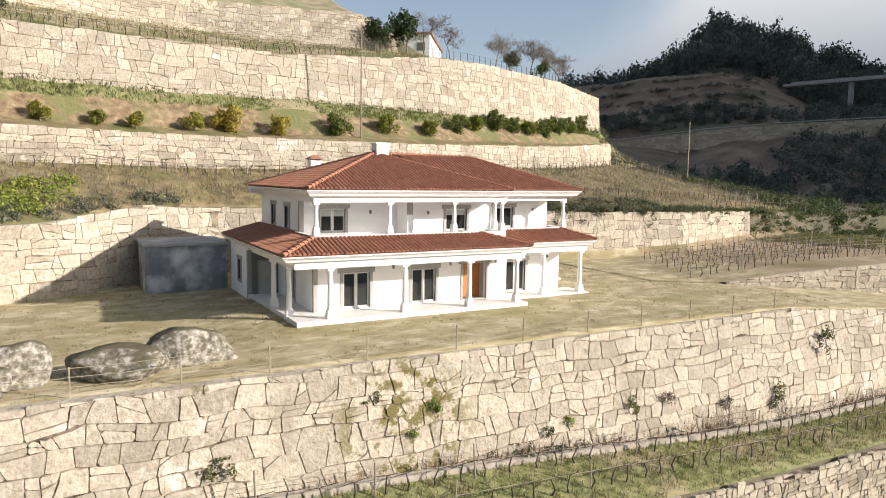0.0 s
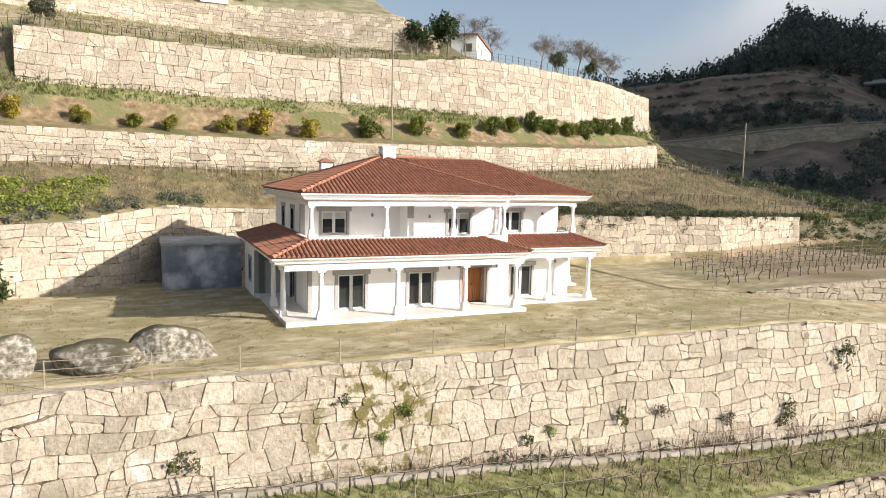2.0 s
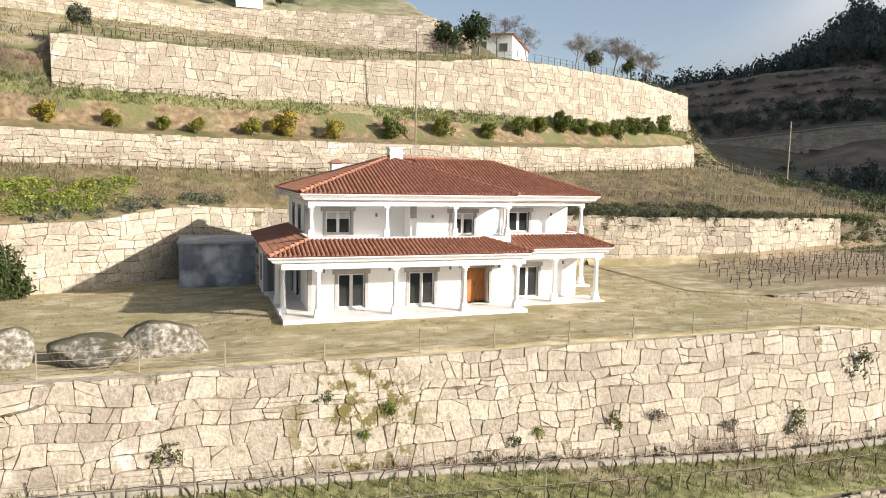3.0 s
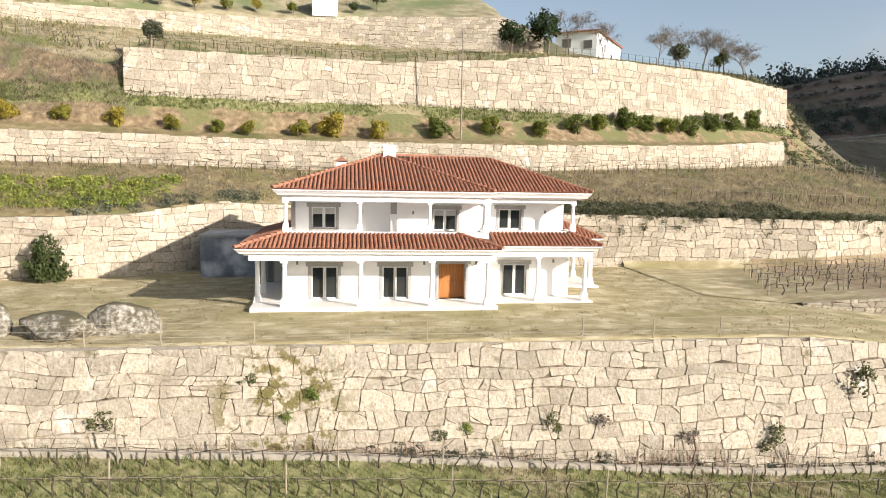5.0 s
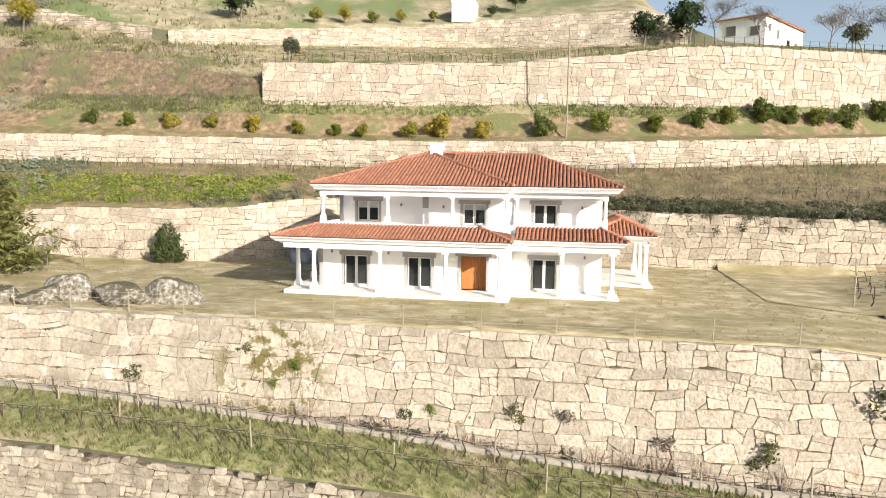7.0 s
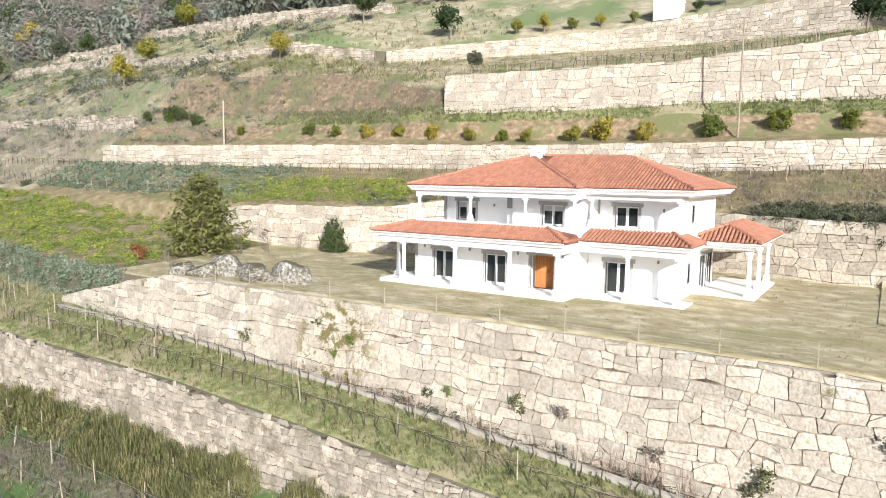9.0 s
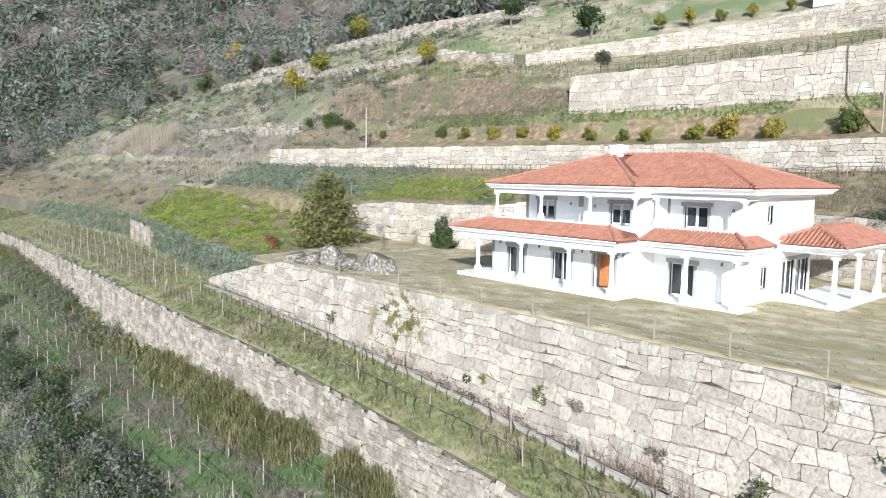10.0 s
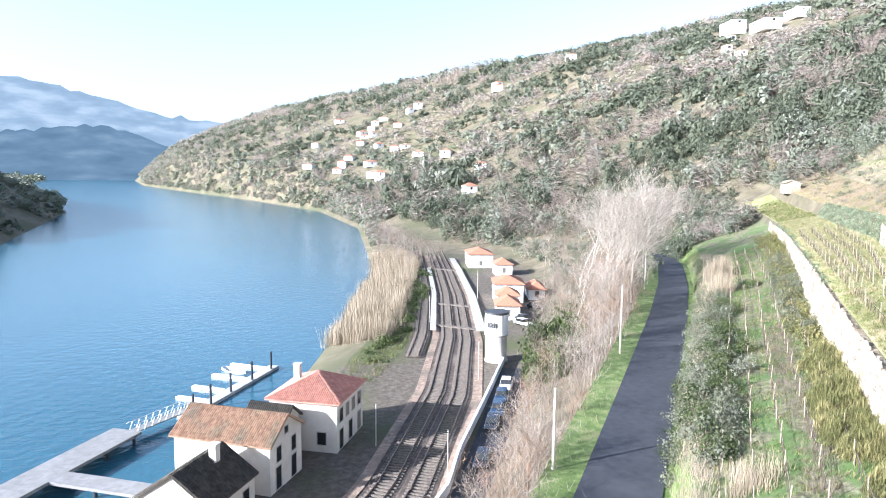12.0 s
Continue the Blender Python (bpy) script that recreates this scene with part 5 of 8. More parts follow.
def boulder(x, y, w, d, h, seed, label):
    rb = random.Random(seed)
    cuts = [(Vector((rb.gauss(0, 1), rb.gauss(0, 1), rb.gauss(0.1, 0.8))).normalized(), rb.uniform(0.62, 0.9)) for _ in range(13)]
    bm = bmesh.new()
    bmesh.ops.create_icosphere(bm, subdivisions=5, radius=1)
    for v in bm.verts:
        u = v.co.normalized()
        k = sum((max(u.dot(n), 0.02) / c) ** 14 for n, c in cuts) ** (-1 / 14)
        p = u * 1.4 + Vector((seed * 7.1, 0, 0))
        k = min(k, 1.15) * (1 + 0.10 * noise.noise(p) + 0.05 * noise.noise(p * 3) + 0.02 * noise.noise(p * 9))
        c = u * k
        c.z = max(c.z, -0.45)
        v.co = Vector((c.x * w / 1.75, c.y * d / 1.75, (c.z + 0.35) * h / 1.15))
    ob = part("boulder", bm, LICHEN, None, "", True)
    ob.location = (x, y, ground_z(x, y) - 0.05)
    ob.rotation_euler = (0, 0, 0.25 - 0.2 * (seed % 3))
    return tagged(ob, label, "boulder", "boulders by the fence")


boulder(-5.3, -4.7, 2.9, 2.3, 1.2, 1, "rounded grey boulder with white lichen on dry grass")
boulder(-7.9, -5.8, 3.5, 1.9, 0.95, 2, "long grey boulder with white lichen and moss")
boulder(-11.4, -5.2, 2.6, 2.2, 1.35, 3, "tall pointed grey boulder with lichen")
boulder(-12.4, -6.6, 2.2, 2.0, 0.9, 4, "low grey boulder with lichen")
boulder(-15.0, -6.3, 2.6, 1.6, 0.9, 5, "low flat boulder at the wall's end")
boulder(-16.6, -5.2, 1.6, 1.5, 0.7, 6, "small grey boulder by the fir")

# fence of thin posts and wires
fence = empty("fence", -13, -7.75, 0)
tagged(fence, "low fence of thin pale posts and wires along the wall", "fence")
fp = bpy.data.meshes.new("post")
bm = boxes((-0.025, -0.025, -0.2, 0.025, 0.025, 1.05), bevel=0.006)
bm.to_mesh(fp)
bm.free()
fp.materials.append(PALE_POST)
FX = [-13.0, -9.6, -6.2, -3.1, 0.8, 4.9, 8.4, 12.2, 15.7, 19.2, 22.6, 26.2]
for x in FX:
    o = new("post", fp)
    o.location, o.parent = (x, -7.75, ground_z(x, -7.75)), fence
    o.matrix_parent_inverse = Matrix.Translation(-fence.location)
for h in (0.38, 0.7, 1.0):
    bm = bmesh.new()
    pts = []
    for a, b in zip(FX[:-1], FX[1:]):
        pts += [(a, -7.75, ground_z(a, -7.75) + h), ((a + b) / 2, -7.75, ground_z((a + b) / 2, -7.75) + h - 0.03)]
    tube(bm, pts + [(FX[-1], -7.75, h)], 0.013, 4)
    part("wire", bm, PALE_POST, fence)

# concrete tank in the corner of the terrace
TANK = mat("stained_blue_grey_render", [(0.3, (0.13, 0.14, 0.16)), (0.55, (0.24, 0.25, 0.275)), (0.75, (0.46, 0.47, 0.48))], scale=0.7, rough=0.9, second=(0.5, (0.60, 0.60, 0.60), 0.52, 0.66), coord="World", bump=0.01, bump_scale=8)
tank = empty("water_tank", -3, 14, 0)
tagged(tank, "square water tank in stained grey-blue cement render", "water tank")
part("tank_wall", boxes((-5.5, 11.7, -0.2, -0.7, 16.3, 2.82)), TANK, tank)
part("lid", boxes((-5.6, 11.6, 2.824, -0.6, 16.4, 3.0), bevel=0.02), CONCRETE, tank, "pale cement lid")

# laurel, fir and shrubs at the corner
shrub_dark = [quad_mesh("crown", *raised(crown(2600, 26, 0.075, 0.95, 0, 0.30), 0.95), LEAF_DARK, t) for t in (0.2, 0.5, 0.8)]
stem = trunk_mesh(0.7, 0.06)


def cone_bush(n):
    """Height 1: leafy sprays that rise steeply from the ground to a ragged point."""
    pts = []
    for _ in range(46):
        a, tip = rng.uniform(0, 6.283), rng.uniform(0.2, 1.0)
        r = 0.56 * (1 - tip) ** 0.6 + 0.05
        u = rng.uniform(0.25, 1, n // 46)[:, None]
        ax = np.array([[math.cos(a) * r, math.sin(a) * r, tip - 0.06]])
        pts.append(ax * np.concatenate([u ** 0.7, u ** 0.7, u ** 1.2], 1) + rng.normal(size=(n // 46, 3)) * 0.042)
    p = np.concatenate(pts)
    p[:, 2] = np.maximum(p[:, 2], 0.02)
    return leaf_quads(p, 0.05, 0.45)


tree("laurel_bush", "dense dark green pointed laurel bush on the lawn", "bush", -14.7, 9.4, 0, stem, quad_mesh("crown", *cone_bush(3200), LEAF_DARK, 0.75), (2.7, 2.6, 3.3))
fir_me = quad_mesh("crown", *fir_crown(4000), LEAF_FIR, 0.6)
bm = bmesh.new()
tube(bm, [(0, 0, -0.1), (0.01, 0, 0.5), (0, 0, 0.97)], [0.03, 0.02, 0.004], 8)
fir_tr = bpy.data.meshes.new("trunk")
bm.to_mesh(fir_tr)
bm.free()
fir_tr.materials.append(BARK)
tree("fir_tree", "broad dark green conifer at the lawn's edge", "tree", -23.2, 1.6, ground_z(-23.2, 1.6), fir_tr, fir_me, (8.9, 8.9, 7.3))
bare_small = [skeleton_tree(1.0, 0.7, 3, s, kids=4, first=0.1, thick=0.016) for s in (3, 5, 8)]
bare_me = [quad_mesh("trunk", v, q, TWIGS, 0.25) for v, q, _ in bare_small]
for x, y, h, k in ((-20.5, 3.5, 2.6, 0), (-19.0, 5.5, 2.2, 1), (-17.6, 8.0, 1.8, 2), (-18.5, -5.0, 1.7, 1)):
    tree("bare_shrub", "leafless brown shrub by the back wall", "shrub", x, y, ground_z(x, y), bare_me[k], None, (h, h, h))
red = [quad_mesh("crown", *raised(crown(700, 10, 0.09, 1.1), 0.9), veg_mat("rusty_leaves", [(0.20, 0.075, 0.03), (0.30, 0.12, 0.05)]), 0.5)]
tree("russet_shrub", "small russet-leaved shrub below the fir", "shrub", -25.5, -3.4, ground_z(-25.5, -3.4), stem, red[0], (0.8, 0.8, 0.95))

# ---- citrus bushes on the bank above ----
cit_tpl = [raised(crown(1500, 20, 0.085, 0.85, 0, 0.32), 0.85) for _ in range(3)]
cit_me = [quad_mesh("crown", *cit_tpl[i % 3], LEAF_CITRUS, t) for i, t in enumerate((0.12, 0.32, 0.55, 0.8))]
CIT = [(-58, 23, 0, 0.9), (-42, 22, 1, 0.8), (-32.0, 24.0, 0, 0.9), (-28.2, 24.5, 1, 0.95), (-24, 25.3, 3, 1.0), (-20, 26.2, 2, 0.95), (-15.7, 26.9, 3, 1.05), (-11, 27.2, 2, 0.95), (-7.2, 27.8, 1, 0.85), (-4.4, 28, 2, 0.9), (0.2, 29.2, 2, 1.05), (3.2, 29.8, 3, 1.45), (7.6, 29.3, 3, 1.15), (13.6, 30.5, 0, 1.35), (19.2, 31.5, 1, 1.35), (24.8, 32.6, 1, 1.2), (29, 34.3, 0, 1.25), (32, 35.2, 1, 1.3), (36, 36.6, 0, 1.5), (38.6, 37.1, 0, 1.2), (41.5, 37.6, 1, 1.3), (44.5, 38.6, 0, 1.5), (49, 41.5, 0, 1.5), (53, 44, 0, 1.4), (58, 47.5, 0, 1.5)]
for i, (x, y, k, s) in enumerate(CIT):
    words = ("dark green", "green", "yellow-green", "yellowing")[k]
    tree("citrus_bush", f"round {words} citrus bush on the earth bank", "bush", x, y, ground_z(x, y) - 0.05, stem, cit_me[k], (s * 1.02, s * 0.95, s), i * 1.3, "citrus bushes on the bank")

# ---- poles ----
def pole(x, y, z, h, label, r=0.11, material=None, lean=0.0):
    bm = bmesh.new()
    tube(bm, [(0, 0, -0.3), (lean, 0, h)], [r, r * 0.7], 8)
    ob = part("utility_pole", bm, material or POST_WOOD, None)
    ob.location = (x, y, z)
    return tagged(ob, label, "pole", "poles on the slopes")


pole(15.95, 30.3, 11.0, 10.6, "slender brown wooden pole on the bank", 0.09)
pole(-41.0, 18.4, 8.4, 7.6, "wooden pole in front of the curved wall", 0.11)
pole(83.0, 49.0, 7.5, 9.8, "wooden power pole at the terrace end", 0.12)

# ---- vine rows ----
def post_mesh(h, r, material):
    bm = bmesh.new()
    tube(bm, [(0, 0, -0.25), (0.01, 0, h)], [r, r * 0.85], 6)
    me = bpy.data.meshes.new("post")
    bm.to_mesh(me)
    bm.free()
    me.materials.append(material)
    return me


POST_DARK, POST_PALE = post_mesh(1.5, 0.04, POST_WOOD), post_mesh(1.45, 0.04, PALE_POST)
VINE_BARK = mat("vine_bark", [(0.3, (0.045, 0.033, 0.025)), (0.7, (0.11, 0.085, 0.065))], scale=6, rough=0.95, coord="World")


def vine_row(pts, zf, label, gap=5.0, step=1.1, pale=True, wires=(0.75,), seed=0, cane=True):
    """Posts, wires and gnarled bare stocks along a plan line."""
    r = random.Random(seed)
    c = Curve2(pts)
    row = empty("vine_row", *pts[0], zf(*pts[0]))
    tagged(row, label, "vine row", "rows of vines")
    n = max(1, int(c.length / gap))
    for i in range(n + 1):
        x, y, _, _ = c.at(c.length * i / n)
        o = new("post", POST_PALE if pale else POST_DARK)
        o.location, o.parent = (x, y, zf(x, y)), row
        o.rotation_euler = (r.gauss(0, 0.04), r.gauss(0, 0.04), 0)
        k = r.uniform(0.85, 1.1)
        o.scale = (1, 1, k)
        o.matrix_parent_inverse = Matrix.Translation(-row.location)
    for h in wires:
        bm = bmesh.new()
        m = max(2, int(c.length / 2.5))
        tube(bm, [(x, y, zf(x, y) + h) for x, y, _, _ in (c.at(c.length * i / m) for i in range(m + 1))], 0.012, 3)
        part("wire", bm, WIRE, row)
    v, q = [], []
    for i in range(int(c.length / step)):
        s = i * step + r.uniform(-0.2, 0.2)
        x, y, nx, ny = c.at(min(max(s, 0), c.length))
        z = zf(x, y)
        p = np.array([x, y, z - 0.1])
        w = wires[0]
        mid = p + np.array([r.gauss(0, 0.10), r.gauss(0, 0.06), w * 0.55])
        topp = np.array([x + r.gauss(0, 0.08), y, z + w * r.uniform(0.9, 1.05)])
        limb(v, q, p, mid, 0.045, 0.038)
        limb(v, q, mid, topp, 0.038, 0.03)
        if cane:
            for sgn in (-1, 1):
                e = topp + np.array([-ny * sgn * step * r.uniform(0.35, 0.6), nx * sgn * step * r.uniform(0.35, 0.6), r.gauss(0.02, 0.05)])
                limb(v, q, topp, e, 0.022, 0.014)
                if r.random() < 0.5:
                    limb(v, q, e, e + np.array([r.gauss(0, 0.15), r.gauss(0, 0.12), r.uniform(0.1, 0.45)]), 0.010, 0.006)
    me = quad_mesh("vine_stock", np.array(v), np.array(q), VINE_BARK, 0.2)
    o = new("vine_stock", me)
    o.parent = row
    o.matrix_parent_inverse = Matrix.Translation(-row.location)
    tagged(o, kind="stuff")
    return row


gz = ground_z
vine_row([(-26, -10.2), (-5, -10.1), (20, -10.3), (48, -10.3)], gz, "bare vine row with dark posts along the tall wall", 4.2, 1.15, False, (0.7, 1.1), 1)
vine_row([(-30, -11.9), (0, -11.9), (48, -11.9)], gz, "bare vine row with pale posts on the grass strip", 6.2, 1.0, True, (0.75,), 2)
for i, dy in enumerate((-11.9, -10.0, -8.4, -6.9)):
    vine_row([(-96, -11.9 + i * 2.0), (-60, -11.9 + i * 1.9), (-33, -11.9 + i * 1.0)], gz, "bare vine row with pale stakes on the narrow terrace", 4.0, 1.3, True, (0.8,), 10 + i)
for i in range(5):
    y = -15.8 - i * 1.75
    vine_row([(-105, y - 1.5), (-60, y), (2, y), (20, y)], gz, "bare vine row with pale stakes on the lower vineyard", 4.6, 1.2, True, (0.8,), 20 + i)
def side_z(x, y):
    y0, z0 = side_front(x)
    t = min(max((y - y0) / max(line_y("b_base", x) - y0, 1), 0), 1)
    return max(z0 + (0.06 + 0.4 * max(z0, 0) - z0) * t, ground_z(x, y)) + 0.03


for i in range(5):
    vine_row([(33 + i * 0.8, 4.2 + i * 2.0), (42, 2.6 + i * 2.4), (60, 1.5 + i * 2.9)], side_z, "bare vine row with dark posts on the side terrace", 2.4, 0.9, False, (0.7, 1.0), 30 + i)
vine_row([(x, line_y("m_base", x) - 1.5) for x in (-60, -40, -20, 0, 20, 43.5, 60, 80)], gz, "leafless vine row in front of the curved wall", 2.8, 1.3, False, (0.8, 1.2), 40)
vine_row([(x, line_y("u_top", x) + 1.6) for x in (-14, 9, 21)], gz, "leafless vine row on the upper terrace", 4.0, 1.2, True, (0.8, 1.2), 41)
vine_row([(x, line_y("u_top", x) + 4.5) for x in (-34, -14, 9, 21)], gz, "leafless vine row on the upper terrace", 4.0, 1.2, True, (0.8, 1.2), 42)
vine_row([(x, line_y("b_top", x) + 5.0) for x in (34, 45, 59, 75)], gz, "leafless vine row on the grassy slope", 3.0, 1.3, False, (0.8,), 43, False)
vine_row([(x, line_y("b_top", x) + 1.8) for x in (57, 66, 80)], gz, "leafless vine row on the grassy slope", 2.0, 1.3, True, (0.8,), 44, False)
vine_row([(-100, 9.5), (-74, 9.0), (-50, 8.5), (-34, 11.5)], gz, "leafless vine row on the bank", 3.2, 1.3, True, (0.9,), 45)
vine_row([(-110, 13.6), (-74, 13.5), (-63, 14.2)], gz, "leafless vine row on the bank", 3.0, 1.3, True, (0.9,), 46)

# ---- shrubs and woods that nobody could count ----
R = random.Random(11)
shrub_t = [crown(130, 11, 0.13, 0.6, 0.35, 0.42, 0.4) for _ in range(5)]
fine_t = [crown(300, 14, 0.075, 0.6, 0.35, 0.42, 0.4) for _ in range(5)]
low_fine = [crown(110, 10, 0.115, 0.4, 0.2, 0.40, 0.4) for _ in range(5)]
low_t = [crown(105, 9, 0.12, 0.4, 0.2, 0.40, 0.4) for _ in range(5)]
tuft_t = [blades(6, 0.6, 1.0, 0.055, 0.35) for _ in range(5)]
brush_t = [blades(11, 0.7, 1.0, 0.015, 0.45) for _ in range(5)]


def broom(n):
    """A dome of fine upright sprays."""
    a, r = rng.uniform(0, 6.283, n), np.sqrt(rng.uniform(0, 1, n))
    top = (1 - 0.75 * r ** 2) * rng.uniform(0.35, 1.0, n) ** 0.5
    p = np.stack([r * np.cos(a), r * np.sin(a), top * 0.9], 1)
    return leaf_quads(p, 0.15, 0.13, 1.1)


broom_t = [broom(280) for _ in range(5)]
reed_t = [blades(95, 1.1, 1.15, 0.015, 0.24) for _ in range(4)]


def between(la, lb, x, k):
    """A place between two slope lines."""
    y = line_y(la, x) * (1 - k) + line_y(lb, x) * k
    return x, y, ground_z(x, y)


def patch(name, label, mat_, tpl, x0, x1, la, lb, k0, k1, n, w, h, t0, t1, sink=0.1, cat="shrubs"):
    ps = []
    for _ in range(n):
        x, y, z = between(la, lb, R.uniform(x0, x1), R.uniform(k0, k1))
        s = R.uniform(0.6, 1.3)
        ps.append((R.randrange(len(tpl)), x, y, z - sink, w * s, h * s * R.uniform(0.8, 1.2), R.uniform(t0, t1)))
    return stamp(name, label, cat, tpl, ps, mat_)


# bank behind the house and the slope to its west
patch("yellow_green_shrubs", "low yellow-green scrub covering the bank", LEAF_BRIGHT, low_fine, -33, -9, "b_top", "m_base", 0.12, 0.62, 330, 0.8, 0.75, 0.3, 1.0)
patch("yellow_green_shrubs", "low yellow-green scrub covering the bank", LEAF_BRIGHT, low_fine, -72, -24, "f_top", "b_top", 0.05, 0.95, 640, 0.85, 0.7, 0.2, 1.0)
patch("grey_shrubs", "sage-green trailing scrub on the bank", LEAF_SAGE, low_t, -66, -29, "b_top", "m_base", 0.2, 0.95, 520, 0.95, 0.75, 0.1, 1.0)
patch("grey_shrubs", "sage-green scrub hanging over the low wall", LEAF_SAGE, low_fine, -125, -20, "f_base", "f_top", -0.2, 1.3, 1100, 0.75, 0.85, 0.1, 1.0, 0.35)
patch("grey_shrubs", "grey-green scrub along the back wall's crest", LEAF_OLIVE, low_t, -14, -2, "b_top", "m_base", 0.0, 0.25, 90, 0.6, 0.6, 0.2, 0.9)
patch("grey_shrubs", "grey-green trailing scrub over the back wall", LEAF_SAGE, low_fine, 19.5, 57, "b_base", "b_top", 0.7, 3.2, 150, 0.6, 0.6, 0.0, 0.8, 0.2)
patch("dark_ivy", "dark green ivy hanging over the back wall", LEAF_IVY, fine_t, 20.5, 37, "b_base", "b_top", 0.3, 3.4, 150, 0.6, 0.7, 0.0, 1.0, 0.25)
patch("dark_ivy", "tufts of dark green ivy along the back wall's crest", LEAF_IVY, fine_t, 37, 57, "b_base", "b_top", 0.2, 2.0, 45, 0.5, 0.55, 0.0, 1.0, 0.25)
patch("dark_ivy", "dark green ivy on the bank behind the house", LEAF_IVY, low_t, 19, 44, "b_top", "m_base", 0.0, 0.22, 260, 0.8, 0.6, 0.0, 0.9, 0.1)
patch("green_scrub", "dark green scrub beyond the wall's end", LEAF_DARK, low_t, 60, 104, "b_base", "b_top", -3.0, 1.8, 330, 1.0, 0.9, 0.3, 1.0, 0.2)
patch("brown_brush", "dry grass and brush on the bank behind the house", REED, brush_t, 19, 60, "b_top", "m_base", 0.02, 0.5, 700, 0.6, 0.5, 0.0, 0.8, 0.05)
patch("green_scrub", "green scrub on the terrace end", LEAF_DARK, low_t, 59, 74, "b_base", "b_top", -5.5, 2.0, 240, 0.9, 0.7, 0.5, 1.0, 0.2)
patch("brown_brush", "brown dry brush on the bank", TWIGS, brush_t, -60, -16, "u_base", "u_top", -0.2, 1.1, 900, 0.8, 0.7, 0.0, 0.3, 0.05)
for x0, x1, k0, n, lab in ((-25, -9, 0.8, 130, "brown-green broom bushes at the foot of the lower wall"), (-12, 1.5, 0.72, 150, "dense green broom bushes at the foot of the lower wall"), (4.5, 9, 0.82, 45, "spiky green broom bushes at the foot of the lower wall")):
    patch("green_scrub", lab, LEAF_BROOM, broom_t, x0, x1, "bank_in", "l_base", k0, 0.98, n, 0.8, 1.35, 0.1, 1.0, 0.1)
patch("grey_shrubs", "grey-green shrubs against the lower wall", LEAF_OLIVE, fine_t, -86, -36, "bank_in", "l_base", 0.72, 0.99, 120, 1.2, 1.5, 0.0, 0.8, 0.2)
patch("grey_shrubs", "trailing scrub along the lower wall's crest", LEAF_SAGE, low_fine, -125, -38, "l_base", "l_top", 0.6, 2.0, 150, 0.7, 0.6, 0.0, 0.7, 0.25)
patch("green_scrub", "olive scrub on the bank above the road", LEAF_OLIVE, fine_t, -75, -4, "bank_in", "l_base", -0.12, 0.26, 170, 1.3, 1.25, 0.0, 0.8, 0.2)
bush_t = [crown(520, 16, 0.065, 0.75, 0.4, 0.36, 0.4) for _ in range(4)]
ps = []
for _ in range(150):
    x = R.uniform(-100, 0)
    if noise.noise((x * 0.12, 4.4, 0)) < -0.12:
        continue
    x, y, z = between("bank_in", "l_base", x, R.uniform(-0.12, 0.22))
    q = R.uniform(0.7, 1.6)
    ps.append((R.randrange(4), x, y, z - 0.2, q, q * R.uniform(0.8, 1.3), R.uniform(0.3, 1.0)))
# and the large clumps among them
for cx, cy, m, r in ((-7.5, -24.0, 16, 1.5), (-22.5, -23.4, 14, 1.6), (-28, -22.2, 9, 1.4), (-37, -24.0, 12, 1.6), (-15, -24.6, 7, 1.0), (-52, -24.5, 12, 2.0), (-67, -20, 14, 2.6), (-1.5, -23.2, 6, 0.9)):
    for _ in range(m):
        x, y = cx + R.gauss(0, r * 0.8), cy + R.gauss(0, r * 0.55)
        q = R.uniform(0.8, 1.7)
        ps.append((R.randrange(4), x, y, ground_z(x, y) - 0.25, q, q * R.uniform(0.9, 1.4), R.uniform(0.2, 1.0)))
stamp("green_scrub", "dark green bushes on the bank above the road", "shrubs", bush_t, ps[::2], LEAF_DARK)
stamp("grey_shrubs", "grey-green bushes on the bank above the road", "shrubs", bush_t, ps[1::2], LEAF_OLIVE)
patch("dry_reeds", "pale dry grasses on the bank above the road", REED, brush_t, -100, 6, "road_in", "bank_in", 0.5, 1.7, 700, 0.7, 1.1, 0.3, 1.0, 0.05)
patch("dry_reeds", "clump of pale dry grass in the vineyard", REED, reed_t, 1, 4.5, "bank_in", "l_base", 0.22, 0.42, 12, 0.7, 1.0, 0.3, 1.0)
patch("dry_reeds", "tall clump of pale dry grass above the bank", REED, reed_t, -72, -65, "bank_in", "l_base", 0.05, 0.25, 22, 1.0, 2.3, 0.3, 1.0)
patch("brown_brush", "brown prunings and dead brush under the vines", TWIGS, brush_t, -40, 16, "bank_in", "l_base", 0.54, 0.72, 800, 0.6, 0.45, 0.0, 0.2, 0.05)
patch("grey_shrubs", "grey-green scrub on the bank above the road", LEAF_OLIVE, fine_t, -120, -4, "road_in", "bank_in", 0.5, 1.4, 150, 0.9, 0.9, 0.0, 0.5, 0.2)
patch("brown_brush", "dry brush on the bank above the road", TWIGS, brush_t, -120, 5, "road_in", "bank_in", 0.3, 1.8, 900, 0.7, 0.9, 0.2, 0.9, 0.05)
patch("green_scrub", "scrub along the lower wall's foot", LEAF_BROOM, fine_t, -120, -34, "bank_in", "l_base", 0.74, 1.0, 190, 1.25, 1.35, 0.2, 1.0, 0.2)
patch("grey_shrubs", "grey scrub on the hillside", LEAF_OLIVE, shrub_t, -190, -64, "m_top", "w_base", 0.0, 1.0, 260, 0.9, 0.8, 0.0, 0.8, 0.15)
patch("brown_brush", "dry brush on the hillside", TWIGS, brush_t, -190, -60, "m_base", "u_top", 0.0, 1.0, 2600, 1.0, 1.0, 0.4, 0.8, 0.05)
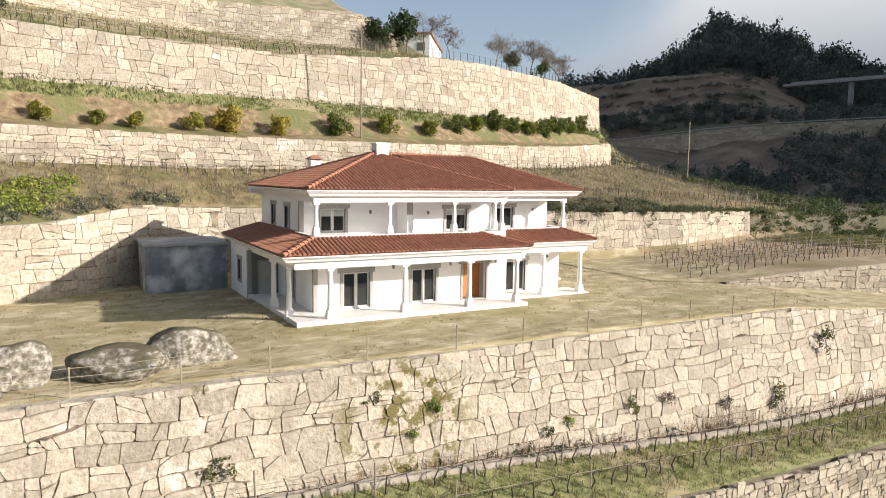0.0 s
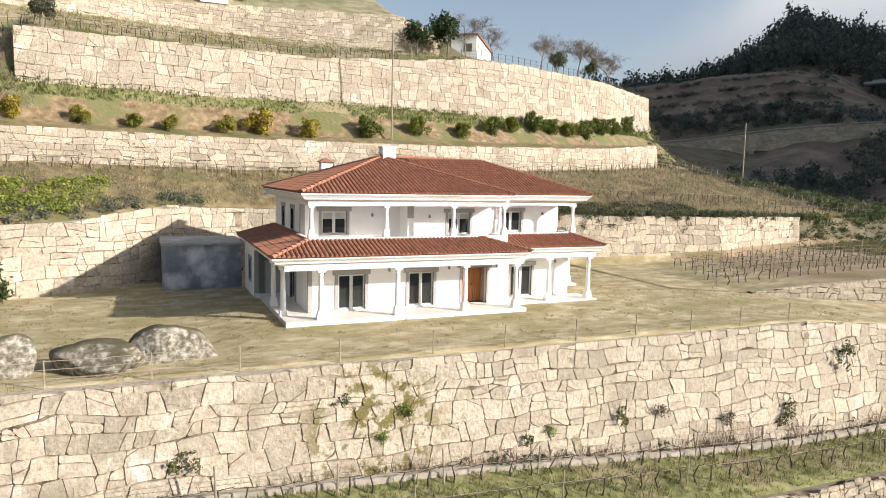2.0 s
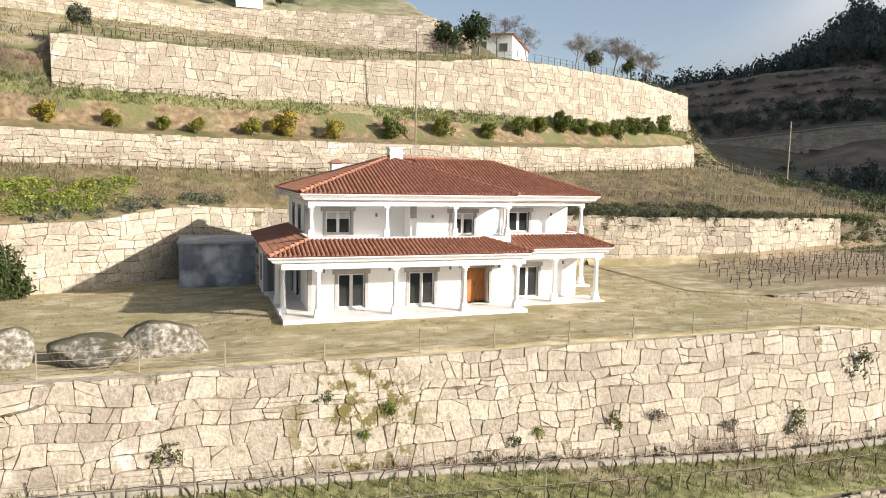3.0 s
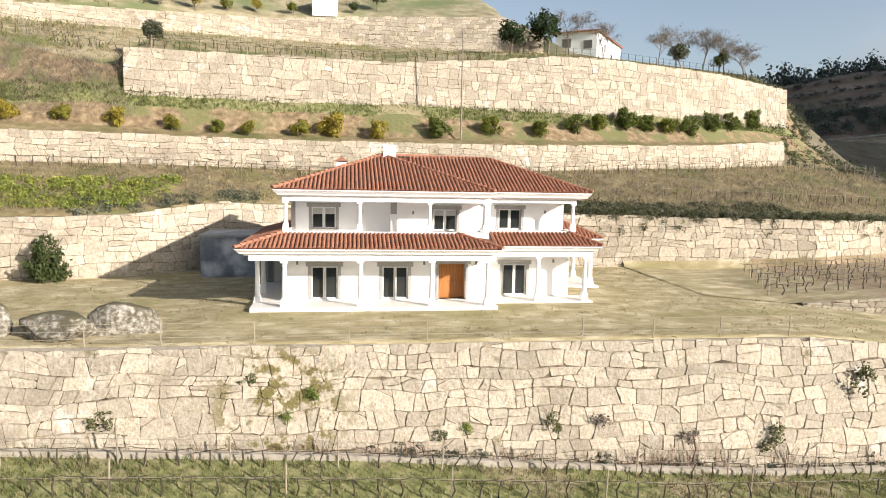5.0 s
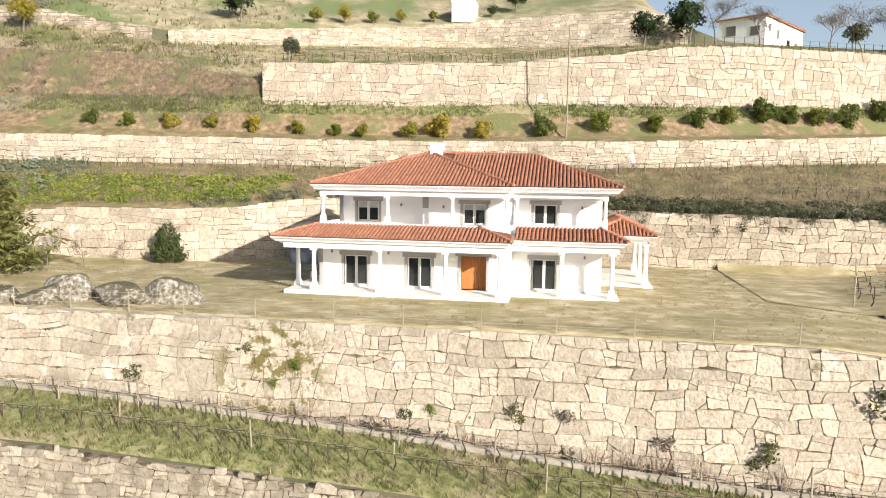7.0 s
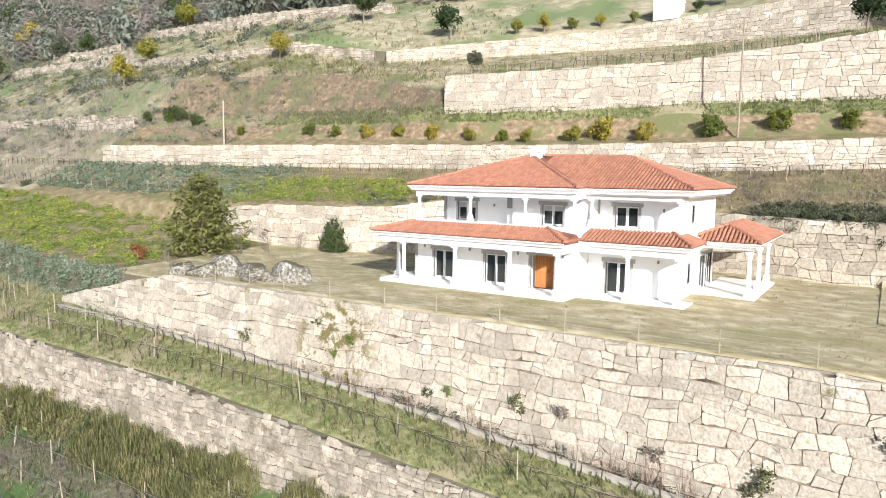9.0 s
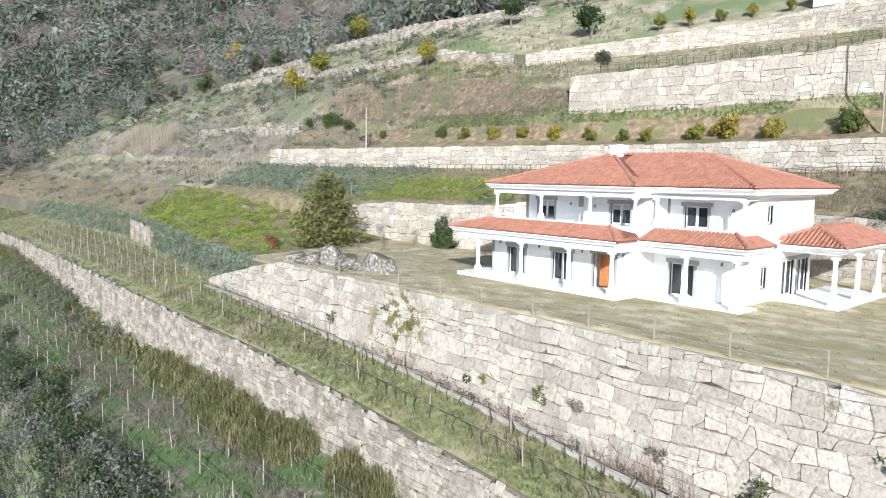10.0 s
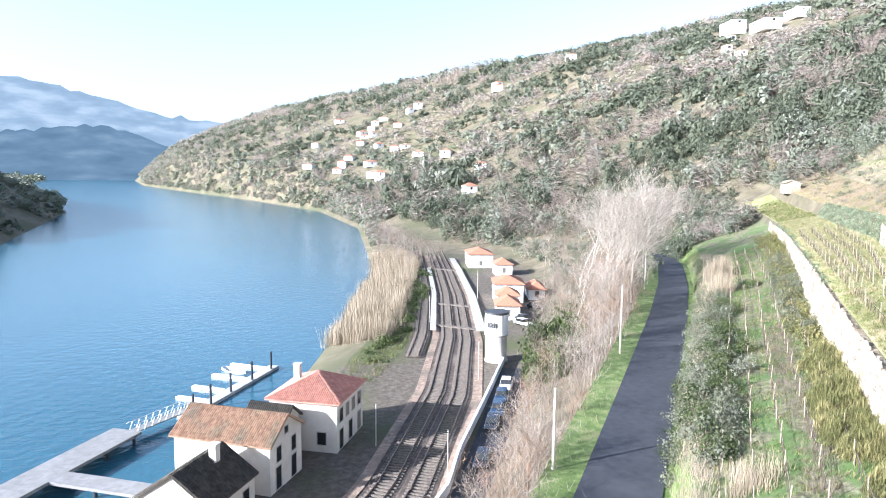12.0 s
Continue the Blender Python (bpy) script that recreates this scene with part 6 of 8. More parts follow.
patch("dry_reeds", "clumps of tall dry reeds on the hillside", REED, reed_t, -150, -120, "m_base", "bench", 0.2, 3.0, 90, 1.0, 3.0, 0.1, 0.9)
patch("dry_reeds", "clump of tall dry reeds in the vineyard", REED, reed_t, -88, -80, "bank_in", "l_base", 0.05, 0.3, 34, 1.0, 3.2, 0.1, 0.9)
patch("grey_shrubs", "grey-green bushes on the hillside", LEAF_OLIVE, shrub_t, -190, -50, "u_top", "hill_a", 0.0, 0.8, 240, 1.3, 1.3, 0.0, 0.9, 0.2)
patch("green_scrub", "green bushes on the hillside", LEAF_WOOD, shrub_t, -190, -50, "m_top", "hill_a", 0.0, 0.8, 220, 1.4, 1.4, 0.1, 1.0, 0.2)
patch("brown_brush", "dry brush on the hillside", TWIGS, brush_t, -190, -20, "u_top", "w_base", 0.0, 1.0, 1300, 0.9, 0.8, 0.0, 0.7, 0.05)
patch("grass", "green grass on the hillside", GRASS, tuft_t, -190, -20, "u_top", "hill_a", 0.0, 0.7, 2600, 0.9, 0.5, 0.0, 0.7, 0.02, "grass")
# climbing brush at the foot of the tall wall
BRAMBLE = veg_mat("red_brown_brambles", [(0.14, 0.075, 0.05), (0.22, 0.125, 0.085), (0.27, 0.18, 0.125)], 0.3, soft=False)
ps = []
for _ in range(74):
    cx = 48 - 50 * R.random() ** 1.4
    hi = R.uniform(0.3, 1.0) * (1.35 if cx > 18 else 1.0)
    for _ in range(R.randrange(4, 12)):
        x, y, z = between("l_top", "f_base", cx + R.gauss(0, 0.55), R.uniform(0.84, 0.99))
        ps.append((R.randrange(5), x, y, z - 0.05, 0.6 * R.uniform(0.6, 1.3), hi * R.uniform(0.6, 1.3), R.random()))
stamp("wall_foot_brush", "red-brown dry brambles in clumps at the foot of the tall wall", "brambles", brush_t, ps, BRAMBLE)
patch("wall_foot_brush", "olive scrub at the foot of the tall wall", LEAF_OLIVE, low_t, 6, 48, "l_top", "f_base", 0.86, 0.96, 60, 0.5, 0.7, 0.0, 0.5, 0.1)
patch("green_scrub", "rounded green shrubs among the broom", LEAF_BROOM, fine_t, -22, 1, "bank_in", "l_base", 0.72, 0.98, 60, 0.85, 1.0, 0.3, 1.0, 0.1)
patch("grey_shrubs", "grey scrub on the abandoned terraces", LEAF_OLIVE, shrub_t, -200, -66, "f_top", "m_base", 0.1, 1.0, 200, 0.9, 0.8, 0.0, 0.8, 0.15)
patch("brown_brush", "dry brush on the abandoned terraces", TWIGS, brush_t, -205, -66, "f_top", "m_base", 0.05, 1.0, 2200, 1.0, 0.9, 0.0, 1.0, 0.05)
# grass
patch("grass", "short green and dry grass on the vine strip", GRASS, tuft_t, -30, 50, "l_top", "f_base", 0.02, 0.9, 5200, 0.28, 0.24, 0.0, 0.75, 0.02, "grass")
patch("grass", "patchy dry grass on the lawn", GRASS, tuft_t, -22, 36, "f_top", "b_base", 0.01, 0.95, 5200, 0.22, 0.11, 0.35, 1.0, 0.02, "grass")
patch("grass", "dry grass on the bank", GRASS, tuft_t, -35, 80, "b_top", "m_base", 0.05, 0.95, 3600, 0.4, 0.34, 0.35, 1.0, 0.02, "grass")
patch("grass", "green grass above the eroded bank", GRASS, tuft_t, -40, 66, "bench", "u_base", 0.5, 1.0, 6500, 0.42, 0.3, 0.0, 0.4, 0.02, "grass")
patch("grass", "grass in the lower vineyard", GRASS, tuft_t, -110, 22, "bank_in", "l_base", 0.05, 0.98, 6500, 0.4, 0.26, 0.0, 0.7, 0.02, "grass")
patch("grass", "rough grass on the upper terraces", GRASS, tuft_t, -60, 66, "u_top", "w_base", 0.1, 0.98, 2400, 0.5, 0.4, 0.2, 1.0, 0.02, "grass")
patch("grass", "grass on the narrow terrace", GRASS, tuft_t, -170, -28, "l_top", "f_base", 0.02, 0.95, 3000, 0.45, 0.32, 0.3, 0.95, 0.02, "grass")
patch("brown_brush", "brown dry brush on the slope behind the house", TWIGS, brush_t, 18, 78, "b_top", "m_base", 0.15, 0.95, 1500, 0.8, 0.55, 0.0, 0.4, 0.05)
patch("brown_brush", "brown dry brush on the slope behind the house", TWIGS, brush_t, -34, 20, "b_top", "m_base", 0.1, 0.95, 1300, 0.7, 0.45, 0.0, 0.4, 0.05)
patch("green_scrub", "shrubs along the lower wall's foot", LEAF_BROOM, shrub_t, -36, -12, "bank_in", "l_base", 0.8, 1.0, 60, 0.9, 1.2, 0.0, 1.0, 0.15)
patch("brown_brush", "dry brush on the rough bank west of the wall", TWIGS, brush_t, -62, -14, "bench", "u_top", 0.1, 1.0, 1300, 0.8, 0.6, 0.0, 0.3, 0.05)
patch("brown_brush", "dry brush over the old terraces", TWIGS, brush_t, -120, -40, "m_top", "u_top", 0.0, 1.0, 1500, 0.9, 0.7, 0.0, 0.8, 0.05)
patch("grey_shrubs", "grey-green scrub over the old terraces", LEAF_OLIVE, low_t, -125, -40, "m_top", "u_top", 0.1, 1.0, 190, 1.0, 0.8, 0.0, 0.9, 0.1)
patch("green_scrub", "green bushes on the upper slope", LEAF_BROOM, shrub_t, -120, -30, "u_top", "w_base", 0.0, 1.0, 110, 0.9, 0.8, 0.2, 1.0, 0.1)
patch("green_scrub", "dark scrub on the slope at the terrace's end", LEAF_BROOM, shrub_t, 59, 80, "f_top", "b_top", 0.35, 1.0, 190, 1.1, 1.0, 0.0, 1.0, 0.1)
patch("grass", "green meadow grass by the stone hut", GRASS, tuft_t, -176, -128, "l_top", "f_base", 0.05, 1.0, 1500, 0.6, 0.3, 0.0, 0.25, 0.02, "grass")
patch("grass", "green meadow grass at the wood's edge", GRASS, tuft_t, -204, -160, "m_base", "u_base", 0.0, 1.0, 1000, 0.7, 0.35, 0.0, 0.25, 0.02, "grass")
ps = []
for _ in range(520):
    x = R.uniform(60.5, 76)
    y = R.uniform(line_y("b_base", x) - 15, line_y("b_base", x) + 1.5)
    ps.append((R.randrange(5), x, y, side_z(min(x, 75), y) - 0.15, R.uniform(0.6, 1.2), R.uniform(0.35, 0.7), R.uniform(0.2, 1.0)))
stamp("green_scrub", "low green scrub covering the end of the side terrace", "shrubs", low_fine, ps, LEAF_BROOM)
# ivy that hangs over the back wall
ps = []
for _ in range(330):
    x = R.uniform(19.5, 57)
    drop = R.random() ** 2 * (1.7 if noise.noise((x * 0.45, 3.3, 0)) > -0.05 else 0.5)
    ps.append((R.randrange(5), x, line_y("b_base", x) - 0.35 + R.uniform(-0.1, 0.5), line_z("b_top", x) + 0.25 - drop, 0.42 * R.uniform(0.7, 1.4), 0.5 * R.uniform(0.7, 1.5), R.random()))
stamp("dark_ivy", "grey-green ivy hanging down the back wall", "ivy", low_t, ps, LEAF_IVY)
# plants rooted in the tall wall
for x, z, s, m_, t in ((0.65, -1.35, 0.42, LEAF_DARK, 0.9), (-5.2, -3.0, 0.75, LEAF_BROOM, 0.2), (3.3, -2.0, 0.5, LEAF_BRIGHT, 0.1), (2.2, -2.9, 0.4, LEAF_BRIGHT, 0.2), (29.5, -2.0, 1.0, LEAF_BROOM, 0.0), (14.2, -3.6, 0.7, LEAF_BROOM, 0.3), (16.3, -3.4, 0.6, TWIGS, 0.2), (8.9, -3.9, 0.4, LEAF_DARK, 0.7), (10.1, -3.6, 0.4, LEAF_BRIGHT, 0.3), (24.5, -4.4, 0.9, LEAF_BROOM, 0.1), (20.6, -4.3, 0.6, TWIGS, 0.1)):
    me = quad_mesh("crown", *crown(300, 9, 0.10, 0.8), m_, t)
    o = new("wall_plant", me)
    o.location, o.scale = (x, -8.45 + 0.19 * z, z), (s, s * 0.6, s)
    tagged(o, "small plant rooted in the joints of the tall wall", "plant", "plants in the wall", "stuff")

# hanging tree crowns on the slopes: single trees that can be told apart
tall = trunk_mesh(1.0, 0.055)
mid_crown = [raised(crown(1500, 20, 0.085, 0.85, 0, 0.36), 1.55) for _ in range(4)]
big = {}
for nm, m_, ts in (("citrus", LEAF_CITRUS, (0.35, 0.55, 0.75, 1.0)), ("olive", LEAF_OLIVE, (0.1, 0.4, 0.7)), ("dark", LEAF_DARK, (0.1, 0.5, 0.9))):
    big[nm] = [quad_mesh("crown", *mid_crown[i], m_, t) for i, t in enumerate(ts)]
for x, y, nm, k, s, lab in ((-163, 54.6, "citrus", 3, 3.9, "orange tree heavy with yellow fruit"), (-75.5, 26.8, "citrus", 2, 2.3, "yellow-green citrus tree beside the path"), (-87.6, 39.3, "citrus", 1, 2.3, "yellow-green citrus tree on the hillside"), (-49.5, 35.6, "citrus", 2, 1.9, "yellow-green citrus tree on the grass"), (-146, 38.4, "dark", 2, 3.0, "dark green bushy tree on the terrace"), (-188, 30, "olive", 2, 2.4, "grey olive tree"), (-180, 33.5, "olive", 2, 2.6, "grey olive tree"), (-27.5, 48.5, "dark", 0, 2.3, "dark olive tree on the top terrace"), (-14.2, 33.0, "olive", 0, 1.25, "small olive tree at the wall's corner"), (-47, 52, "dark", 1, 2.4, "dark evergreen tree"), (24.8, 47.0, "dark", 0, 2.0, "round dark evergreen above the wall"), (30.5, 50.5, "dark", 0, 2.6, "tall dark evergreen above the wall"), (8.5, 58.5, "dark", 1, 1.6, "dark green tree by the hut"), (51.5, 57, "olive", 0, 1.7, "olive tree above the wall"), (60, 60, "dark", 2, 1.5, "green tree above the wall"), (-18, 51, "citrus", 1, 1.0, "small citrus tree"), (-14, 52, "citrus", 2, 1.15, "small citrus tree"), (-10.5, 53.5, "citrus", 0, 0.9, "small citrus tree"), (-7, 55, "citrus", 2, 0.85, "small citrus tree"), (-2.5, 56, "citrus", 0, 0.8, "small citrus tree"), (5.5, 57, "dark", 1, 0.8, "small evergreen by the hut"), (-62, 22, "dark", 2, 0.9, "round green bush on the bank"), (-195, 36, "dark", 1, 2.6, "dark green tree on the terrace"), (-172, 39, "olive", 1, 2.4, "grey-green tree on the terrace"), (-190, 40, "citrus", 0, 2.4, "green citrus tree on the terrace"), (-132, 47, "olive", 0, 2.6, "grey olive tree"), (-126, 49, "dark", 2, 2.2, "green tree by the old walls"), (-104, 60, "citrus", 1, 2.8, "yellow-green tree at the wood's edge"), (-128, 62, "citrus", 1, 3.0, "yellow-green tree at the wood's edge"), (-86, 62, "olive", 1, 3.0, "grey tree at the wood's edge"), (-70, 61, "dark", 2, 2.4, "green tree at the wood's edge"), (-112, 64, "dark", 1, 3.2, "dark tree at the wood's edge"), (-152, 64, "olive", 0, 3.6, "grey-green tree at the wood's edge"), (-176, 66, "olive", 1, 3.8, "grey-green tree at the wood's edge"), (-200, 68, "dark", 1, 4.0, "dark tree at the wood's edge")):
    tree("tree", lab + " on the slope" if "slope" not in lab else lab, "tree", x, y, ground_z(x, y) - 0.1, tall, big[nm][k], (s, s, s), R.uniform(0, 6), "trees on the terraces")

HEDGE = quad_mesh("crown", *raised(crown(2600, 22, 0.06, 0.6, 0, 0.34), 0.75), LEAF_DARK, 0.9)
for x, y, sx, sz in ((-57.5, 23.4, 3.1, 1.7), (-52.6, 23.2, 1.2, 1.1)):
    tree("hedge_bush", "wide rounded bright green bush on the rough bank", "bush", x, y, ground_z(x, y) - 0.2, stem, HEDGE, (sx, 1.3, sz), 0.1)
# bare trees above the upper wall
bare_tpl = [skeleton_tree(1.0, 0.75, 4, s, kids=3, first=0.3, thick=0.018) for s in (21, 22, 23, 24)]
bare_big = [quad_mesh("trunk", v, q, TWIGS, t) for (v, q, _), t in zip(bare_tpl, (0.25, 0.3, 0.6, 0.1))]
bare_twigs = [quad_mesh("crown", *leaf_quads(np.repeat(t, 3, 0) + rng.normal(size=(len(t) * 3, 3)) * 0.04, 0.05, 0.035, 0.5), TWIGS, 0.2) for _, _, t in bare_tpl]
for x, y, h, k in ((34, 52, 6.0, 0), (40, 55.5, 5.5, 1), (53.5, 59, 6.5, 2), (56.5, 58.5, 7.0, 1), (61.0, 60, 6.5, 3), (64.5, 60.5, 5.5, 0), (49.0, 57, 5, 3), (66, 62, 5.5, 2)):
    tree("bare_tree", "leafless grey-brown tree above the upper wall", "tree", x, y, ground_z(x, y), bare_big[k], bare_twigs[k], (h * 1.25, h * 1.25, h * 0.82), x, "bare trees above the wall")

for i, (x, y, h) in enumerate(((-118, 63, 12), (-140, 60, 13), (-97, 66, 12), (-82, 68, 13), (-66, 66, 12), (-160, 70, 14), (-186, 72, 14), (-150, 75, 15), (-108, 74, 15), (-74, 75, 15))):
    tree("bare_tree", "tall leafless grey tree at the edge of the wood", "tree", x, y, ground_z(x, y) - 0.2, bare_big[i % 4], bare_twigs[i % 4], (h * 0.95, h * 0.95, h), i * 1.7, "bare trees at the wood")
# pale bare trees by the road
plane_tpl = [skeleton_tree(1.0, 0.66, 4, s, kids=3, first=0.2, thick=0.011) for s in (31, 32, 33)]
plane_me = [quad_mesh("trunk", v, q, PALE_BARK, 0.5) for v, q, _ in plane_tpl]
plane_twigs = [quad_mesh("crown", *leaf_quads(np.repeat(t, 2, 0) + rng.normal(size=(len(t) * 2, 3)) * 0.02, 0.028, 0.035, 0.6), TWIGS, 0.45) for _, _, t in plane_tpl]
for i, (x, y, h) in enumerate(((-79, -41, 17), (-76, -45, 16), (-104, -43.5, 20), (-110, -45, 19), (-114, -56, 20), (-108, -54, 21), (-84, -40, 21), (-88, -42.5, 20), (-92, -43.5, 22), (-97, -44.5, 21), (-101, -46.5, 22), (-106, -48, 21), (-90, -46, 19), (-112, -50, 20), (-96, -49, 19), (-118, -52, 20), (-66, -46, 12), (-71, -48, 13))):
    tree("plane_tree", "tall leafless tree with pale bark beside the road", "tree", x, y, ground_z(x, y) - 0.3, plane_me[i % 3], plane_twigs[i % 3], (h, h, h), i * 2.1, "pale bare trees by the road")

# thickets between the railway and the road
twig_t, twig_far = [], []
for i in (41, 42, 43, 44):
    v, q, tips = skeleton_tree(1.0, 0.8, 2, i, kids=3, first=0.1, thick=0.012)
    hv, hq = leaf_quads(np.repeat(tips, 10, 0) + rng.normal(size=(len(tips) * 10, 3)) * 0.10, 0.055, 0.035, 0.5)
    twig_t.append((np.concatenate([v, hv]), np.concatenate([q, hq + len(v)])))
    v, q, tips = skeleton_tree(1.0, 0.8, 1, i + 8, kids=4, first=0.1, thick=0.014)
    hv, hq = leaf_quads(np.repeat(tips, 14, 0) + rng.normal(size=(len(tips) * 14, 3)) * 0.11, 0.10, 0.09, 0.5)
    twig_far.append((np.concatenate([v, hv]), np.concatenate([q, hq + len(v)])))
ps = []
for _ in range(230):
    x = R.uniform(-135, 25)
    k = R.uniform(0.0, 0.8)
    x, y, z = between("flat", "road_out", x, k)
    s = R.uniform(3.0, 6.5) * (1.2 if k > 0.5 else 1.0)
    ps.append((R.randrange(4), x, y, z - 0.2, s, s, R.choice((0.2, 0.35, 0.5, 0.65, 0.98))))
for _ in range(60):
    x, y, z = between("flat", "road_out", R.uniform(-112, -34), R.uniform(0.5, 0.86))
    s = R.uniform(6.5, 10.5)
    ps.append((R.randrange(4), x, y, z - 0.2, s * 0.8, s, R.choice((0.3, 0.45, 0.6, 0.98))))
stamp("bare_thicket", "leafless brown and grey thicket on the slope below the road", "thicket", twig_t, ps, TWIGS)
patch("thicket_evergreen", "dark evergreen scrub on the slope below the road", LEAF_DARK, shrub_t, -82, -44, "flat", "road_out", -0.02, 0.5, 120, 2.0, 3.4, 0.2, 0.9, 0.3)
patch("brown_brush", "dry undergrowth below the road", TWIGS, brush_t, -140, 25, "flat", "road_out", 0.0, 0.95, 1800, 1.1, 1.3, 0.1, 1.0, 0.1)
patch("dry_reeds", "tall dry reeds along the river bank", REED, reed_t, -185, -62, "bank", "bank_top", 0.0, 1.3, 760, 1.5, 2.7, 0.0, 1.0, 0.3)
patch("bare_thicket", "leafless trees along the river bank", TWIGS, twig_t, -260, -150, "bank", "flat", 0.05, 0.5, 120, 5.5, 6.0, 0.1, 0.9, 0.2, "thicket")
patch("bare_thicket", "leafless trees behind the station", TWIGS, twig_t, -260, -95, "flat", "road_out", 0.1, 1.0, 150, 5.5, 6.5, 0.1, 0.9, 0.2, "thicket")
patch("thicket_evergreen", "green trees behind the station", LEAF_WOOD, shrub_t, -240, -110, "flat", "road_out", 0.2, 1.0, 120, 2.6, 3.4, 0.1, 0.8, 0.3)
patch("green_scrub", "green bushes between the siding and the river", LEAF_DARK, shrub_t, -150, -50, "bank", "flat", 0.28, 0.40, 90, 1.5, 1.6, 0.4, 1.0, 0.3)
patch("grass", "grass beside the siding", GRASS, tuft_t, -150, -40, "bank_top", "flat", 0.02, 0.25, 1400, 0.7, 0.4, 0.0, 0.6, 0.02, "grass")

# woodland of the valley side
wood_near = [crown(240, 10, 0.112, 0.85, 0.75, 0.45, 0.22) for _ in range(6)]
wood_mid = [crown(90, 8, 0.19, 0.85, 0.75, 0.46, 0.2) for _ in range(6)]
wood_far = [crown(44, 6, 0.29, 0.85, 0.65, 0.5, 0.2) for _ in range(8)]


def haze_crown(n, size, thin):
    """The twigs of a leafless crown of radius 1."""
    d = rng.normal(size=(n, 3))
    d /= np.linalg.norm(d, axis=1)[:, None]
    p = d * rng.uniform(0.25, 1.0, (n, 1)) ** 0.6
    p[:, 2] = p[:, 2] * 0.95 + 0.85
    return leaf_quads(p, size, thin, 0.7, face=d + np.array([0, 0, 0.4]), turn=0.5)


haze_near = [haze_crown(110, 0.30, 0.085) for _ in range(5)]
haze_far = [haze_crown(40, 0.30, 0.26) for _ in range(5)]
VILLAGE = [(-449, -298, 16, 5.0), (-440, -289, 10, 7.0), (-523, -367, 12, 4), (-633, -480, 12, 5), (-588, -392, 11, 4), (-527, -320, 11, 4), (-486, -277, 12, 4), (-460, -239, 12, 5), (-633, -418, 12, 5), (-675, -368, 12, 7), (-673, -411, 14, 4), (-750, -521, 16, 5), (-521, -412, 14, 4), (-643, -260, 11, 5), (-646, -184, 12, 5), (-639, -139, 14, 5), (-324, -166, 10, 4), (-390, -184, 11, 4)]
for _ in range(12):
    cx, cy = R.choice(((-560, -360), (-620, -400), (-500, -290), (-680, -380)))
    VILLAGE.append((cx + R.gauss(0, 45), cy + R.gauss(0, 40), R.uniform(9, 14), R.uniform(3.5, 6)))
VILLAS = [(-590, -34, 24, 11), (-553, -10, 26, 8), (-562, 12, 20, 7), (-514, -36, 9, 4), (-486, -26, 10, 3.5), (-548, -34, 8, 4)]


def clear(x, y):
    """Whether a tree may stand here: not on a house, nor in the view of one."""
    for hx, hy, w, h in VILLAGE + VILLAS:
        along = (x - hx) * 0.82 + (y - hy) * 0.57
        across = abs((x - hx) * 0.57 - (y - hy) * 0.82)
        if -w < along < 24 and across < w * 0.8:
            return False
    return True


ps_n, ps_b = [], []


def plant(x, y, z, s, bare, tints):
    (ps_b if R.random() < bare else ps_n).append((R.randrange(5), x, y, z - 0.4, s, s * R.uniform(0.9, 1.35), R.choice(tints)))


for _ in range(4600):
    x = R.uniform(-420, -195) if R.random() < 0.68 else R.uniform(-200, -35)
    lines = [("flat", "f_top"), ("f_top", "w_base"), ("w_base", "hill_b")] if x < -208 else [("w_top", "hill_b")]
    la, lb = R.choice(lines)
    k = R.uniform(0.02, 1)
    if x > -208 and k < (0.05 if x < -110 else 0.16):
        continue
    x, y, z = between(la, lb, x, k)
    if not clear(x, y):
        continue
    far = noise.noise((x / 60, y / 60, 8.0))
    plant(x, y, z, R.uniform(2.0, 5.2), (0.30 if x < -290 else 0.2) + 1.1 * far if x < -208 else 0.35, (0.0, 0.05, 0.12, 0.2) if far < 0 and x < -208 else (0.2, 0.35, 0.48, 0.6))
# taller trees that stand out of the wood
for _ in range(300):
    la, lb = R.choice((("flat", "f_top"), ("f_top", "w_base"), ("w_base", "hill_b")))
    x, y, z = between(la, lb, R.uniform(-420, -215), R.random())
    if clear(x, y):
        plant(x, y, z, R.uniform(5.0, 7.5), 0.35, (0.0, 0.05, 0.1, 0.2, 0.5))
# the wood thins out towards the terraces
for _ in range(230):
    x = -208 + abs(R.gauss(0, 16))
    la, lb = R.choice((("f_top", "m_base"), ("m_base", "u_top"), ("u_top", "w_base")))
    x, y, z = between(la, lb, x, R.random())
    plant(x, y, z, R.uniform(1.6, 3.6), 0.3, (0.05, 0.2, 0.35, 0.48))
# edge of the wood beyond the vineyard
for _ in range(230):
    x, y, z = between("road_in", "l_base", R.uniform(-216, -142), R.uniform(-0.3, 0.95))
    plant(x, y, z, R.uniform(1.5, 3.4), 0.35, (0.0, 0.05, 0.2, 0.45, 0.6))
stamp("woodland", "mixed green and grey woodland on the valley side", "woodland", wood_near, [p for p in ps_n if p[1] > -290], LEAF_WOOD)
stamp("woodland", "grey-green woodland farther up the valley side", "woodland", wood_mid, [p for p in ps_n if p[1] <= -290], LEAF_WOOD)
stamp("bare_woodland", "leafless brown trees in the woodland", "woodland", haze_near, [(k, x, y, z, w, h, t * 0.55) for k, x, y, z, w, h, t in ps_b], BARE_WOOD)
ps, pb = [], []
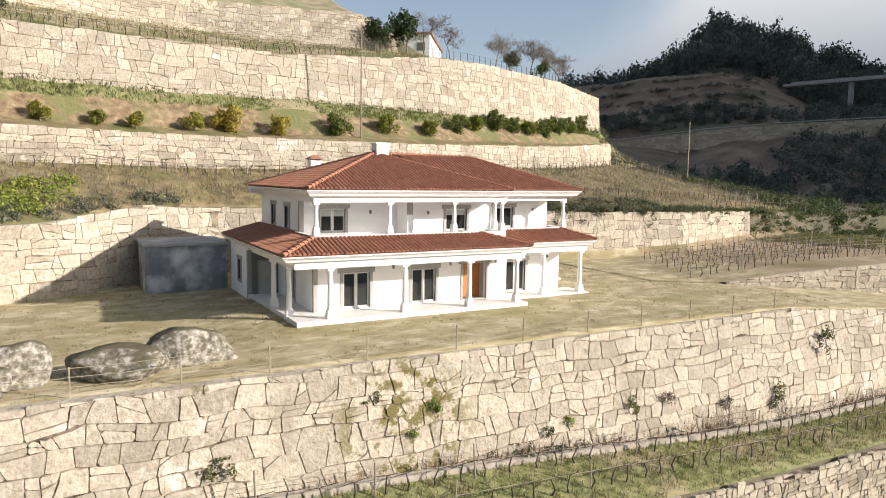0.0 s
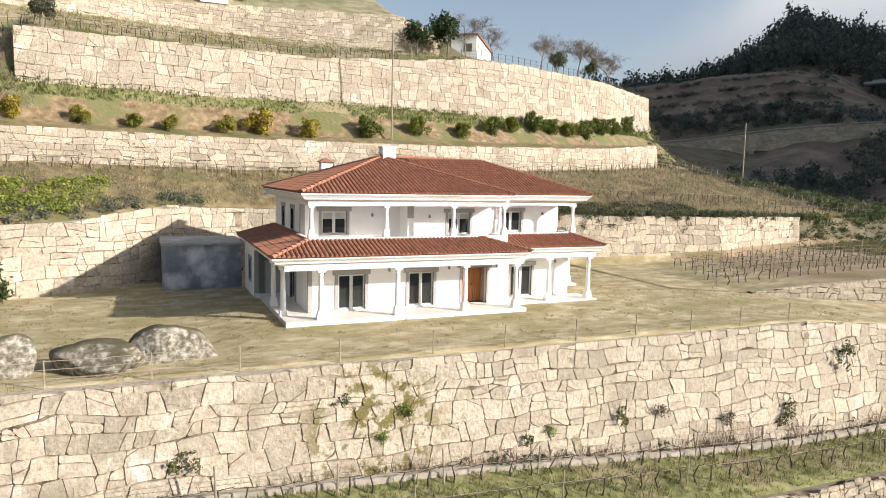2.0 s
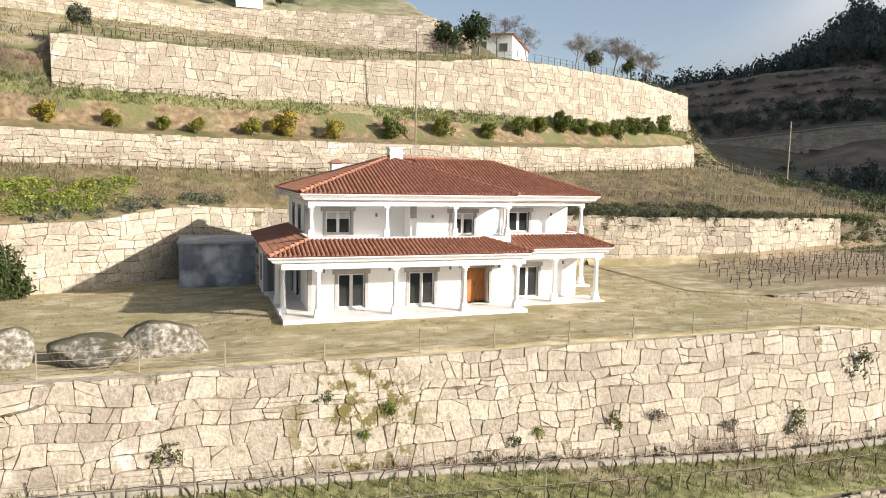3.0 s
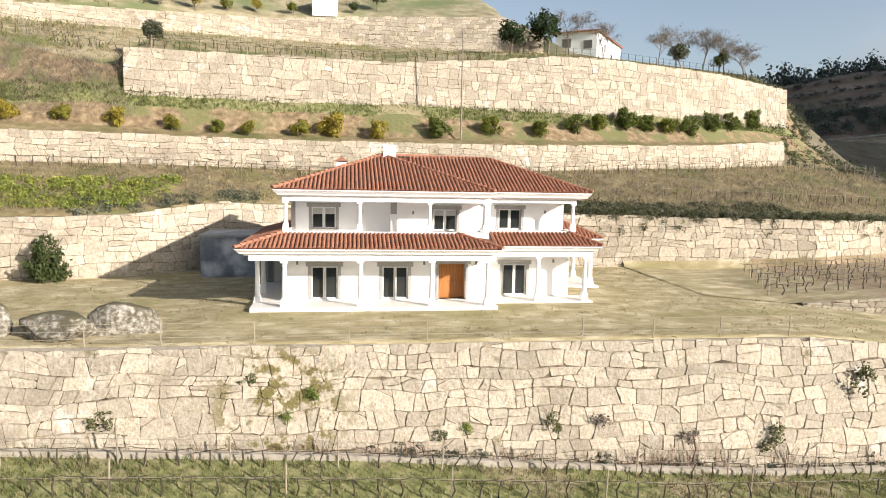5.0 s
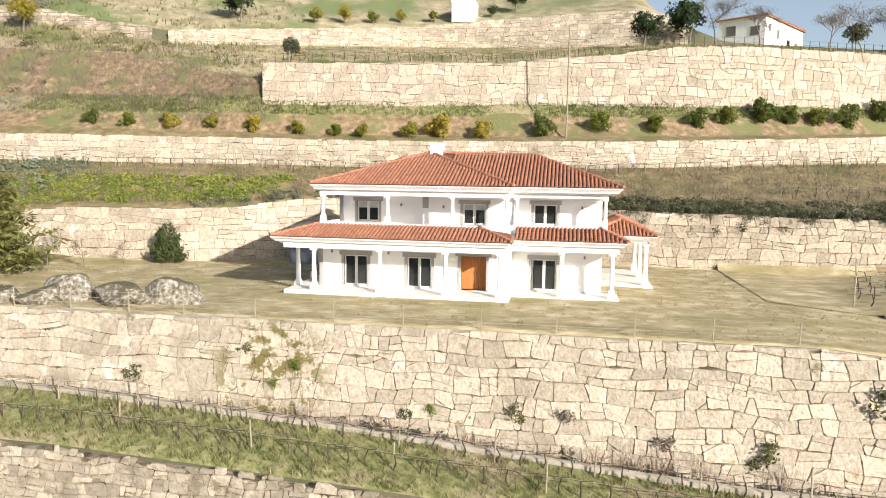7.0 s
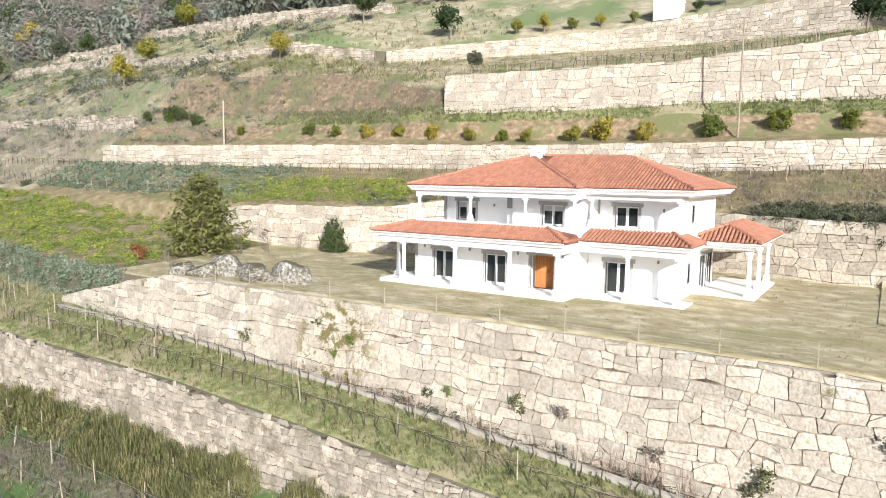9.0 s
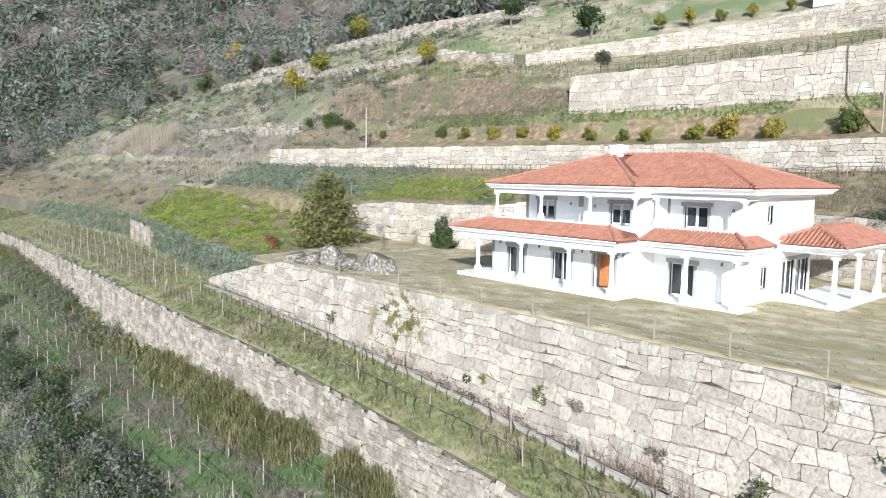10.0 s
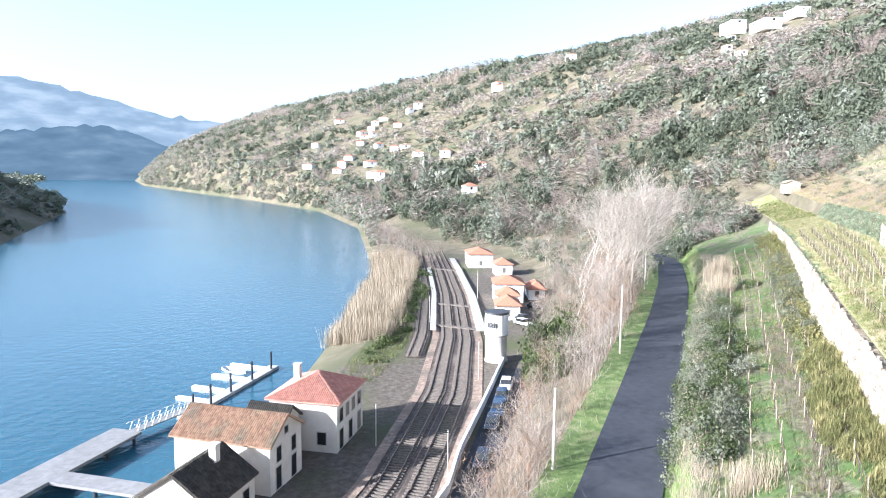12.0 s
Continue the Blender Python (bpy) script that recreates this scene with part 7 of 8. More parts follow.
for _ in range(8500):
    x = -420 - 1200 * R.random() ** 1.6
    la, lb = R.choice((("flat", "road_in"), ("road_in", "f_top"), ("f_top", "m_top"), ("m_top", "hill_a"), ("hill_a", "hill_c")))
    x, y, z = between(la, lb, x, R.random())
    if not clear(x, y):
        continue
    s = R.uniform(3.0, 5.6) * (1 + (-420 - x) / 1500)
    wide = noise.noise((x / 90, y / 90, 3.0))
    (pb if R.random() < 0.34 + 1.4 * wide else ps).append((R.randrange(5), x, y, z - 0.5, s, s * R.uniform(0.8, 1.15), min(max(0.3 + wide * 0.9 + R.gauss(0, 0.08), 0), 1)))
for _ in range(1500):
    x = -300 - 1100 * R.random() ** 1.3
    x, y, z = between("bank_top", "flat", x, R.random())
    if not clear(x, y):
        continue
    s = R.uniform(2.5, 5.0) * (1 + max(0, -420 - x) / 1500)
    (pb if R.random() < 0.4 else ps).append((R.randrange(5), x, y, z - 0.5, s, s * R.uniform(0.8, 1.1), R.random() * 0.7))
for _ in range(600):
    x, y, z = between("bank", "bank_top", -215 - 900 * R.random() ** 1.5, R.uniform(0.35, 1))
    q = R.uniform(1.6, 3.4) * (1 + max(0, -420 - x) / 900)
    (pb if R.random() < 0.4 else ps).append((R.randrange(5), x, y, z - 0.5, q, q, R.random() * 0.5))
for _ in range(2200):
    x = 450 - 2600 * R.random()
    la, lb = R.choice((("far_mid", "far_bank"), ("far_top", "far_mid")))
    x, y, z = between(la, lb, x, R.random())
    s = R.uniform(6, 12)
    ps.append((R.randrange(8), x, y, z - 1, s, s * 0.8, R.random() * 0.6))
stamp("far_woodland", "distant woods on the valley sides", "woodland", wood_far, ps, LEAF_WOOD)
stamp("bare_far_woodland", "distant leafless grey-brown woods", "woodland", haze_far, pb, BARE_WOOD)

ps = []
for cx, cy, m in ((-560, -350, 170), (-620, -400, 120), (-500, -285, 120), (-690, -385, 90)):
    for _ in range(m):
        x, y = cx + R.gauss(0, 38), cy + R.gauss(0, 32)
        ps.append((R.randrange(5), x, y, ground_z(x, y) - 0.3, R.uniform(4, 8), R.uniform(0.8, 1.6), R.uniform(0.2, 0.9)))
stamp("green_clearings", "green orchards and meadows round the village", "meadow", low_t, ps, LEAF_SAGE)

# ---- river bank: houses, landing stage, station ----
CREAM = mat("cream_render", [(0.3, (0.50, 0.465, 0.405)), (0.7, (0.64, 0.605, 0.545))], scale=0.6, rough=0.85, second=(0.3, (0.50, 0.46, 0.40), 0.56, 0.8), coord="World")
OLD_TILE = mat("old_clay_tile", [(0.3, (0.22, 0.13, 0.085)), (0.55, (0.34, 0.215, 0.14)), (0.8, (0.42, 0.30, 0.21))], scale=1.6, rough=0.9, second=(0.4, (0.2, 0.17, 0.12), 0.52, 0.7), coord="World", island=0.25)
PINK_TILE = mat("faded_pink_tile", [(0.3, (0.33, 0.15, 0.11)), (0.55, (0.42, 0.21, 0.16)), (0.8, (0.48, 0.28, 0.22))], scale=1.6, rough=0.85, coord="World", island=0.15)
# Much darker than the other roof tiles.
DARK_TILE = mat("very_dark_tile", [(0.3, (0.035, 0.032, 0.026)), (0.7, (0.085, 0.075, 0.06))], scale=2, rough=0.95, coord="World", island=0.25)
SHUTTER = plain("grey_shutter", (0.16, 0.15, 0.13), 0.7)


def tiled(planes, material, parent, pitch=0.26):
    tiles = ([], [])
    for p in planes:
        roof_plane(*p, tiles)
    return tagged(link_mesh("roof_tiles", *tiles, material, parent), kind="stuff")


def small_house(name, label, x, y, z, w, d, h, turn, roof_mat, wall_mat, kind="hip", rise=1.6, wins=(), tiles=False, over=0.35, chimney=None, category="house"):
    """Box of walls, hip or gable roof, windows with surrounds. wins: side, along, low, width, height. Sides: 0 -y, 1 +x, 2 +y, 3 -x."""
    hs = empty(name, x, y, z)
    hs.rotation_euler = (0, 0, radians(turn))
    tagged(hs, label, category)
    loc = []

    def mine(ob):
        ob.matrix_parent_inverse = Matrix.Identity(4)
        loc.append(ob)
        return ob

    a, b = w / 2, d / 2
    bm = boxes((-a, -b, -0.6, a, b, h))
    if kind == "gable":
        vs = [bm.verts.new(p) for p in ((-a, -b, h), (-a, b, h), (-a, 0, h + rise), (a, -b, h), (a, b, h), (a, 0, h + rise))]
        bm.faces.new((vs[0], vs[2], vs[1]))
        bm.faces.new((vs[3], vs[4], vs[5]))
    mine(part("wall", bm, wall_mat, hs))
    e, o = h, over
    if kind == "hip":
        k = min(a, b)
        r0, r1 = ((-a + k, 0, h + rise), (a - k, 0, h + rise)) if a >= b else ((0, -b + k, h + rise), (0, b - k, h + rise))
        A, B, C, D = (-a - o, -b - o, e), (a + o, -b - o, e), (a + o, b + o, e), (-a - o, b + o, e)
        planes = [(A, B, r1, r0), (B, C, r1, r1), (C, D, r0, r1), (D, A, r0, r0)] if a >= b else [(A, B, r0, r0), (B, C, r1, r0), (C, D, r1, r1), (D, A, r0, r1)]
    else:
        A, B, C, D = (-a - o, -b - o, e - 0.1), (a + o, -b - o, e - 0.1), (a + o, b + o, e - 0.1), (-a - o, b + o, e - 0.1)
        r0, r1 = (-a - o, 0, h + rise + 0.06), (a + o, 0, h + rise + 0.06)
        planes = [(A, B, r1, r0), (C, D, r0, r1)]
    rf = mine(deck("roof", [[q for i, q in enumerate(p) if i == 0 or q != p[i - 1]] for p in planes], hs, 0.14))
    rf.data.materials[0] = roof_mat
    if tiles:
        t = tiled(planes, roof_mat, rf)
    for side, u, lo, ww, hh in wins:
        ang = (0, 90, 180, 270)[side]
        dist = b if side in (0, 2) else a
        m = Matrix.Rotation(radians(ang), 4, "Z") @ Matrix.Translation((u, -dist, lo))
        o1 = mine(part("window", boxes((-ww / 2 - 0.1, -0.05, -0.1, -ww / 2, 0.03, hh + 0.1), (ww / 2, -0.05, -0.1, ww / 2 + 0.1, 0.03, hh + 0.1), (-ww / 2, -0.05, hh, ww / 2, 0.03, hh + 0.1), (-ww / 2, -0.05, -0.1, ww / 2, 0.03, 0)), GRANITE_TRIM, hs))
        o1.matrix_basis = m
        part("pane", boxes((-ww / 2, -0.02, 0, ww / 2, 0.0, hh)), GLASS if R.random() < 0.6 else SHUTTER, o1)
    if chimney:
        cx, cy, ct = chimney
        mine(part("chimney", boxes((cx - 0.35, cy - 0.35, h - 0.5, cx + 0.35, cy + 0.35, ct), (cx - 0.42, cy - 0.42, ct, cx + 0.42, cy + 0.42, ct + 0.12)), wall_mat, hs))
    return hs


G0 = -24.3
small_house("riverside_house", "cream two-storey house with a red hipped roof by the railway", -19.8, -66.6, G0, 8.7, 8.0, 5.75, 11.5, PINK_TILE, CREAM, "hip", 2.1, [(1, -1.0, 3.4, 1.0, 1.5), (1, 2.2, 0.9, 1.0, 1.4), (1, -1.0, 0.9, 1.0, 1.4), (1, -2.9, 3.4, 0.9, 1.5), (2, -3, 3.3, 1.0, 1.5), (2, -1, 3.3, 1.0, 1.5), (2, 1, 3.3, 1.0, 1.5), (2, 3, 3.3, 1.0, 1.5), (2, -3, 0.2, 1.1, 2.2), (2, 0, 0.2, 1.1, 2.2), (2, 3, 0.2, 1.1, 2.2)], True, 0.4, (0.2, -2.4, 8.6))
small_house("riverside_house", "white gabled house with an old brown tile roof", -7.6, -67.9, G0, 10.6, 6.4, 5.1, 98, OLD_TILE, CREAM, "gable", 2.0, [(1, -1.5, 2.9, 0.9, 1.5), (1, 1.5, 2.9, 0.9, 1.5), (1, -1.6, 0.2, 1.0, 2.2), (1, 1.5, 0.2, 1.0, 2.2), (1, 0, 5.2, 0.7, 0.7)], True)
small_house("riverside_annex", "low annex with a dark roof beside the white house", -13.0, -68.0, G0, 4.6, 3.6, 4.4, 98, DARK_TILE, CREAM, "gable", 1.5, [(1, 0, 0.8, 0.9, 1.4)], True)
small_house("riverside_house", "white gabled house with a dark tile roof and a chimney", 0.8, -65.4, G0, 7.0, 7.0, 3.3, 8, DARK_TILE, CREAM, "gable", 2.4, [(2, -2, 0.9, 1.0, 1.4), (2, 2, 0.9, 1.0, 1.4)], True, 0.3, (-1.2, 0.9, 6.6))
# landing stage
DECK = mat("pale_deck", [(0.3, (0.16, 0.157, 0.15)), (0.7, (0.26, 0.253, 0.243))], scale=1.2, detail=10, second=(0.5, (0.20, 0.195, 0.185), 0.5, 0.7), rough=0.85, coord="World")
PILE = plain("dark_pile", (0.035, 0.04, 0.05), 0.5)
BOAT = plain("white_hull", (0.72, 0.73, 0.74), 0.35)


def beam(name, p, q, half, z0, z1, material, parent=None):
    c = Curve2([p, q])
    x0, y0, nx, ny = c.at(0)
    x1, y1, _, _ = c.at(c.length)
    bm = bmesh.new()
    v = [bm.verts.new((x + nx * s * half, y + ny * s * half, z)) for z in (z0, z1) for x, y, s in ((x0, y0, -1), (x1, y1, -1), (x1, y1, 1), (x0, y0, 1))]
    for f in ((3, 2, 1, 0), (4, 5, 6, 7), (0, 1, 5, 4), (1, 2, 6, 5), (2, 3, 7, 6), (3, 0, 4, 7)):
        bm.faces.new([v[i] for i in f])
    bmesh.ops.recalc_face_normals(bm, faces=bm.faces)
    return part(name, bm, material, parent)


pier = empty("pier", 3, -91, -27)
tagged(pier, "pale concrete pier on piles over the river", "pier")
beam("deck", (12, -86.9), (-14.1, -91.0), 2.1, -25.9, -25.55, DECK, pier)
beam("deck", (-1.6, -87.0), (-3.6, -74.0), 1.3, -25.9, -25.56, DECK, pier)
for x, y in ((4, -86.6), (4, -89.8), (-3, -87.6), (-3, -91.0), (-9, -88.6), (-9, -91.8), (-13.6, -89.4), (-13.6, -92.4), (-3.4, -80), (-2.0, -82)):
    bm = bmesh.new()
    tube(bm, [(x, y, -31), (x, y, -25.9)], 0.2, 8)
    part("pile", bm, PILE, pier)
ramp = empty("gangway", -16, -93, -26)
tagged(ramp, "white truss gangway down to the floating jetty", "gangway")
beam("ramp_deck", (-14.1, -91.0), (-24.0, -90.6), 0.7, -26.1, -25.95, DECK, ramp)
for sgn in (-0.8, 0.8):
    for i in range(9):
        x = -14.8 - i * 1.15
        bm = bmesh.new()
        tube(bm, [(x, -90.8 + sgn * 0.85, -26.0), (x - 0.55, -90.8 + sgn * 0.85, -24.9)], 0.05, 5)
        part("brace", bm, BOAT, ramp)
    bm = bmesh.new()
    tube(bm, [(-14.4, -90.8 + sgn * 0.85, -24.9), (-24.6, -90.8 + sgn * 0.85, -24.9)], 0.06, 5)
    part("rail", bm, BOAT, ramp)
jetty = empty("jetty", -25, -93, -27)
tagged(jetty, "long grey floating jetty moored to dark piles", "jetty")
beam("float", (-22.4, -90.2), (-47.6, -94.3), 0.9, -27.1, -26.55, CONCRETE, jetty)
for i, x in enumerate((-23.5, -28.0, -33.4, -39.6, -45.8)):
    bm = bmesh.new()
    tube(bm, [(x, -89.3 - i * 1.05, -32), (x, -89.3 - i * 1.05, -23.6)], 0.17, 8)
    part("pile", bm, PILE, jetty)
for i, x in enumerate((-29.2, -34.0, -40.0, -46.2)):
    f = beam("finger_pontoon", (x, -92.4 - i * 0.9), (x + 0.5, -97.4 - i * 1.5), 0.4, -27.05, -26.6, BOAT)
    tagged(f, "narrow white finger pontoon beside the jetty", "pontoon", "finger pontoons")
# small boat moored
bm = bmesh.new()
rings = []
for t, w, zz in ((0, 0.5, 0.3), (0.3, 0.8, 0.0), (0.7, 0.75, 0.0), (1.0, 0.1, 0.25)):
    rings.append([bm.verts.new((t * 5 - 2.5, sx * w, zz + dz)) for sx, dz in ((-1, 0.55), (-0.7, 0.0), (0.7, 0.0), (1, 0.55))])
for a, b in zip(rings[:-1], rings[1:]):
    for j in range(3):
        bm.faces.new((a[j], a[j + 1], b[j + 1], b[j]))
for r in (rings[0], rings[-1]):
    bm.faces.new(r)
boat = part("boat", bm, BOAT, None)
boat.location, boat.rotation_euler = (-42.5, -98.5, -27.1), (0, 0, 1.5)
tagged(boat, "small white boat moored at the jetty", "boat")

# station buildings
for x, y, w, d, h, t, lab in ((-112.5, -73.5, 9, 7, 4.6, 22, "white station house with a red hipped roof and chimney"), (-101.5, -70.0, 6, 5, 3.6, 22, "small white station outhouse with a red hipped roof"), (-93.0, -67.2, 7, 5, 3.2, 22, "low white station shed with a red hipped roof"), (-166, -101, 12, 8, 4.6, 27, "white house with red hipped roofs beyond the station"), (-152, -88, 7, 5, 3.4, 27, "small white building with a red roof"), (-118, -68, 8, 4, 2.8, 22, "low shed with a red roof")):
    small_house("station_building", lab, x, y, G0, w, d, h, t, TILE, RENDER, "hip", 1.7, [(0, -w * 0.25, 0.9, 0.9, 1.4), (0, w * 0.25, 0.9, 0.9, 1.4), (1, 0, 0.9, 0.9, 1.4)], False, 0.4, (0, 0, h + 2.4) if w == 9 else None)
# water tower
tower = empty("water_tower", -59.0, -58.0, G0)
tagged(tower, "round white railway water tower with a dark rim", "water tower")
bm = bmesh.new()
bmesh.ops.create_cone(bm, cap_ends=True, segments=24, radius1=1.75, radius2=1.75, depth=4.6, matrix=Matrix.Translation((-59, -58, G0 + 2.3)))
part("base_drum", bm, CREAM, tower)
bm = bmesh.new()
bmesh.ops.create_cone(bm, cap_ends=True, segments=24, radius1=1.95, radius2=1.95, depth=3.6, matrix=Matrix.Translation((-59, -58, G0 + 6.45)))
part("tank_drum", bm, RENDER, tower)
bm = bmesh.new()
bmesh.ops.create_cone(bm, cap_ends=True, segments=24, radius1=2.02, radius2=2.02, depth=0.35, matrix=Matrix.Translation((-59, -58, G0 + 8.3)))
part("rim", bm, LAMP_METAL, tower)
for z in (0.3, 4.65):
    bm = bmesh.new()
    bmesh.ops.create_cone(bm, cap_ends=True, segments=24, radius1=2.0, radius2=2.0, depth=0.18, matrix=Matrix.Translation((-59, -58, G0 + z)))
    part("band", bm, CONCRETE, tower)
for i in range(6):
    an = 0.35 + i * 0.16
    bm = boxes((-0.16, -0.03, 0, 0.10, 0.03, 0.8 if i % 2 else 1.0))
    o = part("lettering_bar", bm, LAMP_METAL, tower)
    o.matrix_parent_inverse = Matrix.Identity(4)
    o.matrix_basis = Matrix.Rotation(an - 0.8, 4, "Z") @ Matrix.Translation((1.97, 0, 6.0)) @ Matrix.Rotation(radians(90), 4, "Z")
# low wall and platforms
YARD = mat("pale_yard", [(0.3, (0.27, 0.25, 0.22)), (0.7, (0.42, 0.40, 0.37))], scale=0.8, rough=0.9, coord="World")
pl = strip_mesh("platform", [(x, rail_y(x) + 5.2) for x in (-75, -90, -110, -130, -150, -175)], 1.0, G0 + 0.75, YARD, "pale station platform beside the track", "platform")
pl = strip_mesh("platform", [(x, rail_y(x) - 5.0) for x in (-72, -90, -110, -130, -150)], 0.6, G0 + 0.7, YARD, "narrow pale platform between track and siding", "platform")
strip_mesh("station_yard", [(-62, -57.5), (-90, -64.5), (-112, -69.5), (-150, -84)], 5.5, G0 + 0.06, YARD, "pale paved station yard", "yard")
strip_mesh("car_park", [(14, -43.0), (-14, -44.2), (-30, -47.5), (-56, -53.5)], 2.6, G0 + 0.1, ASPHALT, "narrow asphalt car park behind the wall", "car park")
c = Curve2([(15, -45.0), (-13, -47.0), (-21, -49.2), (-37.4, -52.3), (-58, -56.4)])
n = 24
vs, fs = [], []
for i in range(n + 1):
    x, y, nx, ny = c.at(c.length * i / n)
    vs += [(x + nx * 0.15, y + ny * 0.15, G0 - 0.2), (x + nx * 0.15, y + ny * 0.15, G0 + 1.2), (x - nx * 0.15, y - ny * 0.15, G0 + 1.2), (x - nx * 0.15, y - ny * 0.15, G0 - 0.2)]
for i in range(n):
    a = 4 * i
    fs += [(a, a + 4, a + 5, a + 1), (a + 1, a + 5, a + 6, a + 2), (a + 2, a + 6, a + 7, a + 3)]
tagged(link_mesh("wall_rail", vs, fs, RENDER), "low white wall between the track and the car park", "wall", kind="structure")
# wall bars: pale crossing boards and signals
for x in (-77.5, -98.0, -150.0):
    y = rail_y(x)
    bm = boxes((x - 0.6, y - 4.4, G0 + 0.3, x + 0.6, y + 4.4, G0 + 0.5))
    tagged(part("crossing", bm, SLEEPER, None), "dark timber crossing over the tracks", "crossing", "track crossings")


def car(x, y, turn, paint, label):
    """Body with a narrower cabin, dark glass and wheels."""
    cr = empty("car", x, y, G0 + 0.12)
    cr.rotation_euler = (0, 0, radians(turn))
    tagged(cr, label, "car", "parked cars")

    def own(ob):
        ob.matrix_parent_inverse = Matrix.Identity(4)
        return ob

    own(part("body", boxes((-2.0, -0.85, 0.3, 2.0, 0.85, 0.85), bevel=0.12), paint, cr))
    bm = boxes((-1.5, -0.78, 0.85, 0.9, 0.78, 1.42))
    for v in bm.verts:
        if v.co.z > 1.2:
            v.co.x *= 0.72
            v.co.y *= 0.84
    own(part("cabin", bm, GLASS, cr))
    own(part("roof", boxes((-1.1, -0.66, 1.42, 0.66, 0.66, 1.47)), paint, cr))
    for wx in (-1.25, 1.25):
        for wy in (-0.8, 0.8):
            bm = bmesh.new()
            bmesh.ops.create_cone(bm, cap_ends=True, segments=14, radius1=0.32, radius2=0.32, depth=0.2, matrix=Matrix.Translation((wx, wy, 0.32)) @ Matrix.Rotation(radians(90), 4, "X"))
            own(part("wheel", bm, LAMP_METAL, cr))
    return cr


DARKPAINT, WHITEPAINT, BLUEPAINT = plain("dark_car_paint", (0.03, 0.035, 0.045), 0.25), plain("white_car_paint", (0.7, 0.7, 0.7), 0.25), plain("blue_car_paint", (0.04, 0.07, 0.12), 0.25)
for x, y, tn, p, lab in ((-20.5, -46.2, 12, DARKPAINT, "dark parked car behind the white wall"), (-31, -48.8, 14, DARKPAINT, "dark parked car behind the white wall"), (-36, -49.8, 14, BLUEPAINT, "dark blue parked car behind the white wall"), (-41, -51, 14, BLUEPAINT, "dark blue parked car behind the white wall"), (-46, -52, 14, WHITEPAINT, "white parked car behind the white wall"), (-86, -61.5, 60, WHITEPAINT, "white car parked at the station"), (-90, -62.5, 60, DARKPAINT, "dark car parked at the station"), (-104, -64, 60, DARKPAINT, "dark car parked at the station"), (-122, -76, 100, WHITEPAINT, "white car parked at the station"), (-126, -77.5, 100, DARKPAINT, "dark car parked at the station"), (-130, -79, 100, WHITEPAINT, "white car parked at the station")):
    car(x, y, tn, p, lab)
PALEPOLE = plain("pale_concrete_pole", (0.5, 0.47, 0.4), 0.8)
for x, y, h in ((-40.5, -35.3, 9.5), (-4.0, -34.6, 8.0), (-92, -38.6, 8), (-120, -42.5, 8)):
    pole(x, y, ground_z(x, y), h, "pale roadside pole on the grass verge", 0.13, PALEPOLE)
for x, dy, h in ((-14, 4.4, 6), (-48, 4.4, 6), (-80, -5.8, 6), (-110, 6.8, 7), (-20, -5.5, 5)):
    pole(x, rail_y(x) + dy, G0, h, "thin lamp post beside the tracks", 0.07, PALEPOLE)

# ---- houses up the slope ----
small_house("villa", "white house with a red tiled roof above the upper wall", 46.2, 78.9, 26.2, 16, 7, 5.0, 54.6, TILE, RENDER, "hip", 0.9, [(0, -6.4, 2.9, 0.7, 0.9), (0, -3, 2.3, 0.8, 1.2), (0, 1.5, 1.2, 1.2, 1.4), (0, 5, 1.2, 1.2, 1.4), (3, -1.6, 2.6, 1.4, 1.3), (3, 2.0, 2.3, 1.3, 1.2)], True)
small_house("hut", "small white gabled hut on the top terrace", 1.6, 57.3, ground_z(1.6, 57.0), 3.4, 3.2, 2.3, 90, RENDER, RENDER, "gable", 0.9, [], False, 0.1)
small_house("stone_hut", "little ruined stone hut on the meadow", -167, -9.4, ground_z(-167, -9.4), 7, 4, 2.4, 5, DRY_REST, DRY_REST, "gable", 0.7, [(0, 1.0, 0.2, 1.0, 1.6)])
# village on the far slope
for i, (x, y, w, h) in enumerate(VILLAGE):
    tn = R.uniform(10, 50)
    small_house("village_house", "distant white house among the trees", x, y, ground_z(x, y), w, w * 0.7, h, tn, TILE if i % 3 else OLD_TILE, RENDER, "hip", 1.8, [(0, -w * 0.25, h - 2.2, 1.2, 1.4), (0, w * 0.25, h - 2.2, 1.2, 1.4), (1, 0, h - 2.2, 1.2, 1.4)])
for x, y, w, h in VILLAS:
    small_house("hillside_villa", "large white terraced house high on the hillside", x, y, ground_z(x, y), w, w * 0.5, h, 25, OLD_TILE if w < 12 else CONCRETE, RENDER, "hip", 0.8, [(0, (k + 0.5) * 4.5 - w * 0.5, h - 2.4, 1.8, 1.5) for k in range(int(w / 4.5))] + [(1, 0, h - 2.4, 2, 1.5)])

# ---- the hills to the east ----
EAST = ground_mat("shaded_terraces", (0.12, 0.092, 0.068), (0.19, 0.145, 0.105), (0.28, 0.22, 0.165), (0.13, 0.12, 0.075), 0.48, 0.62, 0.12, 0.03)


def road_z(ang):
    return float(np.interp(ang, [38, 43.5, 50, 56.5, 66], [19.0, 21.4, 25.0, 27.0, 28.0]))


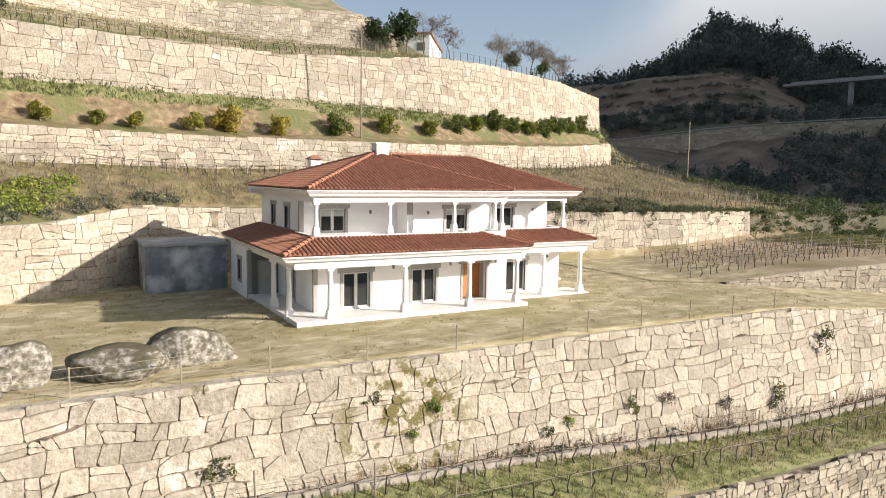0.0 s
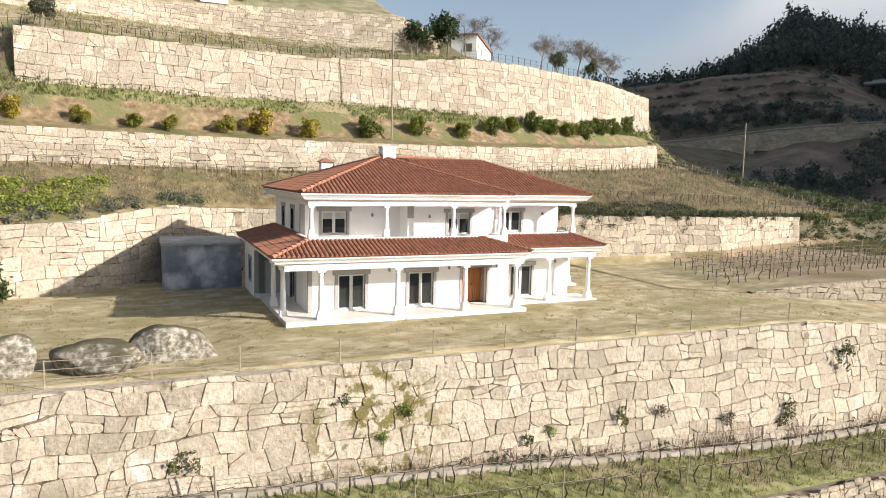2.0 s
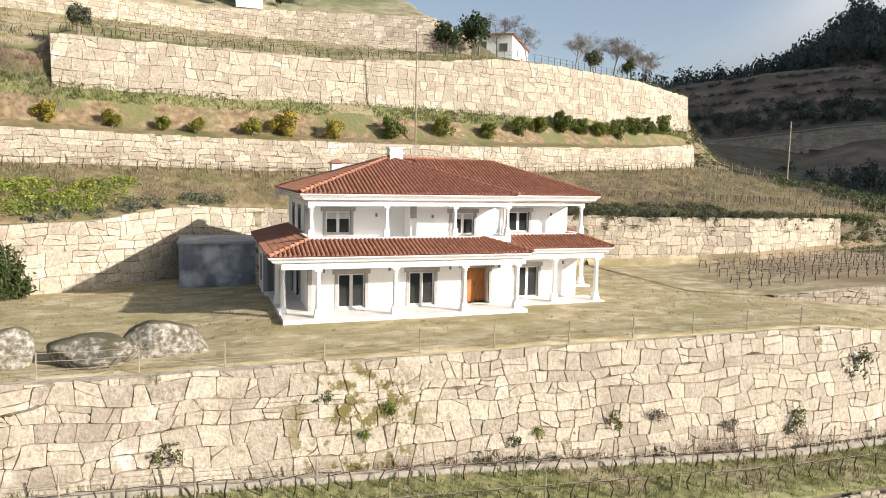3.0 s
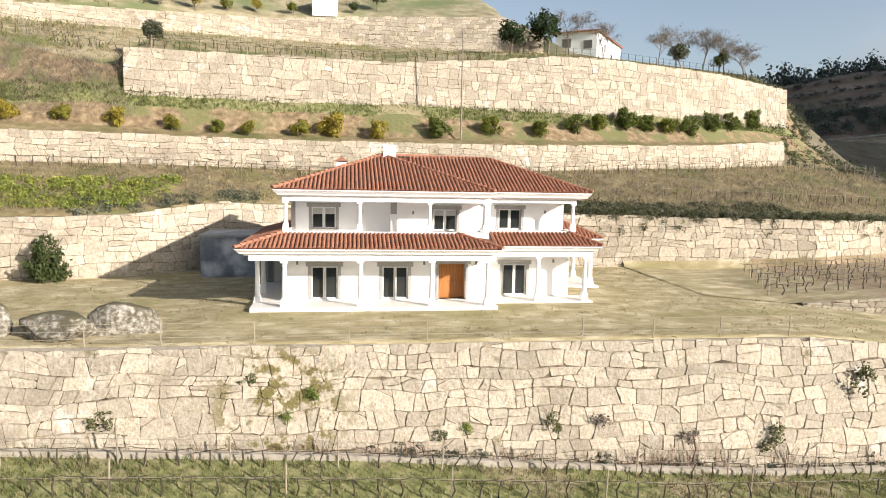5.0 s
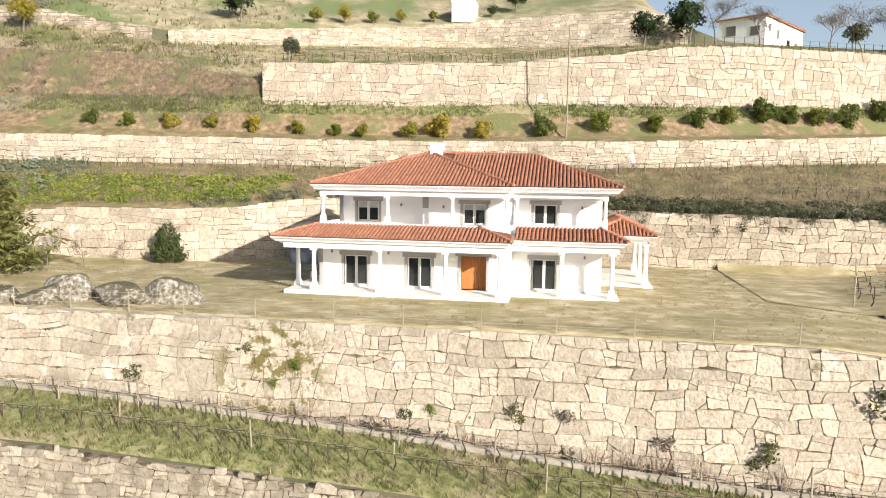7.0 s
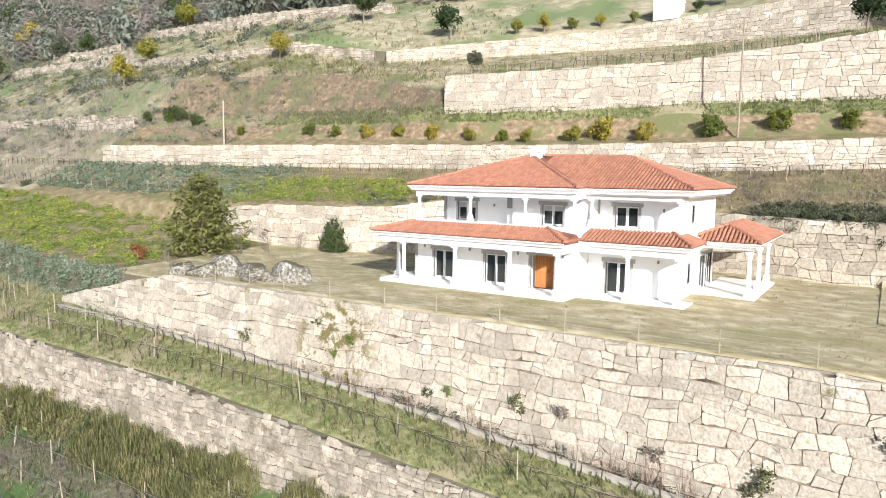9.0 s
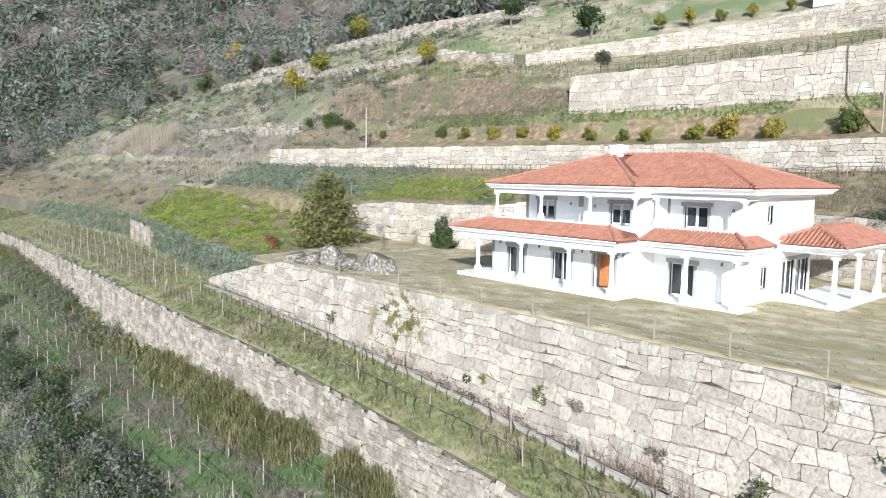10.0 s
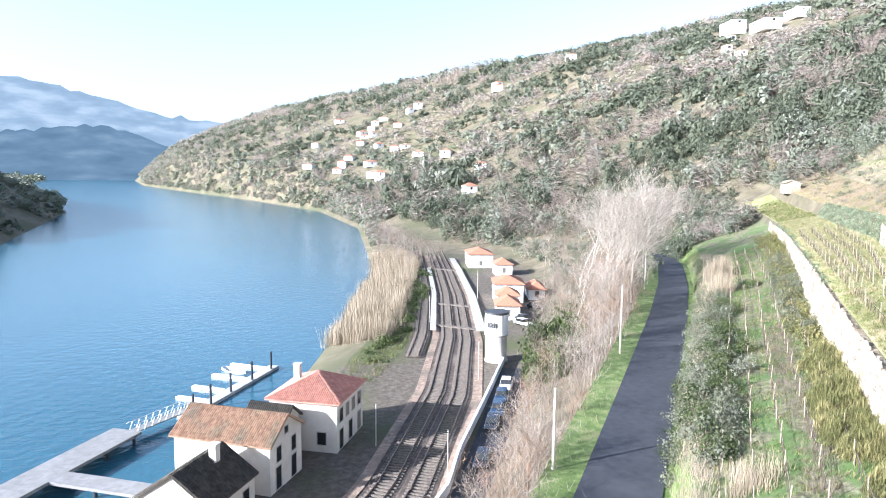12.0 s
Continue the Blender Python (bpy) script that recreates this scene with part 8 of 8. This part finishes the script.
def east_z(ang, d):
    """Height of the eastern hill by direction from the house's corner and by distance."""
    ridge = float(np.interp(ang, [20, 34, 41, 44, 46, 48, 50, 53, 55.4, 58.4, 60, 62, 70, 85], [36, 46, 55, 62, 73, 86, 106, 96, 90, 78, 70, 64, 60, 60]))
    mid = float(np.interp(ang, [20, 36, 41, 48, 51, 53, 55, 57, 62, 85], [40, 50, 54, 58, 59, 56, 47, 41, 35, 34]))
    road = road_z(ang)
    return float(np.interp(d, [110, 150, 225, 250, 256, 275, 282, 345, 375, 480, 800, 1400], [-24, -8, 13, road - 5.5, road, road + 0.4, road + 3, mid, mid + 1, ridge, ridge * 1.02, 40]))


def build_east():
    angs = np.linspace(20, 88, 130)
    ds = np.concatenate([np.linspace(110, 245, 22), np.linspace(248, 285, 14), np.linspace(287, 376, 110), np.linspace(382, 480, 30), np.linspace(500, 1400, 12)])
    v, f = [], []
    for a in angs:
        for d in ds:
            z = east_z(a, d) + 2.0 * noise.noise((a * 0.3, d * 0.03, 1)) + 0.8 * noise.noise((a * 1.2, d * 0.1, 4))
            if 282 < d < 375:
                k = (d - 282) / 11.6
                z += 2.6 * ((k - math.floor(k)) ** 3 - (k - math.floor(k)))
            t = radians(a)
            v.append((-9 + d * math.sin(t), -32 + d * math.cos(t), z))
    n = len(ds)
    for i in range(len(angs) - 1):
        for j in range(n - 1):
            q = i * n + j
            f.append((q, q + 1, q + n + 1, q + n))
    return tagged(link_mesh("hill_east", v, f, EAST, None, "", True), "dark wooded hill with brown terraces across the side valley", "hill", kind="structure")


build_east()


def east_at(a, d):
    t = radians(a)
    return -9 + d * math.sin(t), -32 + d * math.cos(t), east_z(a, d)


pine_t = [crown(100, 13, 0.15, 1.0, 0.9, 0.36, 0.5) for _ in range(5)] + [crown(110, 12, 0.14, 0.9, 0.8, 0.38, 0.5) for _ in range(5)]
ps = []
for _ in range(1700):
    a, d = R.uniform(34, 84), R.uniform(385, 520)
    x, y, z = east_at(a, d)
    s = R.uniform(3.5, 6.5)
    ps.append((R.randrange(5), x, y, z - 1, s, s * R.uniform(1.0, 1.7), R.uniform(0.0, 0.6)))
for _ in range(700):
    a, d = R.uniform(55, 84), R.uniform(150, 385)
    if d > 290 and a < 57:
        continue
    x, y, z = east_at(a, d)
    s = R.uniform(2.0, 4.5)
    ps.append((5 + R.randrange(5), x, y, z - 0.8, s, s, R.uniform(0.0, 0.8)))
for _ in range(500):
    a, d = R.uniform(36, 56), R.choice((R.uniform(140, 205), R.uniform(150, 205), R.uniform(284, 305)))
    x, y, z = east_at(a, d)
    s = R.uniform(1.5, 3.2)
    ps.append((5 + R.randrange(5), x, y, z - 0.6, s, s, R.uniform(0.0, 0.8)))
for _ in range(620):
    a, d = R.uniform(47, 84), 118 + 130 * R.random() ** 0.8
    if d > 215 and a < 56:
        continue
    x, y, z = east_at(a, d)
    s = R.uniform(1.6, 3.6)
    ps.append((5 + R.randrange(5), x, y, z - 0.6, s, s * R.uniform(0.9, 1.4), R.uniform(0.0, 0.8)))
for k in range(6):
    for _ in range(75):
        x, y, z = east_at(R.uniform(37, 54), 292 + 11.6 * k + R.uniform(-1, 1))
        q = R.uniform(0.5, 1.3)
        ps.append((R.randrange(5), x, y, z - 0.5, q * 1.6, q, R.uniform(0.2, 0.9)))
stamp("east_woods", "dark pine and oak woods on the eastern hill", "woodland", pine_t, ps, LEAF_PINE)
patch("green_scrub", "dark scrub on the slope beyond the terraces", LEAF_DARK, shrub_t, 76, 130, "f_top", "u_top", 0.0, 1.0, 420, 1.6, 1.5, 0.0, 0.9, 0.3)
patch("green_scrub", "green scrub on the slope past the walls' end", LEAF_IVY, low_t, 61, 96, "m_base", "w_base", 0.0, 1.0, 420, 1.1, 0.8, 0.0, 0.8, 0.2)
patch("brown_brush", "dry brush on the slope beyond the terraces", TWIGS, brush_t, 74, 130, "b_top", "u_top", 0.0, 1.0, 900, 1.2, 1.2, 0.0, 0.6, 0.1)
# unseen mountain, added across the river to cast shade over the side valley
def shade_hill():
    v, f = [], []
    for i in range(29):
        c = 96 + i * 17
        for j in range(9):
            d = 330 + j * 70
            lift = math.sin(math.pi * j / 8) ** 0.8 * min(1, 0.62 + i * 0.05)
            x, y = c * 0.66 + d * 0.75, c * 0.75 - d * 0.66
            v.append((x, y, -27 + 345 * lift + 9 * noise.noise((x * 0.01, y * 0.01, 6))))
    for i in range(28):
        for j in range(8):
            q = i * 9 + j
            f.append((q, q + 9, q + 10, q + 1))
    return tagged(link_mesh("unseen_hill_south", v, f, EAST, None, "", True), "unseen mountain added across the river to shade the side valley", "hill", kind="structure")


shade_hill()


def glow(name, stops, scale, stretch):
    """Emission with the haze's brightness put into its colour, for what lies miles away."""
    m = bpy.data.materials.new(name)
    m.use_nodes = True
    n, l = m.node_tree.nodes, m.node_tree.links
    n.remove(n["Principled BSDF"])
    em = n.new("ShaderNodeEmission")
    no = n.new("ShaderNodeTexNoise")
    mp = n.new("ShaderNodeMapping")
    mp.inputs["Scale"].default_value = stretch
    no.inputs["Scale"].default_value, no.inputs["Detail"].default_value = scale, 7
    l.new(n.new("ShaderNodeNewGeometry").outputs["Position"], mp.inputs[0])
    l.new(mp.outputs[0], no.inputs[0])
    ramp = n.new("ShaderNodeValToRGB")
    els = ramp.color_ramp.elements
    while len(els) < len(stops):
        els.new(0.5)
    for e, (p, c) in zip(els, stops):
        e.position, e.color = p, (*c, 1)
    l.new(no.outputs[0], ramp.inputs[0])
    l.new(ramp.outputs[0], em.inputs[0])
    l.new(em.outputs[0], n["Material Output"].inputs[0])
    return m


def far_range(name, label, dist, heights, material, rough):
    """A range of hills on the horizon: directions in degrees east of north, heights in degrees above the eye."""
    az, el = zip(*heights)
    v, f = [], []
    n, rows = 160, 7
    for i in range(n + 1):
        a = az[0] + (az[-1] - az[0]) * i / n
        top = dist * math.tan(radians(float(np.interp(a, az, el)))) + 7 + rough * (noise.noise((a * 1.3, 0, dist)) + 0.5 * noise.noise((a * 6, 1, dist)))
        for j in range(rows):
            k = j / (rows - 1)
            d = dist * (0.86 + 0.14 * k)
            v.append((45 + d * math.sin(radians(a)), -23 + d * math.cos(radians(a)), -27 + (top + 27) * k ** 0.8))
    for i in range(n):
        for j in range(rows - 1):
            q = i * rows + j
            f.append((q, q + 1, q + rows + 1, q + rows))
    return tagged(link_mesh(name, v, f, material, None, "", True), label, "backdrop", kind="structure")


# The haze is painted: each range emits its own pale blue.
HAZE_FAR = glow("far_haze_glow", [(0.35, (0.098, 0.126, 0.150)), (0.5, (0.115, 0.146, 0.172)), (0.68, (0.165, 0.19, 0.21))], 0.006, (1, 1, 3))
HAZE_MID = glow("blue_haze_glow", [(0.35, (0.042, 0.066, 0.088)), (0.55, (0.056, 0.083, 0.107)), (0.7, (0.078, 0.104, 0.125))], 0.008, (1, 1, 3))
far_range("backdrop", "glowing pale blue backdrop range beyond the river, haze in its colour", 3900, ((-215, 5.5), (-160, 7.0), (-146, 6.4), (-142.7, 5.9), (-139, 5.0), (-136, 4.1), (-132, 3.7), (-126, 2.6), (-115, 2.0)), HAZE_FAR, 22)
far_range("backdrop", "glowing blue backdrop hills at the river's bend, haze in their colour", 2500, ((-215, 3.0), (-160, 2.2), (-146.3, 2.5), (-143, 2.9), (-140, 3.2), (-138, 2.8), (-136, 1.9), (-132, 1.0), (-128, 0.3)), HAZE_MID, 14)

# low cloud against the eastern hill, paler towards the north; its brightness is emission
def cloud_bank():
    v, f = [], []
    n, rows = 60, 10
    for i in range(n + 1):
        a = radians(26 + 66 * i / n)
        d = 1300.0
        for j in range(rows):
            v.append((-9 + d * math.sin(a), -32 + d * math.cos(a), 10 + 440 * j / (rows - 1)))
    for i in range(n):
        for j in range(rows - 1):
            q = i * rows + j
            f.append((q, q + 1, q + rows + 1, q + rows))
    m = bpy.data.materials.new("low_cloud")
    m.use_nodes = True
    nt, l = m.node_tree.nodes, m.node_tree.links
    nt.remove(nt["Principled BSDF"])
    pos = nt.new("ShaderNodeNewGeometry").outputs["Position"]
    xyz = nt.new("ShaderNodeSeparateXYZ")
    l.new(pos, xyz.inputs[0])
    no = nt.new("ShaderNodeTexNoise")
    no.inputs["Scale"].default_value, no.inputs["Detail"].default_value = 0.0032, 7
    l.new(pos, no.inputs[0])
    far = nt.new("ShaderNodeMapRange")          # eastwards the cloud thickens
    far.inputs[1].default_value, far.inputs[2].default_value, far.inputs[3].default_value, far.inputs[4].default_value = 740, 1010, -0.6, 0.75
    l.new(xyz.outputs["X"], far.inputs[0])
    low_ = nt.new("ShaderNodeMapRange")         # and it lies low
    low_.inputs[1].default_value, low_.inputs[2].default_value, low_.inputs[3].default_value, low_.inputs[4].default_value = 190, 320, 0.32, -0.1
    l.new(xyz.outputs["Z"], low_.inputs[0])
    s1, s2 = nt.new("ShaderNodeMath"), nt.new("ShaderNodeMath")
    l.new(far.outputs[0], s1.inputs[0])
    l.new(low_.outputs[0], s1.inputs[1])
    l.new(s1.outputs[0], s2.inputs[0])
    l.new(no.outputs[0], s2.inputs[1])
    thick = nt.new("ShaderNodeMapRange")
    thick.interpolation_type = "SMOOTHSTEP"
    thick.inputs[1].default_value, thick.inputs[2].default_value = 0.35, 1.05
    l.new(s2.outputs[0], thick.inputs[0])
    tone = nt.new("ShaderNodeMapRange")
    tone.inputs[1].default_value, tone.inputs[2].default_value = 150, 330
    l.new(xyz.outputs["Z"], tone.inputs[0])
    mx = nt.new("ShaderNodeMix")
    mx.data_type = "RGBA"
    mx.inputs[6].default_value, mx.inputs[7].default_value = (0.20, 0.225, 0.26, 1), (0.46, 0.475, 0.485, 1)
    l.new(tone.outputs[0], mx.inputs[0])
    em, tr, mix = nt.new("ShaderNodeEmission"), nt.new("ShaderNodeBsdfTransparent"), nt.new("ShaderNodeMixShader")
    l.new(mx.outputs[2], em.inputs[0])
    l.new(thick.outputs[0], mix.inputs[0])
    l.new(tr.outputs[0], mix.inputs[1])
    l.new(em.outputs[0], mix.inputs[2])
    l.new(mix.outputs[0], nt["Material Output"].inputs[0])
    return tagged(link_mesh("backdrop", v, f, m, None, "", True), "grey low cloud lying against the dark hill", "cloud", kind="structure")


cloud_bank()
# retaining wall and rail of the road across the valley
c = [east_at(a, 250)[:2] for a in (38, 44, 50, 55, 60, 66)]
stone_wall("wall_road_east", "long grey retaining wall of a road across the valley", c, lambda x: road_z(math.degrees(math.asin((x + 9) / 250))) - 5.2, lambda x: road_z(math.degrees(math.asin((x + 9) / 250))), 2.2, 1.1, 9, proud=0.1)
beam_pts = [(*east_at(a, 251.5)[:2], road_z(a) + 0.7) for a in (38, 44, 50, 55, 60, 66)]
bm = bmesh.new()
tube(bm, [(x, y, z) for x, y, z in beam_pts], 0.16, 5)
gr = part("guard_rail", bm, CONCRETE, None)
tagged(gr, "pale guard rail on the road across the valley", "guard rail")
# road bridge
bridge = empty("bridge", *east_at(57, 345)[:2], 40)
tagged(bridge, "concrete road bridge on slender piers", "bridge")
b0, b1 = east_at(55.2, 350), east_at(78, 330)
beam("deck", b0[:2], b1[:2], 2.4, 51.0, 52.0, CONCRETE, bridge)
beam("parapet", (b0[0], b0[1] - 2.8), (b1[0], b1[1] - 2.8), 0.15, 52.0, 52.8, CONCRETE, bridge)
for k in (0.2, 0.5, 0.8):
    x, y = b0[0] + (b1[0] - b0[0]) * k, b0[1] + (b1[1] - b0[1]) * k
    part("pier", boxes((x - 0.8, y - 0.8, 5, x + 0.8, y + 0.8, 51.0)), CONCRETE, bridge)
# fence on the upper wall
gf = empty("mesh_fence", 20, 39, 20)
tagged(gf, "thin dark green mesh fence on the upper wall", "fence")
GREEN_METAL = plain("dark_green_metal", (0.03, 0.06, 0.05), 0.5, 0.3)
for i in range(38):
    x = 27 + i * 1.05
    y, z = line_y("u_top", x) + 0.5, line_z("u_top", x)
    bm = bmesh.new()
    tube(bm, [(x, y, z - 0.2), (x, y, z + 1.3)], 0.03, 5)
    part("post", bm, GREEN_METAL, gf)
for h in (0.3, 0.8, 1.25):
    bm = bmesh.new()
    tube(bm, [(x, line_y("u_top", x) + 0.5, line_z("u_top", x) + h) for x in np.linspace(27, 66, 30)], 0.012, 4)
    part("wire", bm, GREEN_METAL, gf)

# ---- the stone walls, stone by stone ----
def at_x(*pts):
    arr = np.array(sorted(pts))
    return lambda x: float(np.interp(x, arr[:, 0], arr[:, 1]))


def on_line(base_line, xs, push=0.0):
    return [(x, line_y(base_line, x) - push) for x in xs]


stone_wall("wall_front", "tall retaining wall of irregular pale granite blocks", [(-28, -8.5), (-17, -8.35), (-10, -8.3), (0, -8.3), (30, -8.3), (70, -8.3)], lambda x: line_z("f_base", x), at_x((-28, -2.9), (-17, -0.45), (-14, -0.02), (27, 0.02), (38, -0.95), (47, -1.6), (60, -2.4), (80, -2.6)), 0.96, 0.67, 1, near=(-2, 24), proud=0.05, batter=0.19)
stone_wall("wall_lower", "rough dry-stone retaining wall below the vineyard strip", [(-130, -15.5), (-95, -13.85), (-43, -13.75), (0, -13.75), (60, -13.75)], lambda x: line_z("l_base", x), lambda x: line_z("l_top", x) + 0.12, 0.66, 0.44, 2, near=(-20, 12), proud=0.07, gap=0.014, stone=DRY, rest=DRY_REST, ragged=0.2)
stone_wall("wall_back", "granite block retaining wall behind the house", on_line("b_base", (-31, -23, -15, -10.5, -5, 0, 14, 22, 33, 45, 59, 62), 0.3), lambda x: line_z("b_base", x), lambda x: line_z("b_top", x), 1.1, 0.72, 3, near=(-24, -2), proud=0.05)
stone_wall("wall_middle", "long curved granite retaining wall above the house", on_line("m_base", (-62, -40, -20, 0, 20, 43.5, 59.5), 0.3), lambda x: line_z("m_base", x), lambda x: line_z("m_top", x), 1.1, 0.6, 4, near=(-20, 30), proud=0.045)
stone_wall("wall_upper", "high curved granite retaining wall on the upper terrace", on_line("u_base", (-15.7, 9, 21, 34, 50, 67), 0.3), lambda x: line_z("u_base", x) - 1.1, lambda x: line_z("u_top", x), 1.2, 0.8, 5, near=(-15, 25), proud=0.05)
stone_wall("wall_top", "granite retaining wall of the topmost terrace", on_line("w_base", (-34, -5, 7, 25, 31), 0.3), lambda x: line_z("w_base", x), lambda x: line_z("w_top", x), 1.0, 0.55, 6, proud=0.05)
side_terrace()
stone_wall("wall_side", "low granite wall that rises along the side terrace", [(x, side_front(x)[0]) for x in (33.5, 36, 38, 41, 44, 47, 52, 58)], lambda x: ground_z(x, side_front(x)[0]) - 0.2, lambda x: side_front(x)[1] + 0.06, 1.0, 0.5, 7, proud=0.05)
stone_wall("wall_bank", "pale wall with hanging plants beside the narrow terrace", on_line("f_base", (-70, -64, -58), 0.3), lambda x: line_z("f_base", x), lambda x: line_z("f_top", x) - 0.3, 1.2, 0.6, 8, proud=0.06, stone=DRY, rest=DRY_REST, ragged=0.22)
stone_wall("wall_hill", "old dry-stone terrace wall on the hillside", on_line("w_base", (-150, -118, -74, -50, -36), 0.3), lambda x: line_z("w_base", x), lambda x: line_z("w_top", x), 1.0, 0.5, 10, proud=0.08, gap=0.018, stone=DRY, rest=DRY_REST, ragged=0.22)
stone_wall("wall_meadow", "low broken stone wall below the hillside scrub", [(-140, 15.8), (-126, 16.2), (-114, 16.0), (-104, 15.2)], lambda x: ground_z(x, 15.8) - 0.6, lambda x: ground_z(x, 15.8) + 1.0, 1.2, 0.6, 11, proud=0.08, gap=0.018, stone=DRY, rest=DRY_REST, ragged=0.22)
stone_wall("wall_high", "stone terrace wall high on the hillside", [(-150, 62), (-120, 58), (-80, 56), (-45, 58)], lambda x: ground_z(x, 58) - 0.5, lambda x: ground_z(x, 58) + 1.6, 1.1, 0.55, 12, proud=0.08, gap=0.018, stone=DRY, rest=DRY_REST, ragged=0.22)
for i, (pts, hgt) in enumerate((([(-136, 47), (-122, 48), (-108, 46.5)], 1.7), ([(-128, 43.5), (-112, 44), (-98, 42.5)], 1.3), ([(-160, 60), (-146, 61), (-132, 59.5)], 2.4), ([(-215, 64), (-200, 66), (-184, 65)], 3.6), ([(-108, 22.0), (-92, 22.6), (-78, 21.6), (-64, 21.2)], 1.1))):
    mid = pts[1]
    stone_wall("wall_terrace", "short crumbling stone wall on the old terraces", pts, lambda x, m=mid: ground_z(x, m[1]) - 0.8, lambda x, m=mid, h=hgt: ground_z(x, m[1]) + h, 1.0, 0.55, 40 + i, proud=0.08, gap=0.018, stone=DRY, rest=DRY_REST, ragged=0.25)
# pale kerb of the drain along the foot of the tall wall
kx = np.linspace(-27, 60, 60)
kv, kf = [], []
for x in kx:
    y = -8.55 - 0.19 * (line_z("f_top", max(x, -14)) - line_z("f_base", x)) - 0.25
    z = ground_z(x, y)
    kv += [(x, y - 0.13, z - 0.2), (x, y - 0.13, z + 0.2), (x, y + 0.13, z + 0.22), (x, y + 0.13, z - 0.2)]
for i in range(len(kx) - 1):
    a = 4 * i
    kf += [(a, a + 4, a + 5, a + 1), (a + 1, a + 5, a + 6, a + 2), (a + 2, a + 6, a + 7, a + 3)]
tagged(link_mesh("kerb", kv, kf, KERB), "pale concrete kerb along the foot of the tall wall", "kerb", kind="structure")
